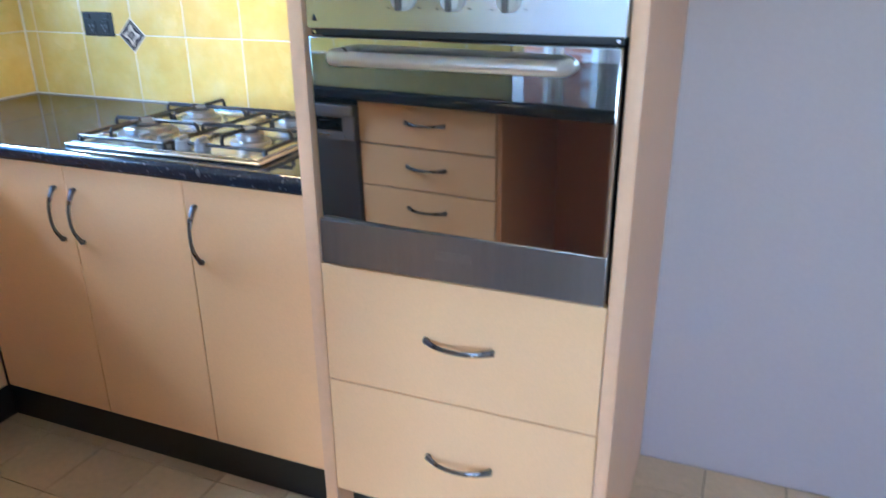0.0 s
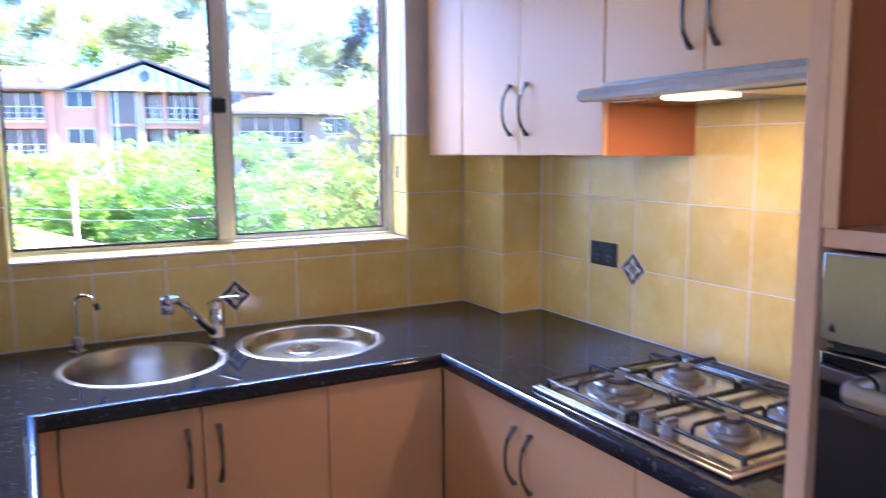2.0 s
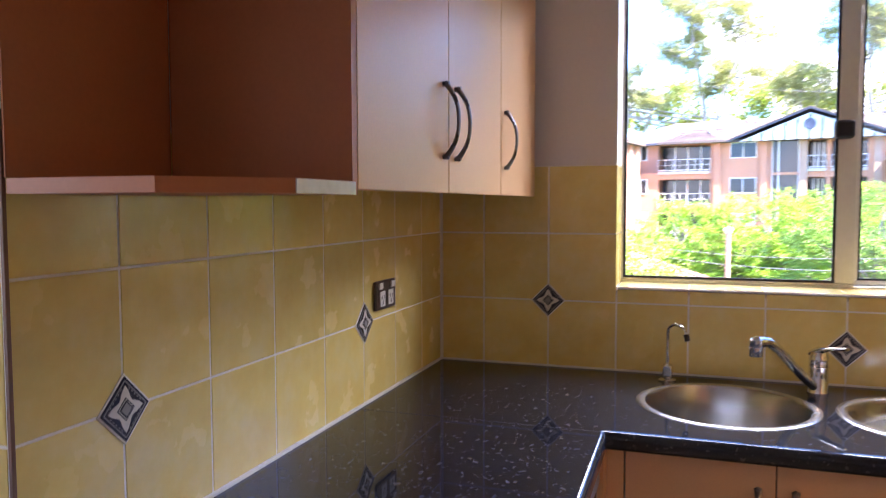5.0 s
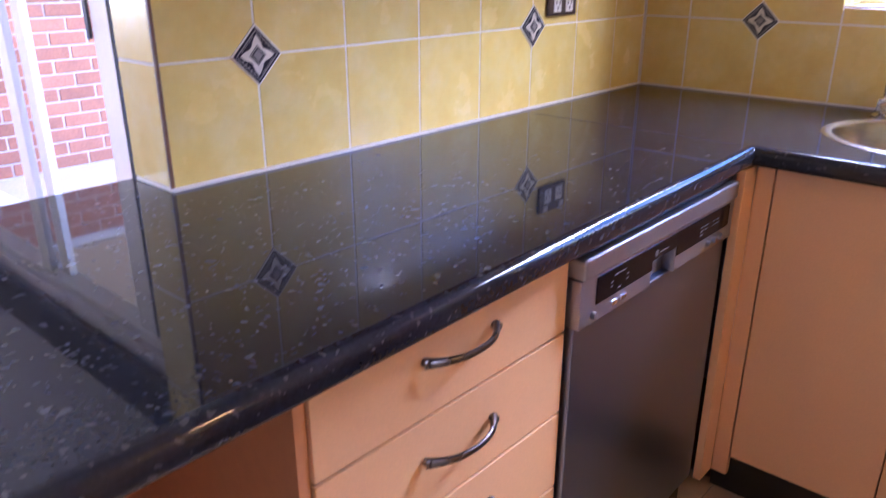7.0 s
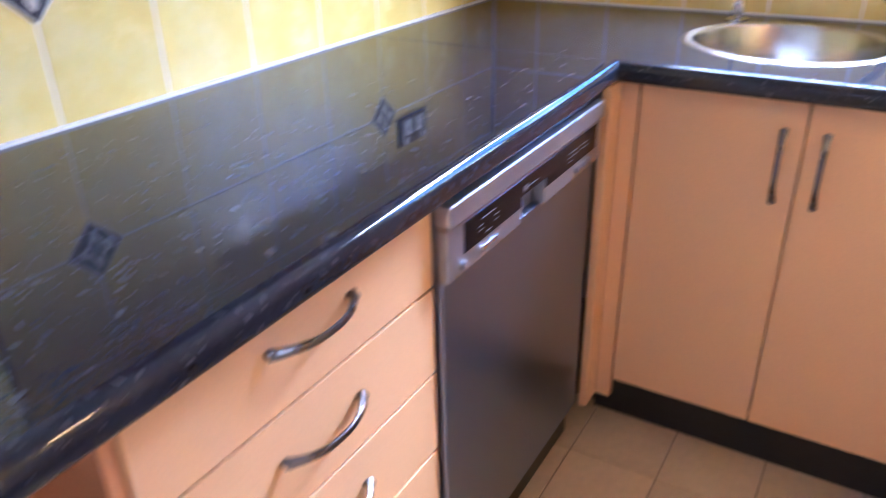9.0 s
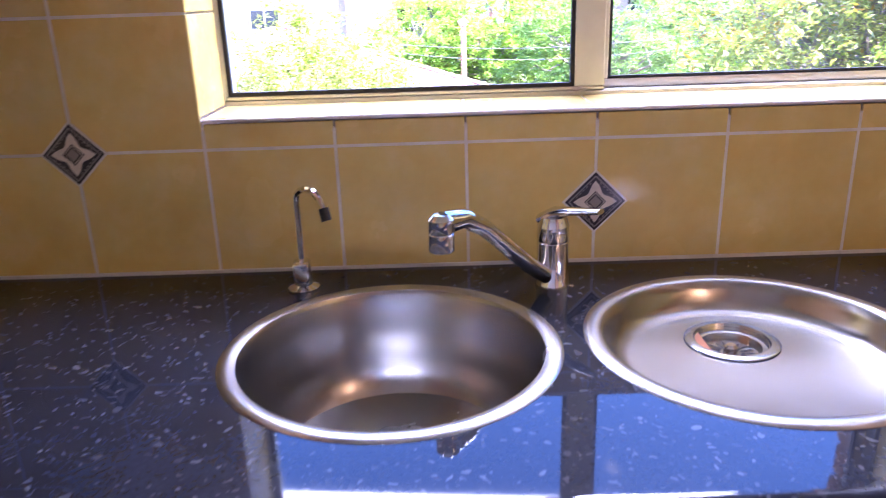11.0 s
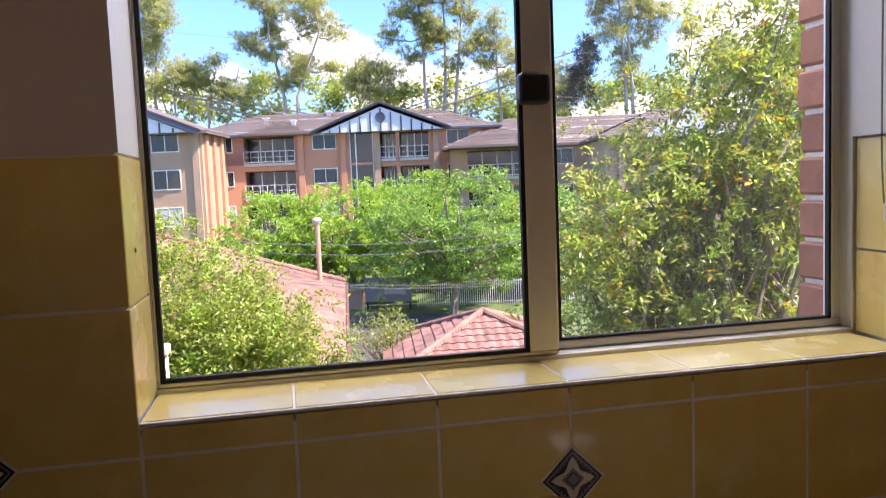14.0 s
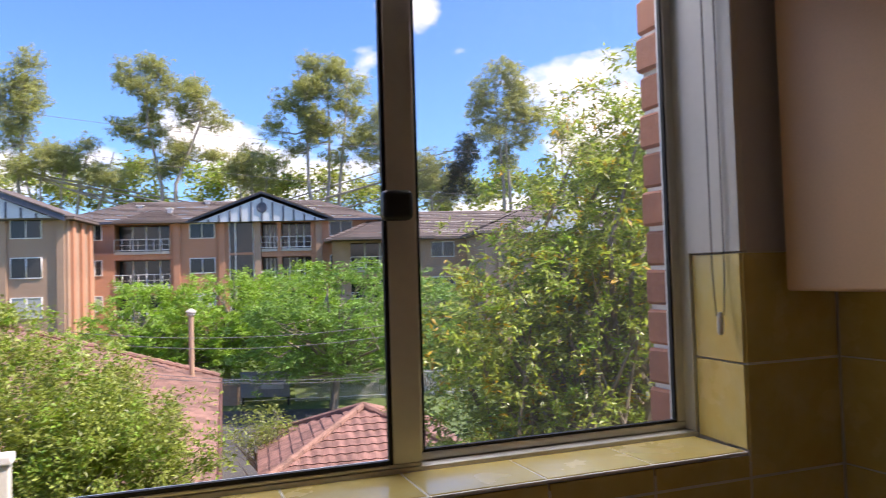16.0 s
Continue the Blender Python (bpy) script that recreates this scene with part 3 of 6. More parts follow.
def carcass(lo, hi, open_side, t=0.016, top=False):
    """A hollow box of boards, open at one side ('+x', '-x', '-y')."""
    (x0, y0, z0), (x1, y1, z1) = lo, hi
    sp = [((x0, y0, z0), (x1, y1, z0 + t))]
    if top:
        sp.append(((x0, y0, z1 - t), (x1, y1, z1)))
        z1 -= t
    z0 += t
    if open_side in ("+x", "-x"):
        sp += [((x0, y0, z0), (x1, y0 + t, z1)), ((x0, y1 - t, z0), (x1, y1, z1))]
        sp.append(((x0, y0 + t, z0), (x0 + t, y1 - t, z1)) if open_side == "+x" else ((x1 - t, y0 + t, z0), (x1, y1 - t, z1)))
    else:
        sp += [((x0, y0, z0), (x0 + t, y1, z1)), ((x1 - t, y0, z0), (x1, y1, z1)), ((x0 + t, y1 - t, z0), (x1 - t, y1, z1))]
    return boxes(*sp)


KZ, DZ0, DZ = 0.152, 0.152, 0.857       # kick height, door foot, door head

# sink cupboard under the window
c = thing("sink_cabinet", "peach laminate sink cupboard with two doors under the window", "cabinet")
part("body", carcass((0.625, -0.556, KZ), (1.235, -0.01, 0.858), "-y"), ORANGE, c)
front_panel(c, "door", "-y", -0.577, 0.622, 0.925, DZ0, DZ, (0.890, 0.733, True))
front_panel(c, "door", "-y", -0.577, 0.925, 1.235, DZ0, DZ, (0.961, 0.733, True))
c = thing("corner_cabinet", "plain peach laminate corner cupboard front without a handle", "cabinet")
part("body", carcass((1.237, -0.556, KZ), (1.57, -0.01, 0.858), "-y"), ORANGE, c)
front_panel(c, "door", "-y", -0.577, 1.235, 1.568, DZ0, DZ)
c = thing("corner_filler", "narrow peach filler strips between dishwasher and sink cupboard", "filler")
part("return_strip", boxes(((0.566, -0.640, 0.10), (0.584, -0.577, DZ)), bevel=0.001), PEACH, c)
part("front_strip", boxes(((0.584, -0.577, 0.10), (0.620, -0.559, DZ)), bevel=0.001), PEACH, c)

# hob cupboards
RX = 1.570
c = thing("hob_cabinet", "peach laminate base cupboard with two doors below the hob", "cabinet")
part("body", carcass((RX + 0.02, -1.329, KZ), (XR - 0.01, -0.60, 0.858), "-x"), ORANGE, c)
front_panel(c, "door", "-x", RX, -0.969, -0.579, DZ0, DZ, (-0.934, 0.730, True))
front_panel(c, "door", "-x", RX, -1.331, -0.969, DZ0, DZ, (-0.998, 0.730, True))
c = thing("narrow_base_cabinet", "peach laminate single-door base cupboard beside the oven tower", "cabinet")
part("body", carcass((RX + 0.02, -1.690, KZ), (XR - 0.01, -1.331, 0.858), "-x"), ORANGE, c)
front_panel(c, "door", "-x", RX, -1.695, -1.331, DZ0, DZ, (-1.362, 0.730, True))

# kickboards
for lo, hi in (((0.56, -0.500, 0.0), (1.640, -0.486, 0.150)), ((1.626, -1.70, 0.0), (1.640, -0.501, 0.150)), ((1.560, -2.31, 0.0), (1.574, -1.702, 0.150)), ((0.486, -1.725, 0.0), (0.500, -1.228, 0.095))):
    solid("kickboard", boxes((lo, hi), bevel=0.001), BLACK, "black plastic kickboard under the cupboards", "kickboard", "structure")

# oven tower
TX, TY0, TY1 = 1.490, -2.335, -1.702
c = thing("oven_tower", "tall peach laminate oven tower with open niche and two drawers", "cabinet", at=(1.8, -2.02, 0.0))
o = (-1.8, 2.02, 0.0)


def R(lo, hi):
    return rel(lo, hi, o)


part("side_panel", boxes(R((TX - 0.002, TY1 - 0.030, 0.0), (XR - 0.004, TY1, 2.15)), bevel=0.0015), PEACH_EDGE, c)
part("side_panel", boxes(R((TX - 0.002, TY0, 0.0), (XR - 0.004, TY0 + 0.026, 2.15)), bevel=0.0015), PEACH_EDGE, c)
IY0, IY1 = TY0 + 0.027, TY1 - 0.031
part("niche_shelf", boxes(R((TX + 0.006, IY0, 1.318), (XR - 0.03, IY1, 1.342)), bevel=0.001), PEACH_EDGE, c)
for lo, hi in (((TX, IY0, 1.343), (TX + 0.005, IY0 + 0.020, 1.888)), ((TX, IY1 - 0.020, 1.343), (TX + 0.005, IY1, 1.888))):
    part("niche_frame", boxes(R(lo, hi)), PEACH, c)
for nm, lo, hi in (("niche_back", (XR - 0.05, IY0 + 0.012, 1.343), (XR - 0.03, IY1 - 0.012, 1.86)), ("niche_side", (TX + 0.007, IY0, 1.343), (XR - 0.03, IY0 + 0.011, 1.86)), ("niche_side", (TX + 0.007, IY1 - 0.011, 1.343), (XR - 0.03, IY1, 1.86)), ("niche_top", (TX + 0.007, IY0, 1.861), (XR - 0.03, IY1, 1.88))):
    part(nm, boxes(R(lo, hi)), ORANGE, c)
part("body", boxes(R((TX + 0.06, IY0, 0.15), (XR - 0.01, IY1, 0.742))), ORANGE, c)
part("upper_door", boxes(R((TX - 0.002, IY0 + 0.001, 1.89), (TX + 0.016, IY1 - 0.001, 2.148)), bevel=0.0015), PEACH, c)
part("screw_cap", add_lathe(bmesh.new(), [(0.006, 0), (0.005, 0.002), (0.0, 0.003)], (XR - 0.05 + o[0], -1.86 + o[1], 1.62), 12, (-1, 0, 0)), WHITEPLASTIC, c)
for z0, z1, hz in ((0.481, 0.747, 0.618), (0.190, 0.478, 0.342)):
    d = part("drawer_front", boxes(R((TX - 0.002, IY0 + 0.001, z0), (TX + 0.016, IY1 - 0.001, z1)), bevel=0.0015), PEACH, c)
    put_handle(d, Vector((TX - 0.002 + o[0], -2.032 + o[1], hz)), "-x", False)

# oven
OVENKNOB = mat("silver_grey_knob", (0.46, 0.43, 0.40), 0.5, 0.2, var=0.05)
GRIPMAT = mat("brown_grey_grip", (0.10, 0.085, 0.08), 0.4, 0.2, var=0.05)
ov = thing("oven", "built-in stainless oven with dark glass door and three knobs", "oven", at=(1.8, -2.027, 0.755))
q = (-1.8, 2.027, -0.755)


def Q(lo, hi):
    return rel(lo, hi, q)


OY0, OY1 = -2.306, -1.748
part("body", boxes(Q((TX + 0.02, OY0 + 0.012, 0.757), (XR - 0.06, OY1 - 0.012, 1.312))), BLACK, ov)
cp = part("control_panel", boxes(Q((TX - 0.014, OY0, 1.203), (TX + 0.012, OY1, 1.315)), bevel=0.002), STEEL, ov, "brushed stainless control panel")
part("trim_gap", boxes(Q((TX - 0.004, OY0 + 0.004, 1.192), (TX + 0.012, OY1 - 0.004, 1.2025))), BLACK, ov)
dr = part("door", boxes(((-0.010, -0.277, -0.170), (0.016, 0.277, 0.170)), bevel=0.002), OVENGLASS, ov, "dark mirror-like glass door, hung slightly askew")
dr.matrix_basis = Matrix.Translation(Vector((TX - 0.011, -2.027, 1.020)) + Vector(q)) @ Euler((0, radians(-0.9), radians(-2.2))).to_matrix().to_4x4()
part("door_foot", boxes(Q((TX - 0.0215, OY0 + 0.002, 0.758), (TX + 0.012, OY1 - 0.002, 0.8495)), bevel=0.002), mat("dull_steel_strip", (0.22, 0.21, 0.21), 0.32, 0.9, stretch=(1, 14, 1)), ov, "brushed steel strip at the door's foot")
part("emblem", boxes(Q((TX - 0.0235, -2.062, 0.800), (TX - 0.0216, -1.992, 0.818)), bevel=0.0006), mat("faint_emblem", (0.235, 0.225, 0.22), 0.36, 0.9), ov)
bm = bmesh.new()
hx = TX - 0.062
pts = [(TX - 0.020, -1.815, 1.160), (TX - 0.045, -1.816, 1.160), (hx, -1.826, 1.160)] + [(hx, -1.845 - 0.0375 * i, 1.160) for i in range(10)] + [(hx, -2.212, 1.160), (TX - 0.045, -2.223, 1.160), (TX - 0.020, -2.224, 1.160)]
add_tube(bm, [Vector(p) + Vector(q) for p in pts], 0.0125, 14)
part("door_handle", bm, mat("satin_handle", (0.66, 0.64, 0.62), 0.30, 0.9), ov, "thick satin steel bar handle")
for y in (-1.938, -2.026, -2.120):
    k = part("knob", add_lathe(bmesh.new(), [(0.0195, 0), (0.0185, 0.012), (0.016, 0.016), (0.0, 0.017)], Vector((TX - 0.014, y, 1.255)) + Vector(q), 28, (-1, 0, 0)), OVENKNOB, ov)
    part("grip", boxes(Q((TX - 0.042, y - 0.0045, 1.237), (TX - 0.029, y + 0.0045, 1.273)), bevel=0.002), GRIPMAT, k)
    marks = bmesh.new()
    for i in range(8):
        a = radians(-120 + i * 34)
        if abs(a) > 0.3:
            yy, zz = y - 0.032 * math.sin(a), 1.255 + 0.030 * math.cos(a)
            add_box(marks, Vector((TX - 0.0146, yy - 0.0028, zz - 0.0008)) + Vector(q), Vector((TX - 0.0138, yy + 0.0028, zz + 0.0008)) + Vector(q))
    half = 0.010 if y == -2.026 else 0.026
    add_box(marks, Vector((TX - 0.0146, y - half, 1.3018)) + Vector(q), Vector((TX - 0.0138, y + half, 1.3036)) + Vector(q))
    part("dial_marks", marks, BLACK, cp)["kind"] = "stuff"
    if y != -2.026:
        part("indicator_lamp", add_lathe(bmesh.new(), [(0.004, 0), (0.0035, 0.0015), (0.0, 0.002)], Vector((TX - 0.014, y, 1.2905)) + Vector(q), 12, (-1, 0, 0)), BLACK, cp)
part("warning_mark", add_prism(bmesh.new(), [(-1.770 + q[1], 1.216 + q[2]), (-1.760 + q[1], 1.216 + q[2]), (-1.765 + q[1], 1.228 + q[2])], "x", TX - 0.0147 + q[0], TX - 0.0138 + q[0]), BLACK, cp)
for y in (OY0 + 0.012, OY1 - 0.012):
    part("screw", add_lathe(bmesh.new(), [(0.004, 0), (0.003, 0.002), (0, 0.002)], Vector((TX - 0.006, y, 1.197)) + Vector(q), 10, (-1, 0, 0)), CHROME, ov)

# drawers on the other wing
LX = 0.552
c = thing("drawer_cabinet", "peach laminate cupboard with four drawers beside the dishwasher", "cabinet")
# the knee space's shade is put into this board's terracotta colour
part("side_panel", boxes(((0.006, -1.742, 0.0), (LX - 0.004, -1.726, 0.858)), bevel=0.001), mat("shaded_terracotta_board", (0.60, 0.28, 0.125), 0.45, var=0.06, scale=3), c)
part("body", boxes(((0.02, -1.725, 0.10), (LX - 0.02, -1.245, 0.858))), ORANGE, c)
for z0, z1 in ((0.714, 0.857), (0.570, 0.712), (0.425, 0.568), (0.098, 0.423)):
    front_panel(c, "drawer_front", "+x", LX, -1.725, -1.232, z0, z1, (-1.482, z1 - 0.062 if z1 > 0.5 else z1 - 0.13, False))

# peninsula: knee space with back and end panels
c = thing("peninsula_frame", "terracotta board panels closing the knee space under the peninsula", "panel")
part("back_panel", boxes(((-0.012, -2.075, 0.0), (0.004, -1.558, 0.859)), bevel=0.001), ORANGE, c)
part("end_panel", boxes(((-0.09, -2.100, 0.0), (0.560, -2.076, 0.859)), bevel=0.0015), PEACH_EDGE, c)

# dishwasher
dwm = thing("dishwasher", "freestanding stainless dishwasher with dark control strip under the worktop", "dishwasher", at=(0.3, -0.945, 0.0))
q2 = (-0.3, 0.945, 0.0)


def D(lo, hi):
    return rel(lo, hi, q2)


Y0, Y1 = -1.226, -0.647
part("body", boxes(D((0.02, Y0 + 0.004, 0.02), (0.540, Y1 - 0.004, 0.852))), BLACK, dwm)
part("door", boxes(D((0.541, Y0 + 0.002, 0.110), (0.562, Y1 - 0.002, 0.716)), bevel=0.003), DWSTEEL, dwm, "brushed steel door")
part("foot_panel", boxes(D((0.500, Y0 + 0.004, 0.012), (0.520, Y1 - 0.004, 0.106))), DWGREY, dwm)
part("top_lip", boxes(D((0.541, Y0, 0.800), (0.578, Y1, 0.836)), bevel=0.005, seg=3), DWGREY, dwm)
part("lid", boxes(D((0.10, Y0 + 0.002, 0.837), (0.565, Y1 - 0.002, 0.850)), bevel=0.003), BLACK, dwm)
PXF = 0.572
MID = (-0.995, -0.905)
fasc = part("fascia", boxes(D((0.541, Y0, 0.717), (PXF, MID[0], 0.799)), D((0.541, MID[1], 0.717), (PXF, Y1, 0.799)), D((0.541, MID[0] + 0.0005, 0.765), (PXF, MID[1] - 0.0005, 0.799)), D((0.541, MID[0] + 0.0005, 0.717), (0.549, MID[1] - 0.0005, 0.7645)), bevel=0.0015), DWGREY, dwm)
part("display_strip", boxes(D((PXF, Y0 + 0.045, 0.748), (PXF + 0.0015, MID[0] - 0.002, 0.794)), D((PXF, MID[0] - 0.002, 0.766), (PXF + 0.0015, MID[1] + 0.002, 0.794)), D((PXF, MID[1] + 0.002, 0.748), (PXF + 0.0015, Y1 - 0.025, 0.794))), GLOSSBLACK, dwm, "black display strip")
for y in (-1.188, -0.765, -0.735, -0.707):
    part("knob", add_lathe(bmesh.new(), [(0.0065, 0), (0.006, 0.007), (0, 0.008)], Vector((PXF, y, 0.7325)) + Vector(q2), 14, (1, 0, 0)), DWGREY, dwm)
for y in (-1.122, -1.094):
    part("button", boxes(D((PXF, y - 0.009, 0.729), (PXF + 0.003, y + 0.009, 0.736)), bevel=0.001), CHROME, dwm)
bm = bmesh.new()
for y, z, w in ((-1.135, 0.772, 0.004), (-1.135, 0.765, 0.004), (-1.118, 0.782, 0.010), (-1.100, 0.782, 0.010), (-1.085, 0.772, 0.004), (-1.085, 0.764, 0.004), (-1.11, 0.756, 0.006), (-0.955, 0.776, 0.018), (-0.80, 0.776, 0.006), (-0.80, 0.768, 0.006), (-0.80, 0.760, 0.006), (-0.78, 0.776, 0.008), (-0.78, 0.768, 0.006), (-0.745, 0.776, 0.006), (-0.745, 0.768, 0.006), (-0.728, 0.776, 0.006), (-0.728, 0.768, 0.008)):
    add_box(bm, *D((PXF + 0.0015, y - w, z - 0.0008), (PXF + 0.002, y + w * 0.8, z + 0.0008)))
add_lathe(bm, [(0.006, 0), (0.006, 0.0007)], Vector((PXF + 0.0015, -0.985, 0.777)) + Vector(q2), 14, (1, 0, 0))
part("panel_marks", bm, mat("dim_panel_print", (0.20, 0.20, 0.21), 0.5), dwm)["kind"] = "stuff"
for y in (Y0 + 0.05, Y1 - 0.05):
    part("foot", add_lathe(bmesh.new(), [(0.02, 0), (0.02, 0.012), (0.010, 0.020)], Vector((0.50, y, 0.0)) + Vector(q2), 14), BLACK, dwm)


# ---- wall cupboards ----
UX = 1.812
c = thing("wall_cabinet", "peach laminate wall cupboard with two doors beside the range hood", "cabinet", "wall cupboards")
part("body", boxes(((UX + 0.019, -0.935, 1.428), (XR - 0.008, -0.270, 2.15)), bevel=0.001), ORANGE, c)
part("filler_panel", boxes(((UX + 0.001, -0.268, 1.428), (UX + 0.019, -0.035, 2.15)), ((UX + 0.019, -0.053, 1.428), (1.960, -0.035, 2.15)), ((UX + 0.019, -0.268, 1.428), (1.960, -0.054, 1.444)), bevel=0.006, seg=3), PEACH, c)
front_panel(c, "door", "-x", UX, -0.585, -0.270, 1.428, 2.15, (-0.545, 1.555, True))
front_panel(c, "door", "-x", UX, -0.936, -0.585, 1.428, 2.15, (-0.625, 1.555, True))
c = thing("hood_cabinet", "short peach laminate wall cupboard above the range hood", "cabinet", "wall cupboards")
part("body", boxes(((UX + 0.019, -1.545, 1.60), (XR - 0.008, -0.938, 2.15)), bevel=0.001), ORANGE, c)
front_panel(c, "door", "-x", UX, -1.238, -0.938, 1.592, 2.15, (-1.203, 1.716, True))
front_panel(c, "door", "-x", UX, -1.545, -1.238, 1.592, 2.15, (-1.272, 1.716, True))
solid("hood_filler", boxes(((UX, -1.700, 1.428), (XR - 0.008, -1.547, 2.15)), bevel=0.001), PEACH, "narrow peach filler between hood and oven tower", "filler")

hood = thing("range_hood", "slim silver slide-out range hood with a lit lamp", "range hood", at=(1.9, -1.24, 1.545))
q3 = (-1.9, 1.24, -1.545)
part("body", boxes(rel((1.80, -1.543, 1.556), (XR - 0.009, -0.940, 1.598), q3), bevel=0.002), mat("hood_grey", (0.30, 0.30, 0.29), 0.45, 0.3), hood)
bm = add_prism(bmesh.new(), [(1.728, 1.566), (1.734, 1.576), (1.748, 1.582), (1.799, 1.588), (1.799, 1.556), (1.748, 1.552), (1.734, 1.556)], "y", -1.545, -0.938)
for v in bm.verts:
    v.co += Vector(q3)
part("visor", bm, HOODMAT, hood, "silver front visor")
for y0, y1 in ((-1.52, -1.30), (-1.11, -0.96)):
    part("filter_grille", boxes(rel((1.82, y0, 1.5525), (2.06, y1, 1.5555), q3), bevel=0.001), STEEL, hood)
part("lamp_cover", boxes(rel((1.80, -1.275, 1.547), (1.88, -1.135, 1.5555), q3), bevel=0.003), LAMPGLOW, hood, "glowing warm lamp cover")
part("end_cap", boxes(rel((1.735, -1.551, 1.556), (1.80, -1.5455, 1.586), q3), bevel=0.002), mat("brass_cap", (0.5, 0.36, 0.12), 0.4, 0.5), hood)
hl = new("hood_lamp", bpy.data.lights.new("hood_lamp", "AREA"))
hl.data.shape, hl.data.size, hl.data.size_y, hl.data.energy, hl.data.color = "RECTANGLE", 0.07, 0.13, 0.22, (1.0, 0.60, 0.26)
hl.matrix_world = pose(1.84, -1.205, 1.545)

c = thing("wall_cabinet", "peach laminate wall cupboard with three doors over the drawers", "cabinet", "wall cupboards")
part("body", boxes(((0.004, -1.245, 1.424), (0.288, -0.045, 2.15)), bevel=0.001), ORANGE, c)
front_panel(c, "door", "+x", 0.308, -1.245, -0.838, 1.408, 2.15, (-0.872, 1.545, True))
front_panel(c, "door", "+x", 0.308, -0.838, -0.440, 1.408, 2.15, (-0.800, 1.545, True))
front_panel(c, "door", "+x", 0.308, -0.440, -0.045, 1.408, 2.15, (-0.405, 1.545, True))

es = thing("open_end_shelf", "terracotta open end shelves with clipped corner beside wall cupboard", "shelf")
SH = [(0.005, -1.552), (0.215, -1.552), (0.312, -1.425), (0.312, -1.263), (0.005, -1.263)]
for z in (1.402, 1.765):
    part("shelf_board", add_prism(bmesh.new(), SH, "z", z, z + 0.018), ORANGE, es)
    # brightly lit front edge, its light put in as a cream strip
    part("edge_strip", boxes(((0.3125, -1.425, z), (0.3140, -1.264, z + 0.018))), CREAM, es)
part("shelf_board", add_prism(bmesh.new(), SH, "z", 2.132, 2.15), ORANGE, es)
# backlit side: its shade is put in by the dark board colour
part("side_panel", boxes(((0.005, -1.2625, 1.402), (0.308, -1.2465, 2.15))), ORANGE, es)
part("back_panel", boxes(((0.0015, -1.552, 1.421), (0.0045, -1.264, 1.764)), ((0.0015, -1.552, 1.784), (0.0045, -1.264, 2.131))), ORANGE, es)


# ---- sinks and taps ----
def round_sink(name, cx, label, depth, bowl):
    s = thing(name, label, "sink", at=(cx, -0.297, 0.9))
    if bowl:
        prof = [(0.030, -depth - 0.006), (0.045, -depth - 0.006), (0.052, -depth), (0.130, -depth + 0.002), (0.160, -depth + 0.010), (0.176, -depth + 0.030), (0.184, -depth + 0.06), (0.187, -0.006), (0.190, 0.001), (0.197, 0.0035), (0.206, 0.003), (0.211, 0.0012), (0.212, 0.0004)]
    else:
        prof = [(0.055, -depth - 0.003), (0.064, -depth - 0.001), (0.070, -depth + 0.001), (0.120, -depth), (0.155, -depth + 0.003), (0.172, -depth + 0.010), (0.180, -0.012), (0.186, -0.001), (0.190, 0.002), (0.197, 0.0035), (0.206, 0.003), (0.211, 0.0012), (0.212, 0.0004)]
    bm = bmesh.new()
    off = 0.0 if bowl else 0.072
    if not bowl:
        prof = [(0.150, -depth), (0.165, -depth + 0.004), (0.174, -depth + 0.014), (0.180, -0.012), (0.186, -0.001), (0.190, 0.002), (0.197, 0.0035), (0.206, 0.003), (0.211, 0.0012), (0.212, 0.0004)]
    add_lathe(bm, prof, (0, 0, 0), 72)
    bmesh.ops.delete(bm, geom=[f for f in bm.faces if len(f.verts) > 4], context="FACES")
    if not bowl:
        bm.verts.ensure_lookup_table()
        loop = [bm.verts[k] for k in range(72)]
        hole = [bm.verts.new((0.047 * math.cos(2 * math.pi * k / 40), off + 0.047 * math.sin(2 * math.pi * k / 40), -depth - 0.0015)) for k in range(40)]
        es = [bm.edges.get((loop[k], loop[(k + 1) % 72])) for k in range(72)] + [bm.edges.new((hole[k], hole[(k + 1) % 40])) for k in range(40)]
        bmesh.ops.triangle_fill(bm, use_beauty=True, use_dissolve=False, edges=es)
    part("basin", bm, BOWL, s, "", True)
    z = -depth - (0.006 if bowl else 0.003)
    dx, dy = (0, off)
    if bowl:
        dp = [(0.031, z - 0.0005), (0.028, z + 0.001), (0.042, z - 0.003), (0.038, z - 0.014), (0.0, z - 0.016)]
    else:
        dp = [(0.062, -depth + 0.0003), (0.059, -depth + 0.002), (0.050, -depth + 0.002), (0.046, -depth - 0.006), (0.040, -depth - 0.007), (0.037, -depth - 0.018), (0.0, -depth - 0.019)]
    dbm = add_lathe(bmesh.new(), dp, (dx, dy, 0), 40)
    bmesh.ops.delete(dbm, geom=[f for f in dbm.faces if len(f.verts) > 4], context="FACES")
    part("drain", dbm, STEEL, s, "", True)
    bm = bmesh.new()
    for i in range(18):
        a = 2 * math.pi * i / 18
        add_box(bm, (-0.001, 0.014, z - 0.0158), (0.0012, 0.031, z - 0.0148))
        for v in list(bm.verts)[-8:]:
            v.co = Matrix.Rotation(a, 3, "Z") @ v.co + Vector((dx, dy, 0))
    part("strainer_slots", bm, BLACK, s)
    part("strainer_knob", add_lathe(bmesh.new(), [(0.009, z - 0.0155), (0.010, z - 0.006), (0.006, z - 0.003), (0, z - 0.003)], (dx, dy, 0), 16), STEEL, s)
    return s


round_sink("round_sink", 0.835, "round stainless steel sink bowl set into the worktop", 0.165, True)
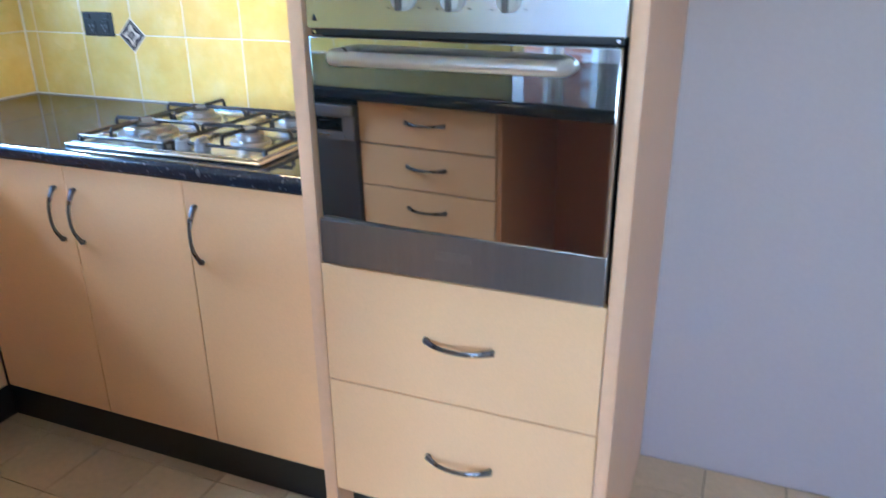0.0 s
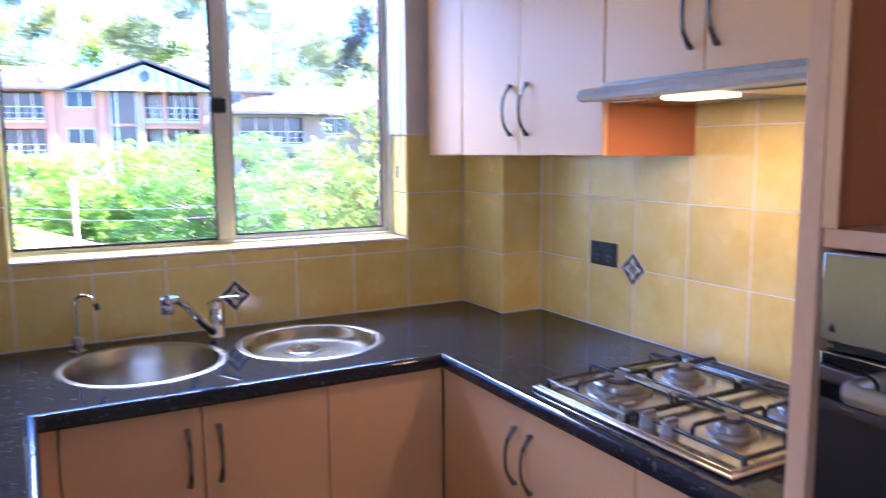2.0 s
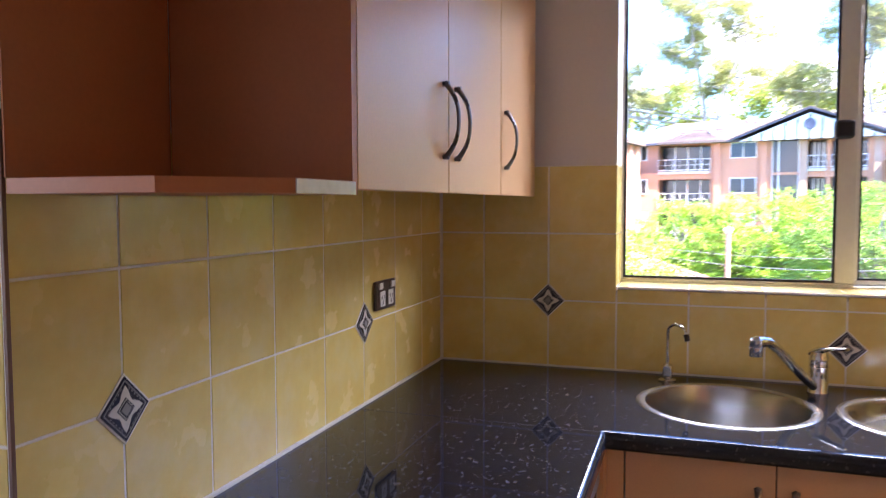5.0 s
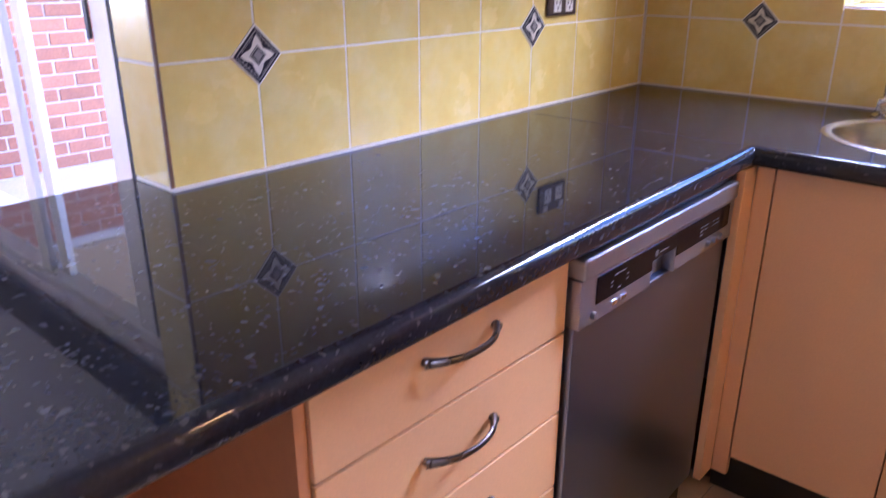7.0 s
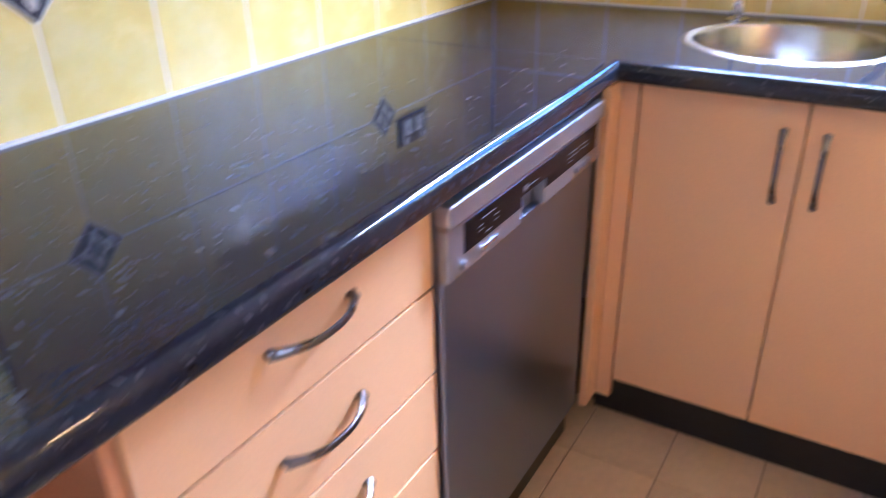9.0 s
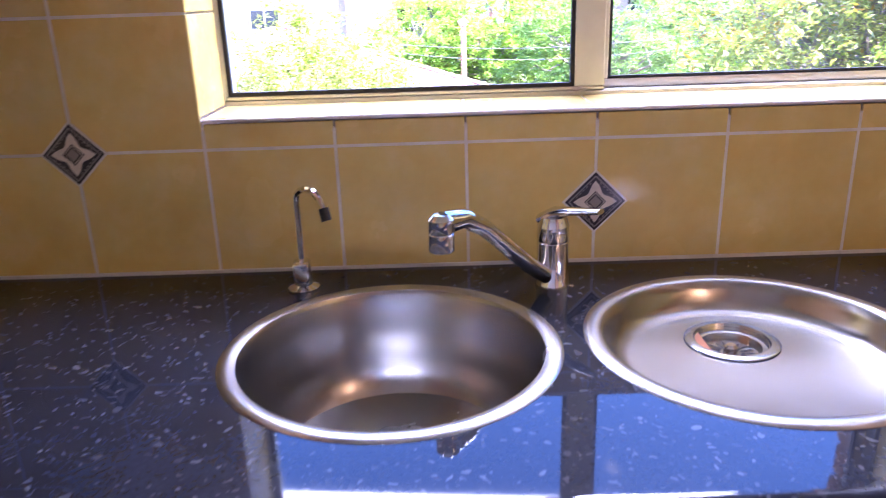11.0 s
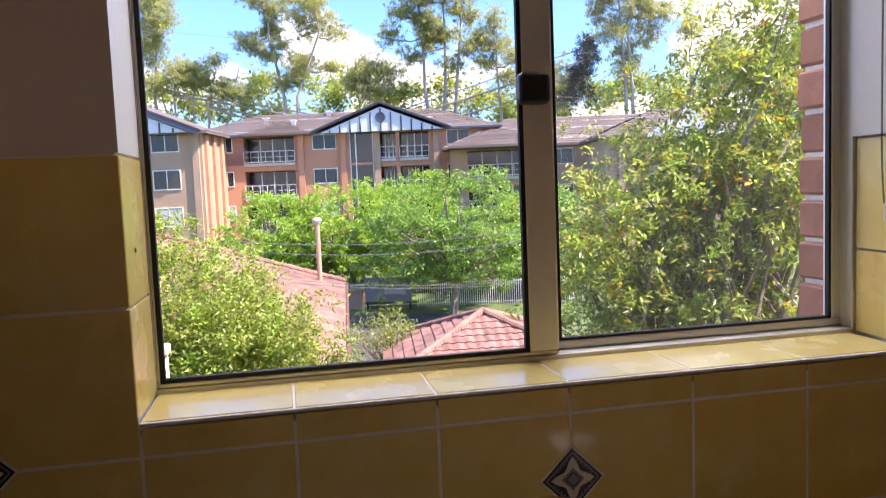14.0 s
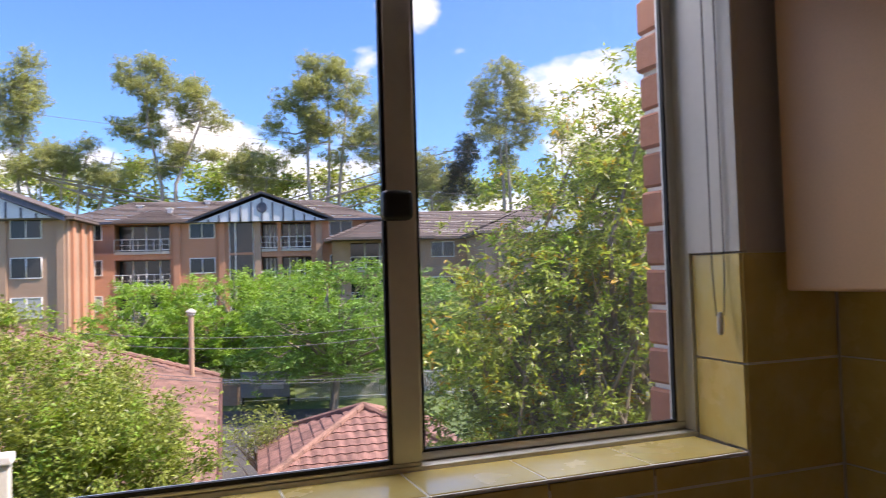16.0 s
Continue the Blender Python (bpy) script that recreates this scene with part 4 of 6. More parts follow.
round_sink("round_drainer", 1.288, "shallow round stainless steel drainer with strainer in worktop", 0.040, False)

ft = thing("filter_tap", "small chrome gooseneck filter tap with black nozzle", "tap", at=(0.690, -0.086, 0.9))
part("base", add_lathe(bmesh.new(), [(0.0235, 0), (0.0235, 0.003), (0.017, 0.006), (0.0135, 0.008), (0.0135, 0.036), (0.012, 0.045), (0.006, 0.048)], (0, 0, 0), 24), CHROME, ft)
part("lever", boxes((( -0.012, -0.018, 0.014), (0.012, -0.011, 0.045)), bevel=0.003), CHROME, ft)
pts = [(0, 0, 0.046), (0, 0, 0.075), (0, 0, 0.105), (0, 0, 0.132)] + [(0.024 * (1 - math.cos(a)), -0.028 * (1 - math.cos(a)), 0.136 + 0.024 * math.sin(a)) for a in [math.pi * k / 10 for k in range(1, 9)]] + [(0.049, -0.057, 0.138)]
part("spout", add_tube(bmesh.new(), pts, 0.0047, 10), CHROME, ft)
part("nozzle", add_tube(bmesh.new(), [(0.0485, -0.0565, 0.140), (0.0525, -0.061, 0.123)], 0.0072, 12), BLACK, ft)

mx = thing("mixer_tap", "chrome single-lever sink mixer with a swivel spout", "tap", at=(1.063, -0.100, 0.9))
part("base", add_lathe(bmesh.new(), [(0.0255, 0), (0.0255, 0.004), (0.0235, 0.008), (0.0235, 0.068), (0.0225, 0.069), (0.0235, 0.071), (0.0230, 0.094), (0.0190, 0.106), (0.0, 0.110)], (0, 0, 0), 32), CHROME, mx)
part("lever", add_tube(bmesh.new(), [(-0.014, 0.012, 0.100), (0.002, -0.002, 0.112), (0.022, -0.021, 0.118), (0.042, -0.040, 0.122), (0.057, -0.055, 0.126)], [0.017, 0.0175, 0.012, 0.010, 0.008], 14, 0.5, (0, 0, 1)), CHROME, mx)
pts = [(-0.010, -0.011, 0.018), (-0.040, -0.045, 0.048), (-0.075, -0.084, 0.090), (-0.108, -0.121, 0.130), (-0.135, -0.152, 0.152), (-0.160, -0.180, 0.154)]
part("spout", add_tube(bmesh.new(), pts, [0.0125, 0.0120, 0.0115, 0.0115, 0.0130, 0.0150], 14), CHROME, mx)
part("nozzle", add_lathe(bmesh.new(), [(0.0150, 0.120), (0.0160, 0.122), (0.0160, 0.142), (0.0150, 0.143), (0.0160, 0.145), (0.0160, 0.160), (0.010, 0.166), (0, 0.166)], (-0.162, -0.182, 0), 24), CHROME, mx)

# ---- gas hob ----
HX0, HX1, HY0, HY1 = 1.585, 2.055, -1.535, -0.975
hob = thing("gas_hob", "stainless four-burner gas hob with black trivets", "hob", at=(1.82, -1.255, 0.9))
q4 = Vector((-1.82, 1.255, -0.9))


def hp(x, y, z):
    return Vector((x, y, z)) + q4


bm = bmesh.new()
add_box(bm, hp(HX0, HY0, 0.9005), hp(HX1, HY1, 0.909), 0.004, 3)
part("tray", bm, mat("hob_steel", (0.62, 0.60, 0.55), 0.24, 1.0, var=0.06), hob)
part("rim", boxes((hp(HX0 + 0.012, HY0 + 0.012, 0.909), hp(HX0 + 0.016, HY1 - 0.012, 0.913)), (hp(HX1 - 0.016, HY0 + 0.012, 0.909), hp(HX1 - 0.012, HY1 - 0.012, 0.913)), (hp(HX0 + 0.017, HY0 + 0.012, 0.909), hp(HX1 - 0.017, HY0 + 0.016, 0.913)), (hp(HX0 + 0.017, HY1 - 0.016, 0.909), hp(HX1 - 0.017, HY1 - 0.012, 0.913)), bevel=0.001), STEEL, hob)
BURNERMAT = mat("dull_burner_alloy", (0.30, 0.30, 0.31), 0.38, 0.9, var=0.1)
CAPMAT = mat("dark_burner_cap", (0.06, 0.06, 0.065), 0.4, var=0.15)
BURN = [(1.735, -1.100, 0.062), (1.925, -1.110, 0.040), (1.745, -1.400, 0.036), (1.930, -1.405, 0.046)]
for bx, by, r in BURN:
    b = part("burner", add_lathe(bmesh.new(), [(r + 0.012, 0.0), (r + 0.010, 0.006), (r * 0.9, 0.008), (r * 0.86, 0.018), (r * 0.95, 0.020), (r * 0.9, 0.024), (r * 0.55, 0.026)], hp(bx, by, 0.909), 36), BURNERMAT, hob)
    part("burner_cap", add_lathe(bmesh.new(), [(r * 0.62, 0.025), (r * 0.66, 0.028), (r * 0.6, 0.034), (0, 0.035)], hp(bx, by, 0.909), 32), CAPMAT, b)
for i in range(4):
    y = -1.185 - i * 0.052
    k = part("knob", add_lathe(bmesh.new(), [(0.0185, 0), (0.0175, 0.005), (0.016, 0.020), (0.0, 0.021)], hp(1.632 + 0.004 * i, y, 0.909), 22), KNOB, hob, "grey plastic knob")
    part("grip", boxes((hp(1.618 + 0.004 * i, y - 0.005, 0.929), hp(1.648 + 0.004 * i, y + 0.005, 0.938)), bevel=0.002), KNOB, k)


def trivet(y0, y1):
    t = bmesh.new()
    w, z = 0.0048, 0.9385
    x0, x1 = HX0 + 0.055 if y0 < -1.26 else HX0 + 0.030, HX1 - 0.028
    for a, b in (((x0, y0), (x1, y0)), ((x0, y1), (x1, y1)), ((x0, y0), (x0, y1)), ((x1, y0), (x1, y1)), ((0.5 * (x0 + x1), y0), (0.5 * (x0 + x1), y1))):
        add_tube(t, [hp(*a, 0.922), hp(*b, 0.922)], w, 6)
    for bx, by, r in BURN:
        if y0 < by < y1:
            for dx, dy in ((1, 0), (-1, 0), (0, 1), (0, -1)):
                ex = (x1 if bx > 0.5 * (x0 + x1) else 0.5 * (x0 + x1)) if dx > 0 else ((0.5 * (x0 + x1)) if bx > 0.5 * (x0 + x1) else x0)
                ey = y1 if dy > 0 else y0
                px, py = (ex, by) if dx else (bx, ey)
                add_tube(t, [hp(px, py, 0.922), hp(px, py, 0.936), hp(px - dx * 0.006, py - dy * 0.006, 0.944), hp(bx + dx * 0.022, by + dy * 0.022, 0.944)], w, 6)
    for x in (x0, x1):
        for y in (y0, y1):
            add_rod(t, hp(x, y, 0.909), hp(x, y, 0.926), 0.006, seg=8)
    return t


for y0, y1 in ((-1.255, -1.000), (-1.515, -1.262)):
    part("trivet", trivet(y0, y1), IRON, hob, "black enamelled wire trivet", True)


# ---- power outlets ----
def outlet(name, centre, out, plate, label):
    g = thing(name, label, "power outlet", "outlets", at=centre)
    w, h = 0.062, 0.037
    s = 1 if out == "+x" else -1

    def P(a0, a1, y0, y1, z0, z1):
        return (min(s * a0, s * a1), y0, z0), (max(s * a0, s * a1), y1, z1)
    part("plate", boxes(P(0, 0.010, -w, w, -h, h), bevel=0.004, seg=3), plate, g)
    for y in (-0.026, 0.026):
        part("socket", boxes(P(0.010, 0.0125, y - 0.016, y + 0.016, -0.028, 0.010), bevel=0.002), WHITEPLASTIC if out == "+x" else BLACK, g)
        part("socket_slots", boxes(P(0.0125, 0.0131, y - 0.009, y - 0.006, -0.010, -0.001), P(0.0125, 0.0131, y + 0.006, y + 0.009, -0.010, -0.001), P(0.0125, 0.0131, y - 0.0015, y + 0.0015, -0.023, -0.014)), BLACK if out == "+x" else KNOB, g)
    for y in (-0.038, 0.038):
        part("switch", boxes(P(0.010, 0.0145, y - 0.011, y + 0.011, 0.016, 0.032), bevel=0.002), WHITEPLASTIC if out == "+x" else BLACK, g)
    return g


outlet("power_outlet", (0.0005, -0.458, 1.158), "+x", BROWNPLASTIC, "brown double power outlet with white sockets on the tiles")
outlet("power_outlet", (XR - 0.0005, -0.592, 1.130), "-x", BLACK, "black double power outlet on the yellow tiles")


# ---- sliding door and brick court ----
sd = tagged(new("sliding_door"), "white aluminium sliding glass door to a brick-walled balcony", "door", "", "structure")
for lo, hi in (((DX0 + 0.002, YD + 0.03, 0.005), (DX0 + 0.045, YD + 0.13, DZ1 - 0.002)), ((DX1 - 0.045, YD + 0.03, 0.005), (DX1 - 0.002, YD + 0.13, DZ1 - 0.002)), ((DX0 + 0.046, YD + 0.03, DZ1 - 0.045), (DX1 - 0.046, YD + 0.13, DZ1 - 0.002)), ((DX0 + 0.046, YD + 0.03, 0.002), (DX1 - 0.046, YD + 0.13, 0.03))):
    part("frame_bar", boxes((lo, hi), bevel=0.002), TRIM, sd)
ST = ((-1.775, -1.640, 0.040), (-2.800, -2.690, 0.040), (-2.660, -2.560, 0.080), (-3.840, -3.760, 0.040))
for x0, x1, y in ST:
    part("door_stile", boxes(((x0, YD + y, 0.032), (x1, YD + y + 0.035, DZ1 - 0.047)), bevel=0.003), TRIM, sd)
part("seal", boxes(((-1.639, YD + 0.042, 0.032), (-1.622, YD + 0.06, DZ1 - 0.047))), RUBBER, sd)
part("lock_plate", boxes(((-1.800, YD + 0.026, 0.98), (-1.774, YD + 0.039, 1.12)), bevel=0.002), BLACK, sd)
db = thing("roller_blind", "charcoal roller blind rolled up above the sliding door", "blind", at=(-2.1, YD - 0.05, 2.14))
part("cloth", boxes(((-1.55, -0.012, 0.0), (1.55, 0.012, 0.22)), bevel=0.004), BLINDCLOTH, db)
part("bottom_rail", boxes(((-1.55, -0.016, -0.024), (1.55, 0.016, -0.001)), bevel=0.003), BLACK, db)
for x in (-1.57, 1.552):
    part("bracket", boxes(((x, -0.03, 0.16), (x + 0.018, 0.049, 0.25))), BLACK, db)
# side window out of view, an opening added for the fill lamp
sw = tagged(new("window_2"), "unseen living room window frame, added round the fill lamp's opening", "window", "", "structure")
for lo, hi in (((XL - 0.15, SY0, SZ0), (XL - 0.08, SY1, SZ0 + 0.04)), ((XL - 0.15, SY0, SZ1 - 0.04), (XL - 0.08, SY1, SZ1)), ((XL - 0.15, SY0, SZ0 + 0.041), (XL - 0.08, SY0 + 0.04, SZ1 - 0.041)), ((XL - 0.15, SY1 - 0.04, SZ0 + 0.041), (XL - 0.08, SY1, SZ1 - 0.041))):
    part("frame_bar", boxes((lo, hi), bevel=0.002), TRIM, sw)
court = tagged(new("brick_court_wall"), "red brick balcony side wall with pale mortar", "wall", "", "structure")
CX = -3.9
part("mortar_bed", boxes(((CX - 0.12, YD + 0.103, -0.5), (CX - 0.008, 1.6, 2.36))), mat("grey_court_mortar", (0.50, 0.44, 0.39), rough=0.95, var=0.15, bump=0.4), court)
part("rendered_band", boxes(((CX - 0.12, YD + 0.103, 2.362), (CX + 0.004, 1.6, 4.2)), bevel=0.004), mat("tan_render", (0.40, 0.27, 0.15), 0.9, var=0.08, scale=2), court, "tan rendered band above the bricks")
solid("court_floor", boxes(((CX, YD + 0.103, -0.2), (-0.125, 1.6, -0.02))), mat("court_paving", (0.52, 0.40, 0.27), 0.85, var=0.1), "sandy paving of the balcony", "floor", "structure")

# ---- outdoors ----
def leaf_mat(name, color, gloss=0.45, through=0.35, island=0.35):
    """Leaves: coloured, slightly glossy, with light shining through."""
    m = mat(name, color, rough=gloss, var=0.2, scale=1.5, fine=9, island=island, rvar=0.1)
    n, l = m.node_tree.nodes, m.node_tree.links
    p, out = n["Principled BSDF"], n["Material Output"]
    tr, mx = n.new("ShaderNodeBsdfTranslucent"), n.new("ShaderNodeMixShader")
    src = p.inputs["Base Color"].links[0].from_socket
    bright = n.new("ShaderNodeVectorMath")
    bright.operation = "MULTIPLY"
    bright.inputs[1].default_value = (1.5, 1.5, 0.7)
    l.new(src, bright.inputs[0])
    l.new(bright.outputs[0], tr.inputs["Color"])
    mx.inputs[0].default_value = through
    l.new(p.outputs[0], mx.inputs[1])
    l.new(tr.outputs[0], mx.inputs[2])
    l.new(mx.outputs[0], out.inputs["Surface"])
    return m


def brickwall_mat(name, c1, c2, mortar):
    """Brickwork for distant facades."""
    m = mat(name, c1, rough=0.9, var=0.15, scale=0.5, fine=6)
    n, l = m.node_tree.nodes, m.node_tree.links
    p = n["Principled BSDF"]
    co, bt, ad, mp = n.new("ShaderNodeTexCoord"), n.new("ShaderNodeTexBrick"), n.new("ShaderNodeVectorMath"), n.new("ShaderNodeMapping")
    mp.inputs["Rotation"].default_value = (radians(90), 0, 0)
    bt.inputs["Scale"].default_value = 4.2
    bt.inputs["Color1"].default_value, bt.inputs["Color2"].default_value, bt.inputs["Mortar"].default_value = (*c1, 1), (*c2, 1), (*mortar, 1)
    bt.inputs["Mortar Size"].default_value = 0.012
    l.new(co.outputs["Object"], mp.inputs["Vector"])
    l.new(mp.outputs["Vector"], bt.inputs["Vector"])
    old = p.inputs["Base Color"].links[0].from_node.inputs["Scale"].links[0].from_socket
    sc = n.new("ShaderNodeVectorMath")
    sc.operation = "SCALE"
    l.new(bt.outputs["Color"], sc.inputs[0])
    l.new(old, sc.inputs["Scale"])
    l.new(sc.outputs[0], p.inputs["Base Color"])
    return m


GRASS = mat("grass_ground", (0.09, 0.13, 0.035), rough=0.95, var=0.45, scale=0.4, fine=7, bump=0.5, bscale=12)
ASPHALT = mat("asphalt", (0.07, 0.068, 0.066), rough=0.9, var=0.3, scale=0.8, fine=30)
SANDY = mat("sandy_path", (0.36, 0.29, 0.22), rough=0.95, var=0.25, scale=1.0, fine=20)
TERRA = mat("terracotta_roof_tile", (0.235, 0.120, 0.092), rough=0.85, var=0.85, scale=2.0, fine=30, rand=0.2, bump=0.3)
PINKROOF = mat("weathered_pink_roof_tile", (0.27, 0.145, 0.105), rough=0.9, var=0.7, scale=1.2, fine=22, island=0.16)
DARKROOF = mat("grey_brown_roof_tile", (0.135, 0.104, 0.09), rough=0.85, var=0.3, scale=0.6, fine=10, island=0.15)
TANBRICK = brickwall_mat("tan_brick_facade", (0.44, 0.285, 0.185), (0.37, 0.225, 0.15), (0.42, 0.33, 0.26))
REDBRICK = brickwall_mat("orange_brick_facade", (0.56, 0.255, 0.145), (0.49, 0.215, 0.12), (0.45, 0.30, 0.21))
GABLE = mat("pale_blue_gable_board", (0.60, 0.63, 0.66), rough=0.7, var=0.06)
NAVYTRIM = mat("navy_barge_board", (0.07, 0.08, 0.115), rough=0.5, var=0.1)
FARGLASS = mat("dark_far_window_glass", (0.03, 0.035, 0.04), rough=0.08, var=0.2, spec=0.5)
CURTAIN = mat("pale_curtain", (0.45, 0.44, 0.40), rough=0.9, var=0.15)
CONCRETE = mat("pale_render", (0.50, 0.45, 0.38), rough=0.9, var=0.12)
BARK = mat("grey_brown_bark", (0.27, 0.225, 0.17), rough=0.9, var=0.35, scale=3, fine=25, bump=0.5, bscale=20)
GUMBARK = mat("pale_gum_bark", (0.36, 0.31, 0.26), rough=0.85, var=0.25, scale=0.5, fine=5)
LEAF_NEAR = leaf_mat("glossy_leaf", (0.30, 0.36, 0.095), 0.33, 0.45, 0.5)
LEAF_OLD = leaf_mat("orange_tinted_leaf", (0.48, 0.30, 0.03), 0.4, 0.35, 0.35)
LEAF_LIME = leaf_mat("lime_leaf", (0.255, 0.40, 0.06), 0.5, 0.38, 0.30)
LEAF_GREEN = leaf_mat("mid_green_leaf", (0.19, 0.32, 0.07), 0.45, 0.34, 0.35)
LEAF_BUSH = leaf_mat("olive_bush_leaf", (0.25, 0.295, 0.06), 0.4, 0.35, 0.45)
LEAF_GUM = leaf_mat("grey_green_gum_leaf", (0.335, 0.345, 0.185), 0.5, 0.5, 0.45)
LEAF_FAR = leaf_mat("distant_wood_leaf", (0.32, 0.35, 0.14), 0.6, 0.4, 0.45)
LEAF_DARK = leaf_mat("dark_conifer_leaf", (0.035, 0.05, 0.028), 0.6, 0.15, 0.30)

A0 = radians(20.8)


def site(right, ahead):
    """Garden axes: metres to the right of and along the view from the kitchen window."""
    return Vector((0.77 + ahead * math.sin(A0) + right * math.cos(A0), -1.06 + ahead * math.cos(A0) - right * math.sin(A0)))


def ground_z(p):
    d = (p.x - 0.77) * math.sin(A0) + (p.y + 1.06) * math.cos(A0)
    return -7.0 + 0.055 * max(0.0, min(d, 66.0))


def sheet(name, quad, lift, material, label, n=14):
    """A patch that lies on the sloping ground; quad in garden axes."""
    bm = bmesh.new()
    a, b, c, d = (Vector(v) for v in quad)
    grid = []
    for i in range(n + 1):
        row = []
        for j in range(n + 1):
            u, v = i / n, j / n
            g = (a * (1 - u) + b * u) * (1 - v) + (d * (1 - u) + c * u) * v
            p = site(g.x, g.y)
            row.append(bm.verts.new((p.x, p.y, ground_z(p) + lift)))
        grid.append(row)
    for i in range(n):
        for j in range(n):
            bm.faces.new((grid[i][j], grid[i + 1][j], grid[i + 1][j + 1], grid[i][j + 1]))
    return solid(name, bm, material, label, name, "structure")


sheet("ground", ((-600, -500), (600, -500), (600, 1500), (-600, 1500)), 0.0, GRASS, "grassy ground sloping gently up to the far block", 160)
sheet("road", ((-7.2, 8), (-3.2, 8), (-4.5, 37), (-12.5, 37)), 0.02, ASPHALT, "dark asphalt drive between the small buildings")
sheet("pavement", ((-1.0, 25), (18, 21), (18, 27), (-1.0, 31)), 0.02, SANDY, "sandy footpath across the garden")


def leaves(name, spots, spread, count, size, material, parent, rng, shape=0.38, droop=0.0, fold=True):
    """A crown: many small folded leaves scattered round clump centres."""
    spots = np.array(spots, dtype=float)
    idx = rng.integers(0, len(spots), count)
    pos = spots[idx] + rng.normal(0, 1, (count, 3)) * np.array(spread) * rng.uniform(0.5, 1.1, (count, 1))
    d = rng.normal(0, 1, (count, 3))
    d[:, 2] = d[:, 2] * 0.6 - droop
    d /= np.linalg.norm(d, axis=1, keepdims=True)
    up = rng.normal(0, 0.6, (count, 3)) + np.array((0, 0, 1.0))
    s = np.cross(d, up)
    s /= np.maximum(np.linalg.norm(s, axis=1, keepdims=True), 1e-6)
    nrm = np.cross(s, d)
    L = size * rng.uniform(0.6, 1.25, (count, 1))
    W = L * shape
    a, b = pos, pos + d * L
    m1 = pos + d * L * 0.45
    v = np.stack([a, m1 + s * W * 0.5 + nrm * W * 0.16, b, m1 - s * W * 0.5 + nrm * W * 0.16], axis=1).reshape(-1, 3)
    k = np.arange(count)[:, None] * 4
    if fold:
        f = np.concatenate([k + np.array((0, 1, 2)), k + np.array((0, 2, 3))], axis=0)
    else:
        f = k + np.array((0, 1, 2, 3))
    me = bpy.data.meshes.new(name)
    me.from_pydata(v.tolist(), [], f.tolist())
    me.materials.append(material)
    ob = new(name, me)
    ob.parent = parent
    ob["kind"] = "stuff"
    return ob


def blob(rng, centre, radii, n, hollow=0.55):
    """Clump centres in a lumpy ellipsoid, denser towards its skin."""
    u = rng.normal(0, 1, (n, 3))
    u /= np.linalg.norm(u, axis=1, keepdims=True)
    r = rng.uniform(hollow, 1.0, (n, 1)) * (0.86 + 0.16 * np.sin(u[:, :1] * 5 + centre[0]) * np.cos(u[:, 1:2] * 4 + centre[1]))
    return np.array(centre) + u * r * np.array(radii)


def limbs(bm, base, fork, spots, r, rng, count):
    """Trunk to a fork, then crooked limbs to some of the clumps."""
    base, fork = Vector(base), Vector(fork)
    mid = base.lerp(fork, 0.5) + Vector((rng.normal(0, 0.1), rng.normal(0, 0.1), 0)) * r * 6
    add_tube(bm, [base, base.lerp(mid, 0.5), mid, mid.lerp(fork, 0.5), fork], [r * 1.25, r * 1.05, r, r * 0.9, r * 0.8], 9)
    pick = rng.permutation(len(spots))[:count]
    for i in pick:
        tip = Vector(spots[i])
        start = mid.lerp(fork, rng.uniform(0.5, 1.0))
        k = start.lerp(tip, 0.45) + Vector((rng.normal(0, 0.1), rng.normal(0, 0.1), rng.normal(0.05, 0.1))) * (tip - start).length
        q2 = k.lerp(tip, 0.55) + Vector((rng.normal(0, 0.05), rng.normal(0, 0.05), rng.normal(0, 0.05))) * (tip - start).length
        add_tube(bm, [start, k, q2, tip], [r * 0.42, r * 0.28, r * 0.17, r * 0.05], 6)
    return bm


# large-leaved tree beside the window
rg = np.random.default_rng(3)
big = thing("broadleaf_tree", "large-leaved evergreen tree with yellowing leaves close to the window", "tree")
zt = -6.7
crown = np.concatenate([blob(rg, (4.5, 5.6, 0.2), (1.55, 1.6, 1.9), 130, 0.35), blob(rg, (5.3, 5.4, 1.7), (1.35, 1.4, 1.7), 110, 0.3), blob(rg, (3.7, 5.3, -0.9), (1.0, 1.1, 1.2), 60, 0.35), blob(rg, (5.2, 5.4, -2.2), (1.9, 1.7, 1.3), 90, 0.35), blob(rg, (3.45, 5.2, 0.95), (0.45, 0.6, 0.5), 26, 0.2), blob(rg, (5.55, 5.5, 2.75), (0.95, 1.0, 1.0), 60, 0.2), blob(rg, (4.45, 5.5, 1.35), (0.95, 1.0, 0.85), 60, 0.2), blob(rg, (3.75, 5.4, 0.15), (0.8, 0.9, 0.8), 45, 0.2)])
part("trunk", limbs(bmesh.new(), (5.6, 6.0, zt), (5.2, 5.7, -2.0), crown, 0.15, rg, 150), BARK, big, "", True)
whorl = []
for c0 in crown:
    for _ in range(5):
        whorl.append(c0 + rg.normal(0, 0.25, 3))
whorl = np.array(whorl)
leaves("crown", whorl, (0.055, 0.055, 0.05), 62000, 0.078, LEAF_NEAR, big, rg, 0.34, 0.25)
leaves("old_leaves", whorl[rg.permutation(len(whorl))[:520]], (0.05, 0.05, 0.05), 3600, 0.090, LEAF_OLD, big, rg, 0.30, 0.35)
leaves("young_leaves", whorl[rg.permutation(len(whorl))[:500]], (0.05, 0.05, 0.05), 8500, 0.085, LEAF_LIME, big, rg, 0.30, 0.0)

# olive-leaved tree in front of the long roof
bush = thing("garden_tree", "dense small-leaved olive-green tree before a pink roof", "tree")


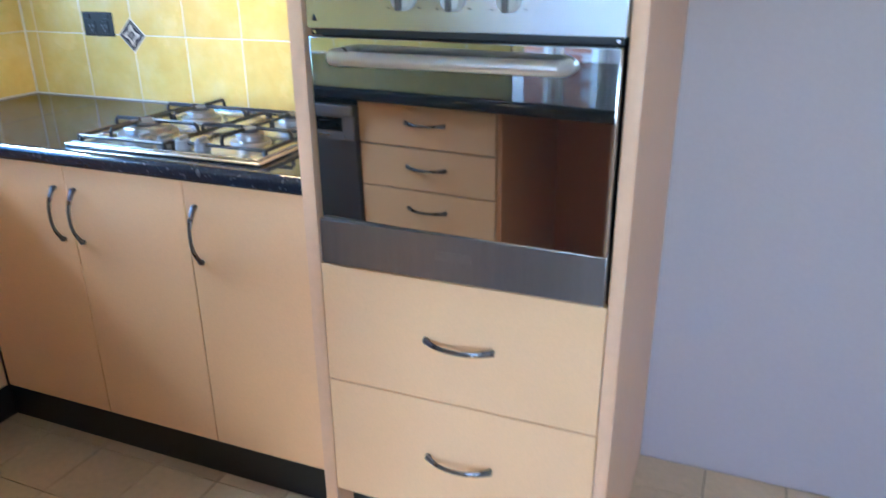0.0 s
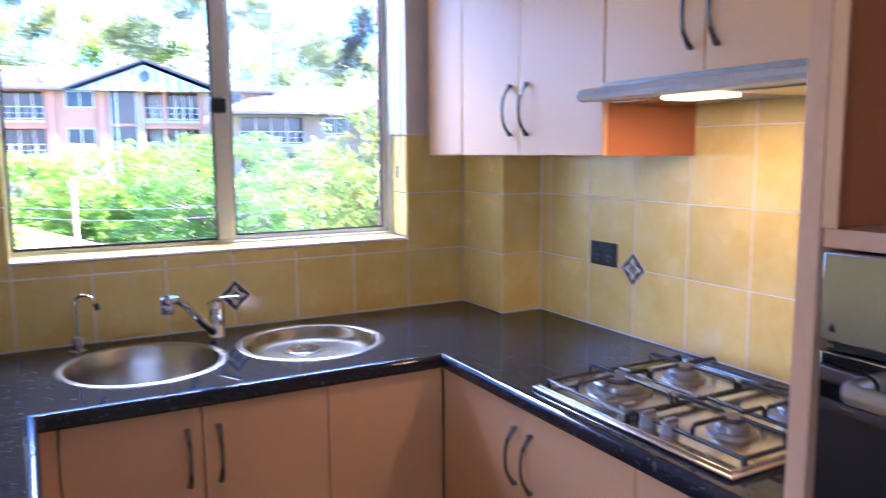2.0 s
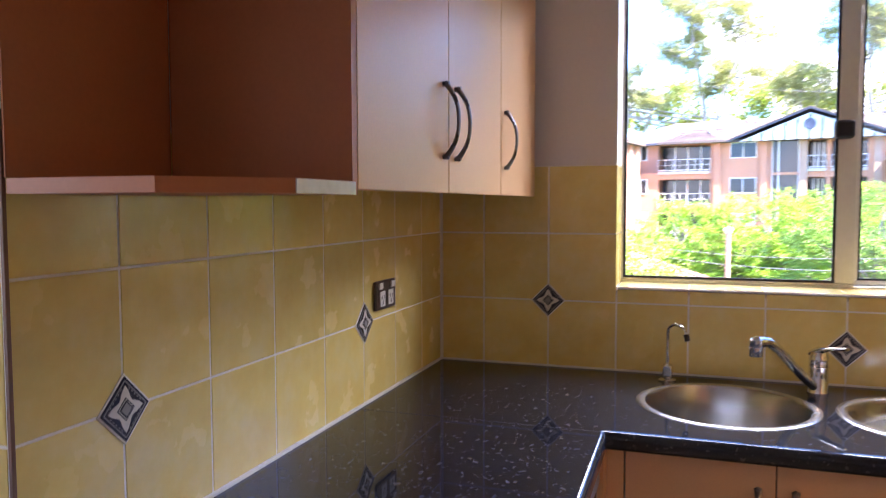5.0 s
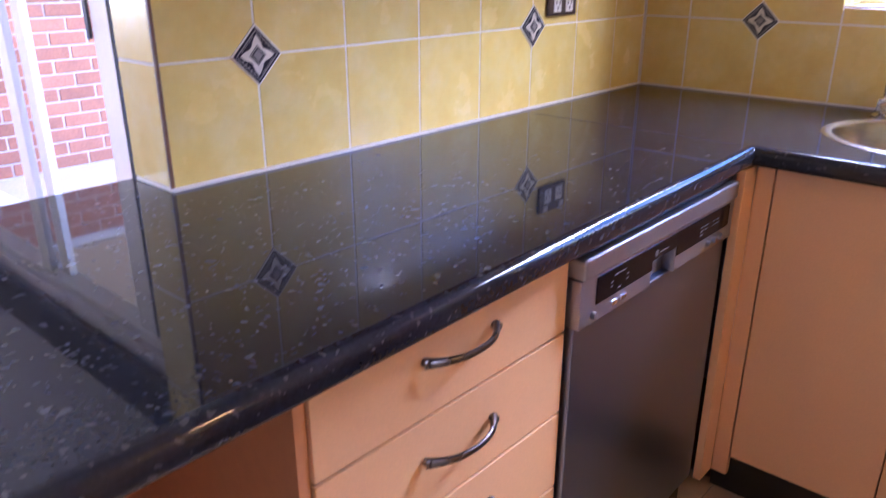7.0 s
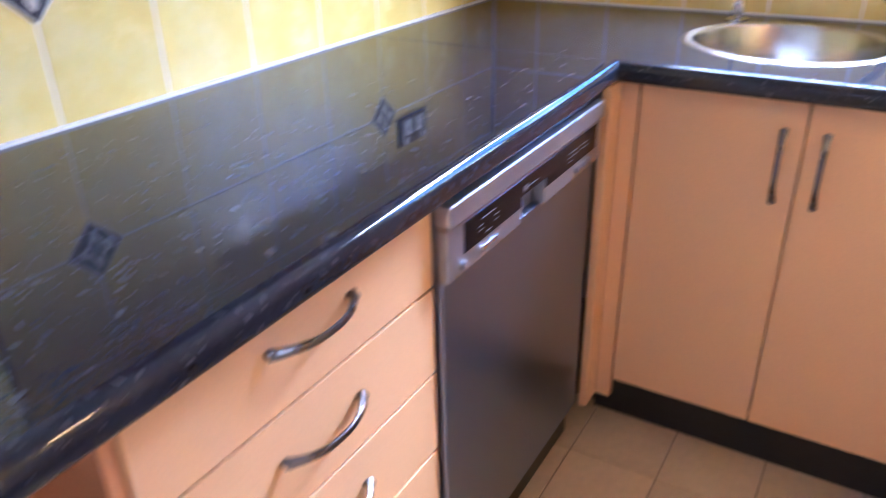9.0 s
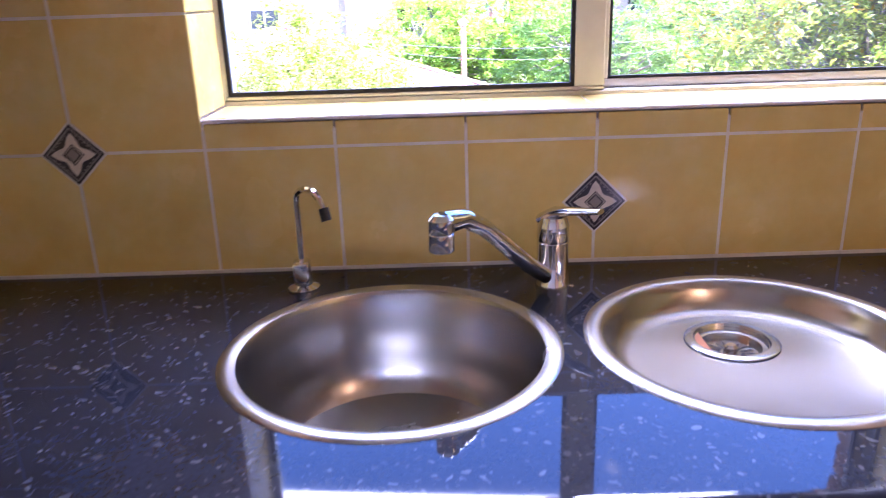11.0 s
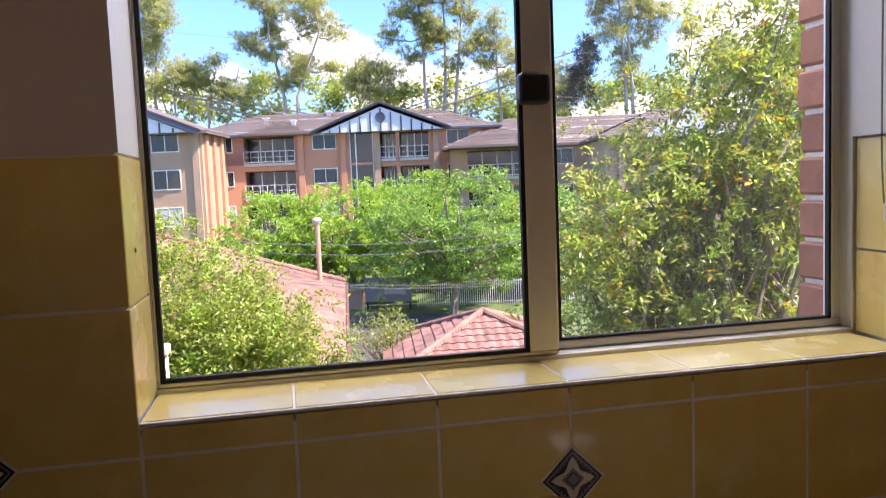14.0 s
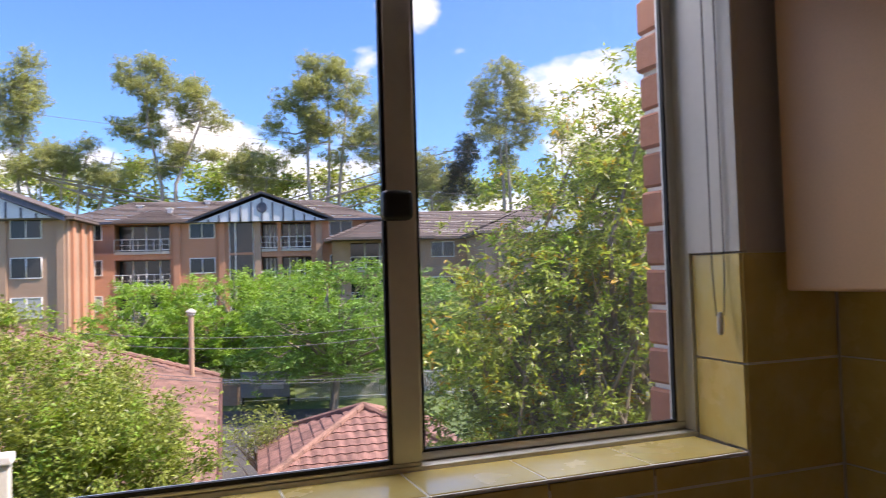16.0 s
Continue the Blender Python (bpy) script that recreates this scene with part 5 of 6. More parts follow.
def at(right, ahead, z):
    g = site(right, ahead)
    return (g.x, g.y, z)


cr = np.concatenate([blob(rg, at(-5.9, 10.5, -0.5), (1.9, 2.0, 1.75), 170), blob(rg, at(-4.2, 9.8, -1.05), (1.15, 1.3, 0.9), 80), blob(rg, at(-3.5, 8.6, -2.3), (1.3, 1.4, 0.9), 80), blob(rg, at(-5.4, 9.2, -2.5), (2.3, 1.8, 1.4), 130), blob(rg, at(-3.2, 8.2, -3.3), (1.5, 1.3, 0.9), 70), blob(rg, at(-4.9, 10.2, -0.75), (1.35, 1.4, 1.1), 110)])
part("trunk", limbs(bmesh.new(), at(-5.5, 10.2, -6.6), at(-5.4, 10.2, -3.2), cr, 0.14, rg, 110), BARK, bush, "", True)
spray = np.concatenate([cr + rg.normal(0, 0.22, cr.shape) for _ in range(4)])
leaves("crown", spray, (0.085, 0.085, 0.10), 105000, 0.080, LEAF_BUSH, bush, rg, 0.42)
leaves("young_leaves", spray[rg.permutation(len(spray))[:500]], (0.09, 0.09, 0.10), 20000, 0.080, LEAF_LIME, bush, rg, 0.42)

# feathery green trees
for i, (r, a, rad, top) in enumerate(((-16.4, 40, 3.1, 2.0), (-12.0, 41, 3.6, 3.0), (-5.6, 37, 4.0, 3.5), (-1.2, 42, 3.4, 2.2), (-9.0, 44, 3.3, 3.0))):
    t = thing("street_tree", "feathery bright green tree with a low spreading crown", "tree", "row of green trees")
    g = site(r, a)
    gz = ground_z(g)
    cz = top - rad * 0.85
    sp = np.concatenate([blob(rg, (g.x, g.y, cz - 0.4), (rad, rad, rad * 0.85), 80, 0.72), blob(rg, (g.x + rad * 0.35, g.y - rad * 0.3, cz - 1.7), (rad * 0.9, rad * 0.9, rad * 0.6), 46, 0.65), blob(rg, (g.x - rad * 0.4, g.y, cz - 1.6), (rad * 0.85, rad * 0.85, rad * 0.6), 46, 0.65)])
    part("trunk", limbs(bmesh.new(), (g.x, g.y, gz - 0.1), (g.x + 0.3, g.y, cz - rad * 0.7), sp, 0.20, rg, 70), BARK, t, "", True)
    tufts = np.concatenate([sp + rg.normal(0, 1, sp.shape) * np.array((0.42, 0.42, 0.26)) for _ in range(4)])
    leaves("crown", tufts, (0.19, 0.19, 0.11), 32000, 0.20, LEAF_GREEN if i in (2, 3) else LEAF_LIME, t, rg, 0.40, 0.1)

# twiggy shrub beside the drive
sh = thing("shrub", "sparse pale twiggy shrub beside the asphalt drive", "shrub")
sp = blob(rg, at(-5.55, 22.5, -3.1), (1.35, 1.0, 1.0), 80, 0.2)
part("stems", limbs(bmesh.new(), at(-5.4, 22.5, ground_z(site(-5.4, 22.5))), at(-5.4, 22.5, -4.4), sp, 0.06, rg, 75), GUMBARK, sh, "", True)
leaves("crown", sp, (0.16, 0.16, 0.2), 2600, 0.11, LEAF_BUSH, sh, rg, 0.35)


def gum(right, ahead, top, lean, clumps, size=1.0, label="tall open-crowned gum tree with pale trunk", leaf=None):
    """A gum: bare forking trunks, thin boughs, and loose sprays of leaves at their ends."""
    t = thing("gum_tree", label, "tree", "gum trees")
    g = site(right, ahead)
    gz = ground_z(g)
    foot, bm, tufts = Vector((g.x, g.y, gz)), bmesh.new(), []
    stems = []
    for ln in lean:
        q = site(right + ln, ahead)
        tip = Vector((q.x, q.y, top - 2.0))
        line = [foot, foot.lerp(tip, 0.3) + Vector((rg.normal(0, 0.3), 0, 0)), foot.lerp(tip, 0.55) + Vector((rg.normal(0, 0.4), 0, 0)), foot.lerp(tip, 0.8) + Vector((rg.normal(0, 0.4), 0, 0)), tip]
        add_tube(bm, line, [0.34 * size, 0.27 * size, 0.19 * size, 0.11 * size, 0.04], 8)
        stems.append(line)
    fill = [((a[0] + b[0]) / 2 + rg.normal(0, 0.5), (a[1] + b[1]) / 2, a[2] * 0.9, a[3]) for a, b in zip(clumps, clumps[2:])]
    for dx, z, rx, rz in clumps + fill:
        q = site(right + dx, ahead + rg.uniform(-2, 2))
        hub = Vector((q.x, q.y, z - rz * 0.5))
        line = min(stems, key=lambda c: abs((c[-1] - hub).x) + abs((c[-1] - hub).y))
        k = max(0.35, min(0.95, (hub.z - rx * 0.9 - gz) / (top - 2.0 - gz))) * 4
        i = min(3, int(k))
        start = line[i].lerp(line[i + 1], k - i)
        bend = start.lerp(hub, 0.5) + Vector((rg.normal(0, 0.3), rg.normal(0, 0.3), -0.12 * (hub - start).length))
        add_tube(bm, [start, bend, hub], [0.11 * size, 0.085 * size, 0.05], 6)
        for c in blob(rg, (q.x, q.y, z), (rx * 1.1, rx * 1.1, rz * 1.4), int(12 + rx * rz * 8), 0.3):
            tufts.append(c)
            if rg.uniform() < 0.3:
                add_tube(bm, [hub, hub.lerp(Vector(c), 0.5) + Vector((0, 0, -0.2)), Vector(c)], [0.045, 0.03, 0.012], 4)
    tufts = np.array(tufts)
    part("trunk", bm, GUMBARK, t, "", True)
    fine = np.concatenate([tufts + rg.normal(0, 1, tufts.shape) * np.array((0.46, 0.46, 0.30)) for _ in range(4)])
    leaves("crown", fine, (0.19, 0.19, 0.16), len(fine) * 26, 0.26, leaf or LEAF_GUM, t, rg, 0.34, 0.45, False)


K = 85 / 1318.0


def px(x, y):
    return (x - 784) * K, 1.5 + (487 - y) * K


def gum_px(x, clumps, lean=(0,), **kw):
    """A gum 85 m off; clumps given as offset, rise, half width and half height in hundredths of the view."""
    r, _ = px(x, 0)
    cl = [((cx - x) * K, px(0, cy)[1], rx * K, rz * K) for cx, cy, rx, rz in clumps]
    top = max(z + h for _, z, _, h in cl)
    gum(r, 85, top, [(q - x) * K for q in lean], cl, **kw)


gum_px(40, [(52, 80, 24, 22), (34, 118, 30, 24), (74, 165, 28, 24), (45, 195, 32, 18), (8, 150, 34, 40), (20, 225, 30, 18)], lean=(40,))
gum_px(300, [(270, 96, 30, 18), (238, 118, 22, 17), (302, 132, 28, 20), (270, 150, 36, 16), (355, 148, 28, 20), (322, 170, 20, 14), (388, 200, 26, 16), (212, 200, 28, 15), (255, 182, 28, 13), (248, 228, 36, 13), (325, 255, 34, 15), (378, 262, 24, 13), (285, 285, 30, 14)], lean=(270, 350))
gum_px(585, [(566, 102, 30, 18), (606, 114, 26, 18), (533, 145, 28, 18), (636, 140, 26, 20), (575, 150, 30, 18), (503, 172, 24, 18), (628, 186, 28, 18), (550, 195, 30, 15), (490, 215, 24, 18), (593, 222, 28, 15), (640, 226, 22, 15), (520, 250, 30, 14), (600, 270, 26, 14)], lean=(535, 585, 625))
gum_px(905, [(902, 128, 32, 16), (872, 162, 32, 18), (930, 164, 28, 16), (852, 204, 22, 15), (907, 204, 32, 16), (962, 208, 18, 18), (872, 244, 28, 14), (932, 246, 28, 13), (905, 285, 34, 16)], lean=(885, 915))
gum_px(455, [(450, 262, 36, 14), (420, 285, 34, 14), (484, 290, 34, 16), (450, 310, 50, 16)], lean=(420, 450, 484))
gum_px(100, [(75, 240, 40, 20), (120, 262, 44, 18), (160, 282, 44, 18), (40, 275, 44, 22), (205, 300, 46, 16), (165, 240, 20, 12)], lean=(40, 75, 120, 160, 205))
gum_px(690, [(672, 200, 24, 20), (690, 240, 28, 18), (660, 270, 30, 18), (700, 300, 34, 18)], lean=(680,))
gum_px(770, [(765, 290, 30, 20), (745, 320, 40, 22), (785, 345, 40, 18)], lean=(765,))
gum_px(830, [(833, 252, 14, 14), (828, 275, 20, 16), (822, 300, 26, 18), (815, 335, 32, 20)], label="dark conifer behind the flats", leaf=LEAF_DARK)
gum_px(1010, [(1000, 245, 32, 20), (1040, 285, 44, 24), (1085, 300, 44, 24)], lean=(1000, 1040, 1085))
gum_px(-180, [(-180, 130, 40, 28), (-135, 175, 40, 26), (-225, 190, 40, 28), (-170, 235, 50, 24), (-110, 250, 44, 24)], lean=(-200, -150))

woods = []
for i in range(130):
    x = -420 + i * 14.5 + rg.uniform(-8, 8)
    y = rg.uniform(262 if x < 480 else 305, 366)
    q = site((x - 784) * K * 1.1, 85 * 1.1 + rg.uniform(-6, 6))
    woods.append(blob(rg, (q.x, q.y, 1.5 + (487 - y) * K * 1.05), (3.0, 3.0, 1.9), 9, 0.1))
wood = thing("far_wood", "band of mixed green trees behind the flats", "wood", kind="stuff")
woods = np.concatenate(woods)
leaves("foliage", woods, (0.95, 0.95, 0.6), 36000, 0.65, LEAF_FAR, wood, rg, 0.5)
leaves("lime_foliage", woods[rg.permutation(len(woods))[:170]], (0.95, 0.95, 0.6), 5000, 0.65, LEAF_LIME, wood, rg, 0.5)
low = []
for i in range(100):
    q = site((-420 + i * 18 - 784) * K * 1.16, 99)
    low.append(blob(rg, (q.x, q.y, 5.0 + rg.uniform(-1, 1)), (3, 3, 5.0), 12, 0.1))
leaves("under_foliage", np.concatenate(low), (1.0, 1.0, 1.0), 34000, 0.7, LEAF_FAR, wood, rg, 0.5)
hedge = thing("hedge", "low garden shrubs round the lawn", "hedge", kind="stuff")
hs = []
for i in range(60):
    q = site(-10 + i * 0.55, 43 + rg.uniform(-1, 1))
    hs.append(blob(rg, (q.x, q.y, ground_z(q) + 0.7), (1.0, 1.0, 0.9), 5, 0.1))
for i in range(26):
    q = site(1.0 + i * 0.45, 17 + rg.uniform(-1.5, 1.5))
    hs.append(blob(rg, (q.x, q.y, ground_z(q) + 0.6), (0.8, 0.8, 0.8), 6, 0.1))
leaves("foliage", np.concatenate(hs), (0.35, 0.35, 0.3), 14000, 0.22, LEAF_BUSH, hedge, rg, 0.45)


# ---- flats across the garden ----
HB = radians(12.0)
BM = Matrix.Translation((0.77, -1.06, 0)) @ Matrix.Rotation(-HB, 4, "Z") @ Matrix.Translation((-1.4, 0, 0))    # local x along the facade, y away from us


def hip_roof(x0, x1, y0, y1, z, rise, over=0.5, gable=False):
    """A tiled hip roof, in stepped courses."""
    bm = bmesh.new()
    x0, x1, y0, y1 = x0 - over, x1 + over, y0 - over, y1 + over
    run = (y1 - y0) / 2
    n = 16
    for i in range(n):
        for s in (0, 1):
            a, b = (i / n, (i + 1) / n)
            za, zb = z + rise * a + 0.03, z + rise * b
            ia, ib = run * a, run * b
            ya, yb = (y0 + ia, y0 + ib) if s == 0 else (y1 - ia, y1 - ib)
            vs = [bm.verts.new(v) for v in ((x0 + ia, ya, za), (x1 - ia, ya, za), (x1 - ib, yb, zb), (x0 + ib, yb, zb))]
            bm.faces.new(vs)
            xa, xb = (x0 + ia, x0 + ib) if s == 0 else (x1 - ia, x1 - ib)
            vs = [bm.verts.new(v) for v in ((xa, y0 + ia, za), (xb, y0 + ib, zb), (xb, y1 - ib, zb), (xa, y1 - ia, za))]
            bm.faces.new(vs)
    add_box(bm, (x0, y0, z - 0.16), (x1, y1, z + 0.01))
    return bm


def far_window(house, x, y, z, w, h, side=False, bars=1, curtain=False):
    """A window unit on a facade that faces us (or sideways)."""
    def T(lo, hi):
        if not side:
            return lo, hi
        return (y - (hi[1] - y), x + (lo[0] - x), lo[2]), (y - (lo[1] - y), x + (hi[0] - x), hi[2])
    f = 0.07
    wn_ = part("window", boxes(T((x, y - 0.06, z), (x + w, y + 0.02, z + f)), T((x, y - 0.06, z + h - f), (x + w, y + 0.02, z + h)), T((x, y - 0.06, z + f), (x + f, y + 0.02, z + h - f)), T((x + w - f, y - 0.06, z + f), (x + w, y + 0.02, z + h - f)), *[T((x + w * (k + 1) / (bars + 1) - f / 2, y - 0.05, z + f), (x + w * (k + 1) / (bars + 1) + f / 2, y + 0.02, z + h - f)) for k in range(bars)]), TRIM, house)
    part("pane", boxes(T((x + f, y - 0.03, z + f), (x + w - f, y + 0.01, z + h - f))), CURTAIN if curtain else FARGLASS, wn_)
    wn_.matrix_basis = BM
    wn_.matrix_parent_inverse = Matrix.Identity(4)
    for ch in wn_.children:
        ch.matrix_basis = Matrix.Identity(4)
    return wn_


def bpart(name, bm, material, parent, label=""):
    ob = part(name, bm, material, parent, label)
    ob.matrix_basis = BM
    return ob


def balcony(house, x, w, y, z, h=2.1, depth=1.5):
    """A recessed balcony: dark glazing behind a slab with a pale rail."""
    back = bpart("balcony", boxes(((x, y - 0.15, z - 0.22), (x + w, y + depth, z))), CONCRETE, house)
    g = part("glazing", boxes(((x, y + depth - 0.05, z), (x + w, y + depth, z + h))), FARGLASS, back)
    for k in range(1, 4):
        part("door_frame", boxes(((x + w * k / 4 - 0.05, y + depth - 0.1, z), (x + w * k / 4 + 0.05, y + depth - 0.06, z + h))), TRIM, back)
    sp = [((x, y - 0.11, z + 0.95), (x + w, y - 0.06, z + 1.0)), ((x, y - 0.12, z + 0.08), (x + w, y - 0.06, z + 0.14))]
    n = int(w / 0.55)
    sp += [((x, y - 0.09, z + 0.5), (x + w, y - 0.075, z + 0.53))]
    sp += [((x + w * k / n - 0.02, y - 0.10, z + 0.14), (x + w * k / n + 0.02, y - 0.07, z + 0.95)) for k in range(n + 1)]
    part("rail", boxes(*sp), TRIM, back)
    return back


def punched(x0, x1, y, z0, z1, t, holes):
    """A facade wall facing us with holes (x0, x1, z0, z1) through it."""
    xs = sorted({x0, x1, *[h[0] for h in holes], *[h[1] for h in holes]})
    zs = sorted({z0, z1, *[h[2] for h in holes], *[h[3] for h in holes]})
    bm = bmesh.new()
    for a, b in zip(xs, xs[1:]):
        for c, d in zip(zs, zs[1:]):
            mx_, mz_ = (a + b) / 2, (c + d) / 2
            if not any(h[0] < mx_ < h[1] and h[2] < mz_ < h[3] for h in holes):
                add_box(bm, (a, y, c), (b, y + t, d))
    bmesh.ops.remove_doubles(bm, verts=bm.verts, dist=0.001)
    return bm


FL = (4.0, 1.2, -1.6)                  # floor levels of the three storeys
GZ = -4.6
flats = thing("apartment_building", "three-storey orange brick flats with grey-brown tiled roof", "building", at=None)
D0 = 62.0
bal = [(-15.2, 4.9), (-1.6, 3.9), (-4.6, 1.9)]
holes = []
for f in FL:
    holes += [(-15.2, -11.0, f, f + 2.15), (-3.9, -2.6, f, f + 2.15), (-2.3, 0.1, f, f + 2.15), (-6.4, -4.5, f - 0.25, f + 2.35)]
bpart("wall", punched(-17.5, 5.6, D0, GZ, 6.25, 0.35, holes), REDBRICK, flats)
bpart("inner_wall", boxes(((-17.5, D0 + 1.7, GZ), (5.6, D0 + 10, 6.2))), REDBRICK, flats)
bpart("roof", hip_roof(-20.0, 5.6, D0, D0 + 10, 6.35, 2.1), DARKROOF, flats, "grey-brown tiled hip roof")
for f in FL:
    balcony(flats, -15.2, 4.2, D0, f)
    balcony(flats, -2.3, 2.4, D0, f)
    balcony(flats, -3.9, 1.3, D0, f)
    for x, w in ((-17.2, 1.1), (-9.5, 2.0), (1.6, 1.9)):
        far_window(flats, x, D0, f + 0.95, w, 1.25, curtain=(f < -1))
bpart("stair_glazing", boxes(((-6.4, D0 + 0.12, -1.8), (-4.5, D0 + 0.2, 6.2))), FARGLASS, flats)
bpart("stair_mullion", boxes(*[((-6.4 + k * 0.475 - 0.05, D0 + 0.0, -1.8), (-6.4 + k * 0.475 + 0.05, D0 + 0.1, 6.2)) for k in (0, 1, 4)]), TRIM, flats)
# corbelled piers
for x in (-10.7, -7.2, -4.4, 0.5):
    bpart("pier", boxes(((x, D0 - 0.22, GZ), (x + 0.5, D0 - 0.002, 6.2))), REDBRICK if x < -6 else TANBRICK, flats)
bpart("gable", add_prism(bmesh.new(), [(-8.7, 6.2), (1.3, 6.2), (-3.7, 8.15)], "y", D0 - 0.9, D0 - 0.75), GABLE, flats, "pale blue boarded gable")
bm = bmesh.new()
for k in range(1, 12):
    x = -8.7 + k * 0.833
    top = 6.2 + 1.95 * (1 - abs(x + 3.7) / 5.0) - 0.1
    if top > 6.35:
        add_box(bm, (x - 0.06, D0 - 0.96, 6.2), (x + 0.06, D0 - 0.901, top))
bpart("gable_batten", bm, NAVYTRIM, flats)
bpart("gable_vent", add_lathe(bmesh.new(), [(0.42, 0), (0.42, 0.08), (0.30, 0.10), (0.28, 0.04), (0, 0.04)], (-3.7, D0 - 0.9, 7.30), 20, (0, -1, 0)), NAVYTRIM, flats)
bm = bmesh.new()
for s in (-1, 1):
    add_prism(bm, [(-3.7, 8.41), (-3.7, 8.52), (-3.7 + s * 5.6, 6.34), (-3.7 + s * 5.6, 6.23)], "y", D0 - 1.1, D0 - 0.95)
bpart("barge_board", bm, NAVYTRIM, flats)
bm = bmesh.new()
for s in (-1, 1):
    add_prism(bm, [(-3.7, 8.53), (-3.7, 8.62), (-3.7 + s * 5.7, 6.42), (-3.7 + s * 5.7, 6.33)], "y", D0 - 1.15, D0 + 4.5)
bpart("gable_roof", bm, DARKROOF, flats)
bpart("gutter", boxes(((-18, D0 - 0.62, 6.2), (6.2, D0 - 0.5, 6.36))), NAVYTRIM, flats)
bpart("second_hip", hip_roof(-14.6, -10.2, D0 - 0.3, D0 + 4.0, 6.38, 1.15, 0.5), DARKROOF, flats)
for x, y, z in ((-14.0, D0 + 3.4, 7.85), (-11.3, D0 + 1.8, 7.4), (0.2, D0 + 2.2, 7.3), (-8.7, D0 + 4.4, 8.3)):
    bpart("roof_vent", boxes(((x - 0.18, y - 0.18, z - 0.35), (x + 0.18, y + 0.18, z + 0.12)), ((x - 0.28, y - 0.28, z + 0.121), (x + 0.28, y + 0.28, z + 0.2))), TRIM, flats)

BM_FLATS = BM
BM = BM @ Matrix.Translation((-0.3, 0, 0))
wing = thing("apartment_wing", "tan brick wing of flats with pale gable", "building")
D1, X1 = 56.0, -16.4
bpart("wall", boxes(((-29, D1, GZ - 0.6), (X1, D1 + 7, 6.2))), TANBRICK, wing)
bpart("roof", hip_roof(-29, X1, D1, D1 + 12, 6.3, 2.3, 0.6), DARKROOF, wing)
for f in FL:
    far_window(wing, -20.2, D1, f + 0.85, 2.1, 1.5, curtain=(f < -1))
    far_window(wing, -25.0, D1, f + 0.85, 2.5, 1.5)
for x in (-20.9, -17.1):
    bpart("pier", boxes(((x, D1 - 0.2, GZ - 0.6), (x + 0.5, D1 - 0.002, 6.1))), TANBRICK, wing)
for y in (D1 + 0.5, D1 + 2.4, D1 + 4.3):
    bpart("pier", boxes(((X1 + 0.002, y, GZ - 0.6), (X1 + 0.22, y + 0.55, 6.1))), REDBRICK, wing)
bpart("gable", add_prism(bmesh.new(), [(-27.0, 6.25), (-17.2, 6.25), (-22.1, 8.3)], "y", D1 - 0.8, D1 - 0.62), GABLE, wing, "pale blue boarded gable")
bm = bmesh.new()
for k in range(1, 10):
    x = -27.0 + k * 0.98
    top = 6.25 + 2.05 * (1 - abs(x + 22.1) / 4.9) - 0.1
    if top > 6.4:
        add_box(bm, (x - 0.06, D1 - 0.86, 6.25), (x + 0.06, D1 - 0.801, top))
bpart("gable_batten", bm, NAVYTRIM, wing)
bm = bmesh.new()
add_prism(bm, [(-22.1, 8.35), (-22.1, 8.75), (-16.3, 6.35), (-16.3, 5.98)], "y", D1 - 1.0, D1 - 0.87)
add_prism(bm, [(-22.1, 8.35), (-22.1, 8.75), (-27.9, 6.35), (-27.9, 5.98)], "y", D1 - 1.0, D1 - 0.87)
bpart("barge_board", bm, NAVYTRIM, wing)
bm = bmesh.new()
add_prism(bm, [(-22.1, 8.76), (-22.1, 8.85), (-16.2, 6.44), (-16.2, 6.36)], "y", D1 - 1.05, D1 + 6)
bpart("gable_roof", bm, DARKROOF, wing)
bm = add_rod(bmesh.new(), (X1 - 0.3, D1 - 0.1, 5.9), (X1 - 0.3, D1 - 0.1, GZ), 0.06, seg=8)
bpart("downpipe", bm, NAVYTRIM, wing)

BM = BM_FLATS
low_wing = thing("apartment_wing", "lower brown brick wing of flats behind the tree", "building")
D2 = 59.0
lh = [(3.2, 8.0, f - 1.9, f + 0.2) for f in FL[:2]]
bpart("wall", punched(1.8, 26.0, D2, GZ - 0.5, 4.4, 0.35, lh), TANBRICK, low_wing)
bpart("inner_wall", boxes(((1.8, D2 + 1.7, GZ), (26, D2 + 10, 4.3))), TANBRICK, low_wing)
bpart("roof", hip_roof(1.8, 26.0, D2, D2 + 10, 4.5, 2.5, 0.6), DARKROOF, low_wing)
bpart("second_hip", hip_roof(2.2, 9.2, D2 - 1.8, D2 + 4, 4.5, 1.4, 0.5), DARKROOF, low_wing)
for f in FL[:2]:
    balcony(low_wing, 3.2, 4.8, D2, f - 1.9)
    far_window(low_wing, 9.6, D2, f - 1.1, 1.9, 1.25)
bpart("side_block", boxes(((12.5, D2 - 7, GZ - 0.5), (26, D2 - 0.01, 4.4))), TANBRICK, low_wing)
bpart("side_roof", hip_roof(12.5, 26.0, D2 - 7, D2 + 3, 4.5, 2.3, 0.6), DARKROOF, low_wing)
bpart("gable", add_prism(bmesh.new(), [(15.0, 4.3), (21.0, 4.3), (18.0, 6.2)], "y", D2 - 7.8, D2 - 7.62), GABLE, low_wing)
for x in (13.4, 15.2, 20.0):
    bpart("pier", boxes(((x, D2 - 7.2, GZ), (x + 0.5, D2 - 7.002, 4.2))), TANBRICK, low_wing)


# ---- long tiled roof on the left, garage roof, fence, wires ----
house = thing("long_house", "low brick house with a weathered pink tiled roof", "house")
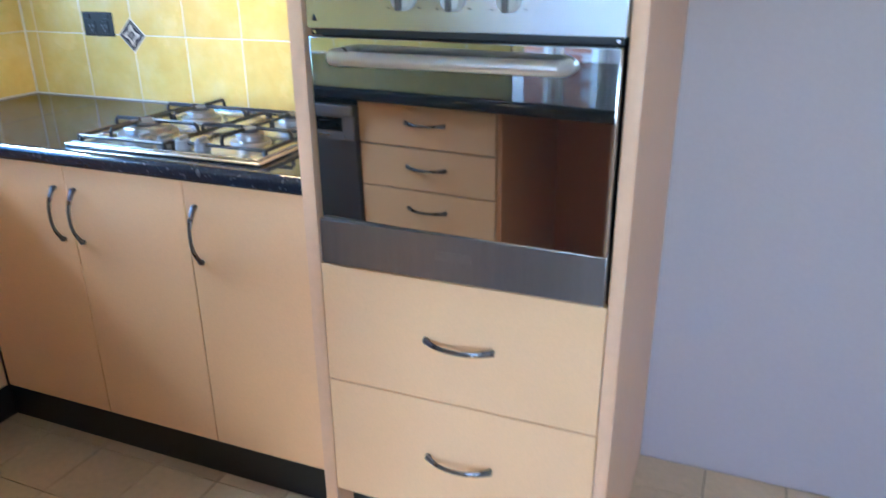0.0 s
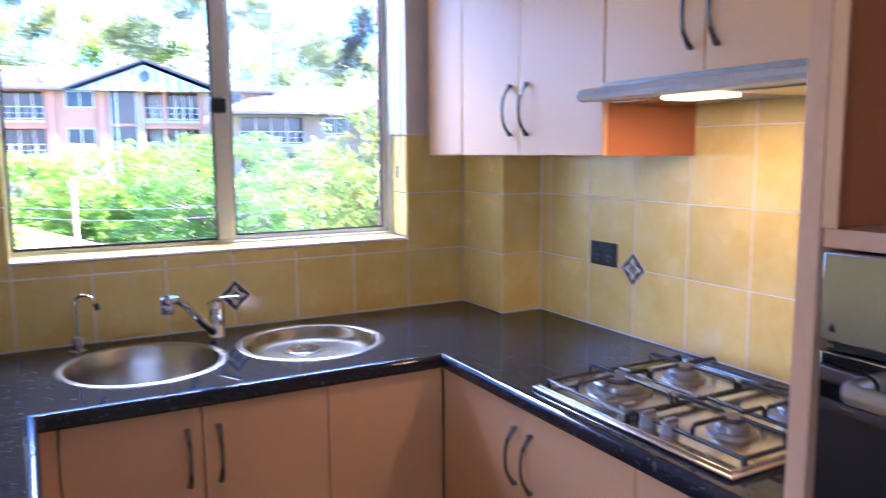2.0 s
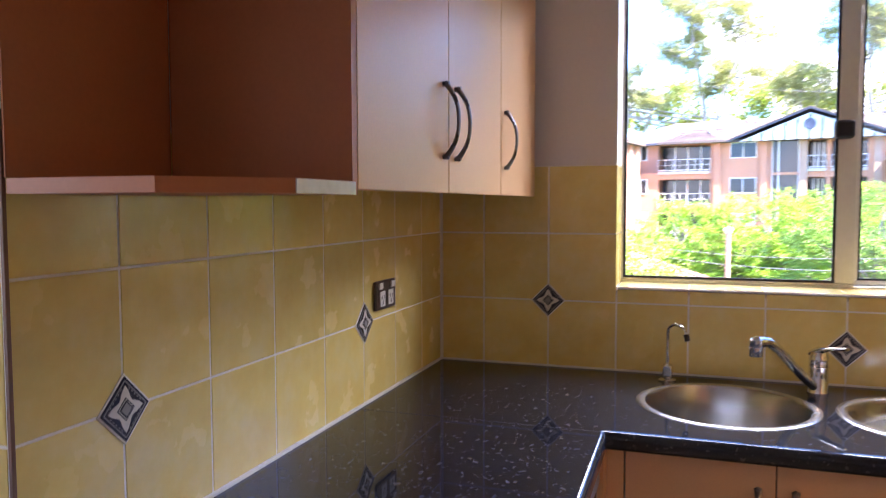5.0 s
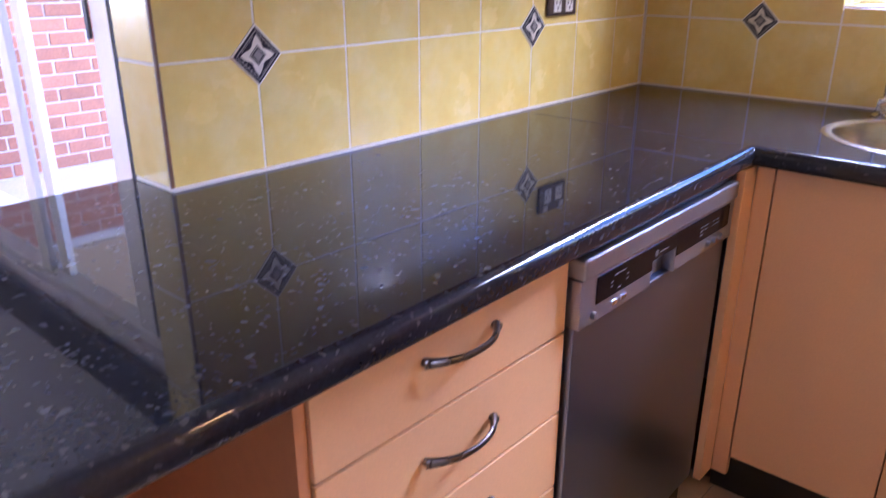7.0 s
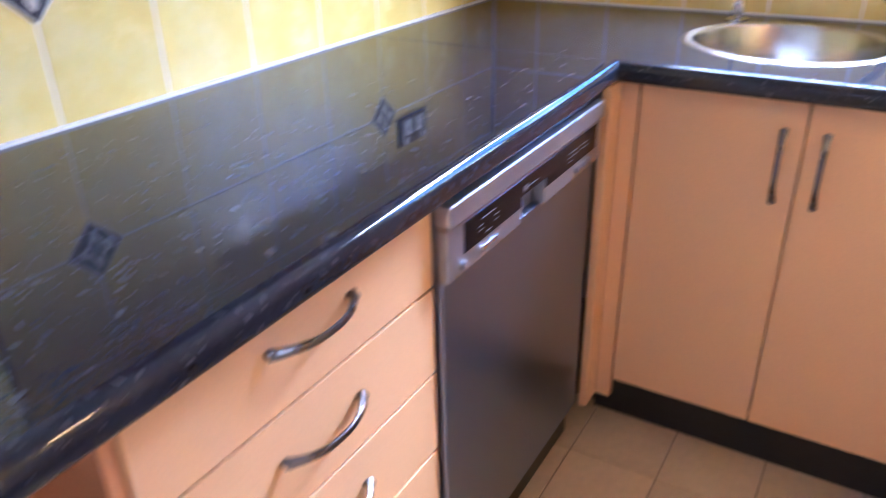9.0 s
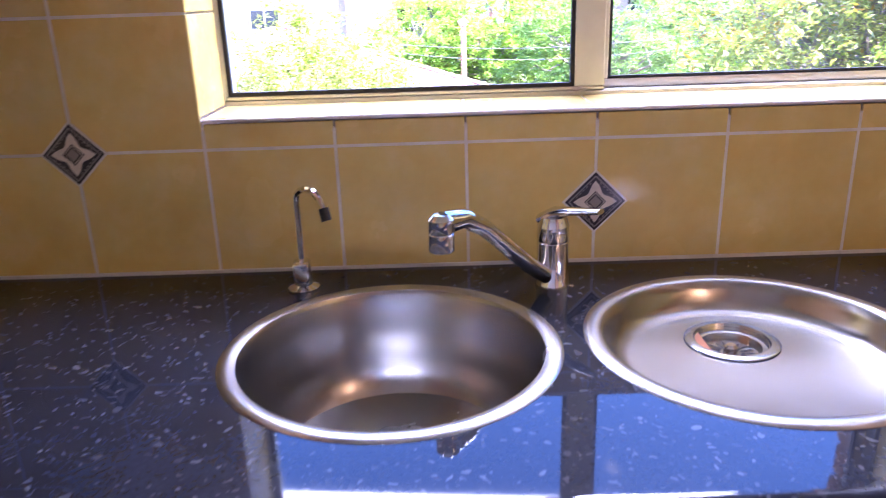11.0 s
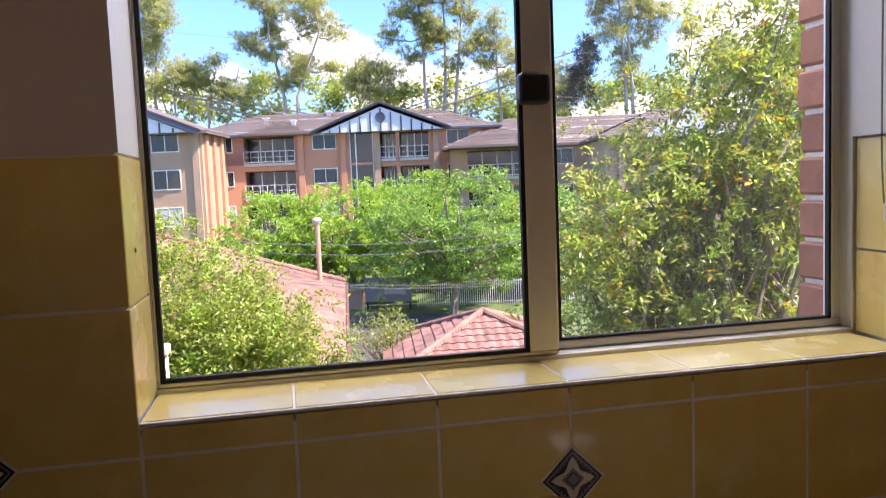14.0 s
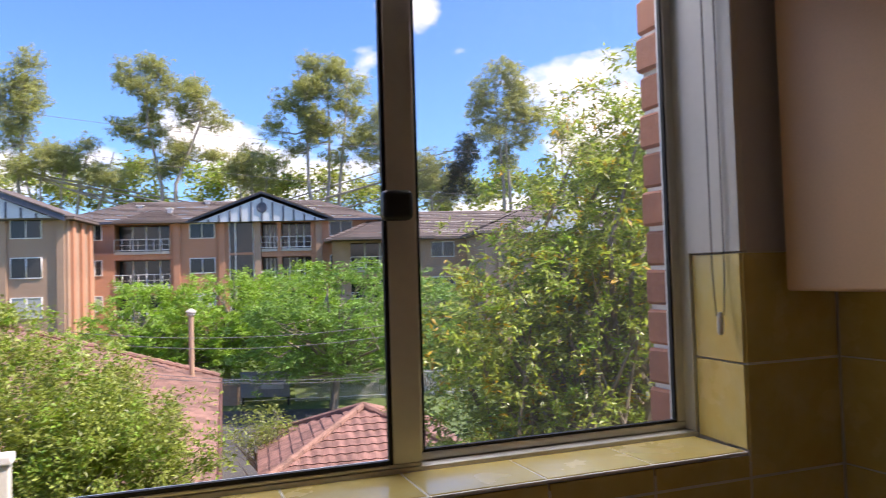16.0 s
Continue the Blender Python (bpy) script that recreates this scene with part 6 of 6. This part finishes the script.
P2, P3 = site(-9.4, 31.0), site(-4.75, 15.3)
ed = (P2 - P3).normalized()
pl = Vector((-ed.y, ed.x))
EZ, SL, RUN = -2.5, math.tan(radians(17.2)), 9.0
LEN = (P2 - P3).length + 6
S0 = P3 - ed * 6


def roof_at(along, up):
    g = S0 + ed * along + pl * up
    return Vector((g.x, g.y, EZ + up * SL))


bm = bmesh.new()
nrm = Vector((-pl.x * SL, -pl.y * SL, 1)).normalized()
rows_, cols_ = 27, int(LEN / 0.33)
rr = random.Random(2)
for i in range(rows_):
    for j in range(cols_):
        a0, a1 = LEN * j / cols_ + 0.006, LEN * (j + 1) / cols_ - 0.006
        u0, u1 = RUN * i / rows_, RUN * (i + 1) / rows_ + 0.03
        q_ = [roof_at(a0, u0) + nrm * (0.055 + rr.uniform(-0.006, 0.006)), roof_at(a1, u0) + nrm * 0.05, roof_at(a1, u1) + nrm * 0.012, roof_at(a0, u1) + nrm * 0.016]
        vs = [bm.verts.new(v) for v in q_]
        lo = [bm.verts.new(v - nrm * 0.03) for v in q_[:2]]
        bm.faces.new(vs)
        bm.faces.new((lo[0], lo[1], vs[1], vs[0]))
tl = part("roof_tiles", bm, PINKROOF, house, "weathered pink roof tiles", False)
tl["kind"] = "stuff"


def slab(points, t):
    bm = bmesh.new()
    top = [bm.verts.new(v) for v in points]
    bot = [bm.verts.new(Vector(v) - Vector((0, 0, t))) for v in points]
    bm.faces.new(top)
    bm.faces.new(list(reversed(bot)))
    for i in range(len(top)):
        j = (i + 1) % len(top)
        bm.faces.new((top[i], bot[i], bot[j], top[j]))
    return bm


part("roof", slab([roof_at(0, 0), roof_at(LEN, 0), roof_at(LEN, RUN), roof_at(0, RUN)], 0.12), TERRA, house)
part("far_roof", slab([roof_at(0, RUN), roof_at(LEN, RUN), roof_at(LEN, RUN) + Vector((pl.x * 9, pl.y * 9, -9 * SL)), roof_at(0, RUN) + Vector((pl.x * 9, pl.y * 9, -9 * SL))], 0.12), TERRA, house)
bm = bmesh.new()
add_tube(bm, [roof_at(LEN * k / 30, -0.06) - Vector((0, 0, 0.04)) for k in range(31)], 0.07, 8)
part("gutter", bm, mat("brown_gutter", (0.14, 0.06, 0.045), 0.5), house)
for k in range(26):
    bm = add_tube(bmesh.new(), [roof_at(LEN - 0.05, RUN * k / 26) + nrm * 0.07, roof_at(LEN - 0.05, RUN * (k + 1.05) / 26) + nrm * 0.10], 0.11, 8)
    part("verge_tile", bm, PINKROOF, house)
w0 = S0 + pl * 0.6
bm = bmesh.new()
cs = [w0, w0 + ed * (LEN - 0.4), w0 + ed * (LEN - 0.4) + pl * 16.5, w0 + pl * 16.5]
vb = [bm.verts.new((g.x, g.y, ground_z(g) - 0.3)) for g in cs]
vt = [bm.verts.new((g.x, g.y, EZ + 0.05)) for g in cs]
for i in range(4):
    j = (i + 1) % 4
    bm.faces.new((vb[i], vb[j], vt[j], vt[i]))
part("wall", bm, TANBRICK, house)
vp = thing("vent_pipe", "tall tan vent pipe with cap on the pink roof", "vent pipe")
vb0 = roof_at(LEN - 1.6, 1.0)
part("pipe", add_rod(bmesh.new(), vb0 - Vector((0, 0, 0.1)), vb0 + Vector((0, 0, 2.35)), 0.10, seg=12), mat("tan_pipe", (0.42, 0.27, 0.17), 0.6), vp)
part("cap", add_lathe(bmesh.new(), [(0.10, 0), (0.15, 0.03), (0.15, 0.10), (0.20, 0.12), (0.20, 0.18), (0.05, 0.28)], vb0 + Vector((0, 0, 2.35)), 14), CONCRETE, vp)

gar = thing("garage", "small garage with a terracotta tiled hip roof", "garage")
gc = site(-2.45, 21.9)
GT = Matrix.Translation((gc.x, gc.y, 0)) @ Matrix.Rotation(radians(-20.8 + 14), 4, "Z")
HW, GE, GR = 3.0, -3.55, 1.22
base = part("wall", boxes(((-2.6, -2.6, -6.3), (2.6, 2.6, GE))), TANBRICK, gar)
base.matrix_basis = GT
sof = part("roof", boxes(((-HW, -HW, GE - 0.12), (HW, HW, GE))), mat("garage_fascia", (0.25, 0.12, 0.09), 0.6), gar)
sof.matrix_basis = GT
slope = math.atan2(GR, HW)
bm = bmesh.new()
prof = []
for k in range(7):
    a = k / 6
    prof.append((-0.148 + 0.296 * a, 0.030 * math.sin(a * math.pi) ** 2))
top = [bm.verts.new((x, 0.0, z + 0.035)) for x, z in prof]
bot = [bm.verts.new((x, 0.0, z)) for x, z in prof]
hi = [bm.verts.new((x, 0.36, z + 0.004)) for x, z in prof]
for k in range(6):
    bm.faces.new((top[k], top[k + 1], hi[k + 1], hi[k]))
    bm.faces.new((bot[k], bot[k + 1], top[k + 1], top[k]))
me_rt = finish(bm, "roof_tile", TERRA, True)
CO = 0.33
for s in range(4):
    face = GT @ Matrix.Rotation(radians(90 * s), 4, "Z")
    under = part("roof_face", (lambda b: (b.faces.new([b.verts.new(v) for v in ((-HW, -HW, GE + 0.001), (HW, -HW, GE + 0.001), (0, 0, GE + GR))]), b)[1])(bmesh.new()), TERRA, gar)
    under.matrix_basis = face
    n = int(HW / math.cos(slope) / CO)
    for i in range(n):
        d = i * CO * math.cos(slope)
        half = HW - d - 0.10
        m = int(half * 2 / 0.30)
        for j in range(m):
            x = (j - (m - 1) / 2) * 0.30
            if s in (0, 3):
                share("roof_tile", me_rt, gar, face @ pose(x, -HW + d, GE + d * math.tan(slope) + 0.012, math.degrees(slope)))
    for k in range(11):
        a, b = k / 11, (k + 1.08) / 11
        q0 = Vector((-HW * (1 - a), -HW * (1 - a), GE + GR * a + 0.05))
        q1 = Vector((-HW * (1 - b), -HW * (1 - b), GE + GR * b + 0.07))
        hp_ = part("hip_tile", add_tube(bmesh.new(), [q0, q1], [0.12, 0.10], 8), PINKROOF, gar)
        hp_.matrix_basis = face

fence = thing("fence", "pale steel picket fence round the lawn", "fence")
me_pk = finish(boxes(((-0.012, -0.012, 0), (0.012, 0.012, 1.35))), "picket", TRIM, False)
for k in range(110):
    g = site(-11.5 + k * 0.115, 38.5 + 0.01 * k)
    if -10.4 < -11.5 + k * 0.115 < -7.9:
        continue
    share("picket", me_pk, fence, pose(g.x, g.y, ground_z(g)))
for z in (0.15, 1.25):
    a, b = site(-11.5, 38.5), site(1.2, 39.6)
    part("rail", add_rod(bmesh.new(), (a.x, a.y, ground_z(a) + z), (b.x, b.y, ground_z(b) + z), 0.02, seg=6), TRIM, fence)
sg = thing("sign_board", "dark sign board with pale panels by the fence", "sign")
g = site(-9.2, 38.0)
SG = Matrix.Translation((g.x, g.y, ground_z(g))) @ Matrix.Rotation(-A0, 4, "Z")
for nm, sp_, mm in (("board", [((-1.25, -0.03, 0.45), (1.25, 0.03, 1.75))], mat("grey_sign_board", (0.22, 0.22, 0.21), 0.6)), ("pale_panel", [((-0.2, -0.04, 0.85), (0.95, -0.031, 1.2)), ((-1.1, -0.04, 1.2), (-0.5, -0.031, 1.5)), ((0.1, -0.04, 1.3), (1.1, -0.031, 1.6))], CURTAIN), ("post", [((-1.2, 0.031, -0.1), (-1.1, 0.1, 1.7)), ((1.1, 0.031, -0.1), (1.2, 0.1, 1.7))], BLACK)):
    ob = part(nm, boxes(*sp_), mm, sg)
    ob.matrix_basis = SG
bb = thing("brick_pier", "low brown brick pier at the garden entry", "wall")
g = site(-12.0, 38.6)
ob = part("pier", boxes(((-1.3, -0.3, -0.2), (1.3, 0.3, 0.9)), ((-1.35, -0.35, 0.901), (1.35, 0.35, 1.0))), TANBRICK, bb)
ob.matrix_basis = Matrix.Translation((g.x, g.y, ground_z(g))) @ Matrix.Rotation(-A0, 4, "Z")

for i, (x0, y0, x1, y1) in enumerate(((200, 577, 700, 571), (240, 597, 700, 590), (330, 654, 800, 650), (330, 660, 800, 654), (-100, 150, 720, 262), (-100, 205, 720, 335))):
    d = 26.0 if i < 4 else 30.0
    k = d / 1318
    pts = []
    for s in range(-2, 15):
        t = s / 12
        g = site((x0 + (x1 - x0) * t - 784) * k, d)
        pts.append((g.x, g.y, 1.475 + (487 - y0 - (y1 - y0) * t) * k - 0.25 * (1 - (2 * t - 1) ** 2)))
    solid("overhead_wire", add_tube(bmesh.new(), pts, 0.011 if i < 4 else 0.008, 5), mat("wire", (0.20, 0.20, 0.20), 0.6), "thin grey overhead wire across the garden", "wire", group="overhead wires")
post = thing("balcony_post", "cream painted balcony post with cap outside the window", "post")
g = site(-2.98, 5.0)
part("post", boxes(((g.x - 0.06, g.y - 0.06, -6.9), (g.x + 0.06, g.y + 0.06, 0.30)), bevel=0.01), CREAM, post)
part("cap", boxes(((g.x - 0.08, g.y - 0.08, 0.301), (g.x + 0.08, g.y + 0.08, 0.37)), bevel=0.015), TRIM, post)


# ---- tiles, bricks (many pieces) ----
TP = 0.2


def tile_mesh(w, h):
    """A tile in the x-z plane, its face towards -y, 5.5 mm thick."""
    return finish(add_box(bmesh.new(), (0.0017, -0.0055, 0.0017), (w - 0.0017, 0.0, h - 0.0017), 0.0012, 1), "tile", YELLOW, False)


TILE_CACHE = {}


def put_tile(parent, m, w, h):
    key = (round(w, 3), round(h, 3))
    if key not in TILE_CACHE:
        TILE_CACHE[key] = tile_mesh(w, h)
    return share("tile", TILE_CACHE[key], parent, m)


def tile_run(parent, m, cols, rows):
    for a, b in zip(cols, cols[1:]):
        for c, d in zip(rows, rows[1:]):
            put_tile(parent, m @ pose(a, 0, c), b - a, d - c)


ROWS = [0.903, 1.1, 1.3, 1.5]
bed = part("grout_bed", boxes(((0.0, 0.0008, 0.88), (1.966, 0.004, WZ0 - 0.002)), ((0.0, 0.0008, WZ0 - 0.002), (WX0 - 0.001, 0.004, 1.5)), ((WX1 + 0.001, 0.0008, WZ0 - 0.002), (1.966, 0.004, 1.5))), GROUT, wall_window)
bed.location = (0, -0.0055, 0)
FWD = pose(0, 0.0003, 0)
tile_run(wall_window, FWD, [0.006, 0.142, 0.342, 0.542], ROWS)
tile_run(wall_window, FWD, [0.542, 0.742, 0.942, 1.142, 1.342, 1.542, 1.745], [0.903, 1.1, 1.1405])
tile_run(wall_window, FWD, [1.745, 1.966], ROWS)
# window ledge and jambs
part("ledge_grout", boxes(((WX0 + 0.006, -0.004, 1.1412), (WX1 - 0.006, FY - 0.011, 1.1456))), GROUT, wall_window)
for a, b in zip([0.541, 0.742, 0.942, 1.142, 1.342, 1.542], [0.742, 0.942, 1.142, 1.342, 1.542, 1.741]):
    put_tile(wall_window, pose(a, 0.0, 1.1415 - 0.0, -90) @ pose(0, 0, 0), b - a, FY - 0.002)
for z0, z1 in ((1.147, 1.3), (1.3, 1.5)):
    put_tile(wall_window, pose(WX0 - 0.0005, -0.004, z0, 0, 0, 90), FY + 0.002, z1 - z0)
    put_tile(wall_window, pose(WX1 + 0.0125, FY - 0.002, z0, 0, 0, -94.6), FY + 0.002, z1 - z0)
part("screw_plug", add_lathe(bmesh.new(), [(0.004, 0), (0.003, 0.001), (0, 0.001)], (0.5412, 0.055, 1.372), 10, (1, 0, 0)), mat("rusty_plug", (0.10, 0.05, 0.03), 0.7), wall_window)
# short wall
L0 = 0.172
lcols = [0.006] + [L0 + TP * i for i in range(7)] + [1.552]
tile_run(wall_left, pose(-0.0055, 0.0, 0, 0, 0, 90) @ pose(-1.552, 0, 0), [1.552 - v for v in reversed(lcols)], ROWS)
tile_run(wall_left, pose(-0.125, -1.5480, 0), [0.0, 0.119], ROWS)
part("corner_bead", boxes(((-0.0052, -1.5545, 0.903), (0.0005, -1.5486, 1.5)), bevel=0.001), mat("brown_corner_bead", (0.20, 0.11, 0.07), 0.5), wall_left)
# pillar and hob wall
tile_run(pillar, pose(1.9715, 0, 0, 0, 0, -90), [0.006, 0.262], ROWS)
tile_run(pillar, pose(1.966, -0.2602, 0), [0.0, XR - 1.966 - 0.006], ROWS)
part("grout_bed", boxes(((XR - 0.0078, -1.70, 0.88), (XR - 0.001, -0.262, 1.605))), GROUT, wall_right)
tile_run(wall_right, pose(XR - 0.0035, 0, 0, 0, 0, -90), [0.272, 0.322, 0.522, 0.722, 0.922, 1.122, 1.322, 1.522, 1.698], ROWS + [1.6])


def inset(parent, m):
    """A small navy and cream diamond tile with a star, set on its corner."""
    d = part("diamond_tile", add_prism(bmesh.new(), [(0.0515, 0), (0, 0.0515), (-0.0515, 0), (0, -0.0515)], "y", -0.0018, 0.0), GROUT, parent, "navy and cream diamond inset tile")
    r = 0.047
    part("navy_field", add_prism(bmesh.new(), [(r, 0), (0, r), (-r, 0), (0, -r)], "y", -0.0030, -0.0019), NAVY, d)
    bm = bmesh.new()
    for k in range(4):
        a0, a1 = math.pi / 2 * k, math.pi / 2 * (k + 1)
        c0, c1 = Vector((math.cos(a0), math.sin(a0))) * 0.041, Vector((math.cos(a1), math.sin(a1))) * 0.041
        n = (c0 + c1).normalized() * 0.0010
        add_prism(bm, [c0 + n, c1 + n, c1 - n, c0 - n], "y", -0.0035, -0.0031)
        # curled leaves along each side
        for s in (0.22, 0.36, 0.5, 0.64, 0.78):
            p = c0.lerp(c1, s) * 0.90
            u = (c1 - c0).normalized() * 0.0026
            w = p.normalized() * 0.0013
            add_prism(bm, [p - u, p + w, p + u, p - w], "y", -0.0035, -0.0031)
    part("border_lines", bm, mat_grey, d)
    star = []
    for k in range(4):
        a0 = math.pi / 2 * k
        for s in range(8):
            t = s / 8
            ang = a0 + t * math.pi / 2
            rad = 0.034 * (1 - 0.50 * math.sin(t * math.pi))
            star.append((rad * math.cos(ang), rad * math.sin(ang)))
    part("star", add_prism(bmesh.new(), star, "y", -0.0038, -0.0031), CREAM, d)
    for rr, y, mm in ((0.0172, -0.0042, NAVY), (0.0148, -0.0046, CREAM), (0.0136, -0.0050, NAVY), (0.0100, -0.0054, mat_grey)):
        part("centre_square", add_prism(bmesh.new(), [(rr, 0), (0, rr), (-rr, 0), (0, -rr)], "y", y, y + 0.0004), mm, d)
    d.matrix_basis = m


mat_grey = mat("grey_glaze", (0.22, 0.21, 0.20), 0.3)
inset(wall_window, pose(0.342, -0.0054, 1.1))
inset(wall_window, pose(1.142, -0.0054, 1.0))
for y in (-(L0 + 0.4), -(L0 + 1.2)):
    inset(wall_left, pose(0.0002, y, 1.1, 0, 0, 90))
for y in (-0.722, -1.522):
    inset(wall_right, pose(XR - 0.0092, y, 1.1, 0, 0, -90))

# floor tiles
FP = 0.2035
me_floor = finish(add_box(bmesh.new(), (0.0015, 0.0015, -0.006), (FP - 0.0015, FP - 0.0015, 0.0), 0.0012, 1), "floor_tile", FLOORTILE, False)
for i in range(-3, 8):
    for j in range(3, 18):
        x, y = 0.570 + i * FP, -0.884 - (j - 2) * FP + FP * 2
        if x < XR - 0.02 and y + FP < -0.30 and x > -0.129:
            cut = min(1.0, (XR - 0.003 - x) / FP)
            share("floor_tile", me_floor, floor, pose(x, y, 0.0) @ Matrix.Diagonal((cut, 1, 1, 1)))

# court bricks
me_cb = finish(add_box(bmesh.new(), (-0.008, -0.112, -0.037), (0.0, 0.112, 0.037), 0.004, 1), "brick", BRICK, False)
rng = random.Random(9)
for i in range(28):
    for k in range(17):
        z, y = 0.03 + i * 0.0855, 1.45 - k * 0.236 - (0.118 if i % 2 else 0)
        if z < 1.65 and y > YD + 0.22:
            share("brick", me_cb, court, pose(CX, y + rng.uniform(-0.002, 0.002), z, rng.uniform(-0.4, 0.4)))
bm = bmesh.new()
for i in range(35):
    for k in range(36):
        z, y = 0.03 + i * 0.0855, 1.45 - k * 0.236 - (0.118 if i % 2 else 0)
        if z >= 1.65 and z < 2.33 and y > YD + 0.22:
            add_box(bm, (CX - 0.008, y - 0.112, z - 0.037), (CX, y + 0.112, z + 0.037))
rest = part("brickwork", bm, BRICK, court, "", False)
rest["kind"] = "stuff"
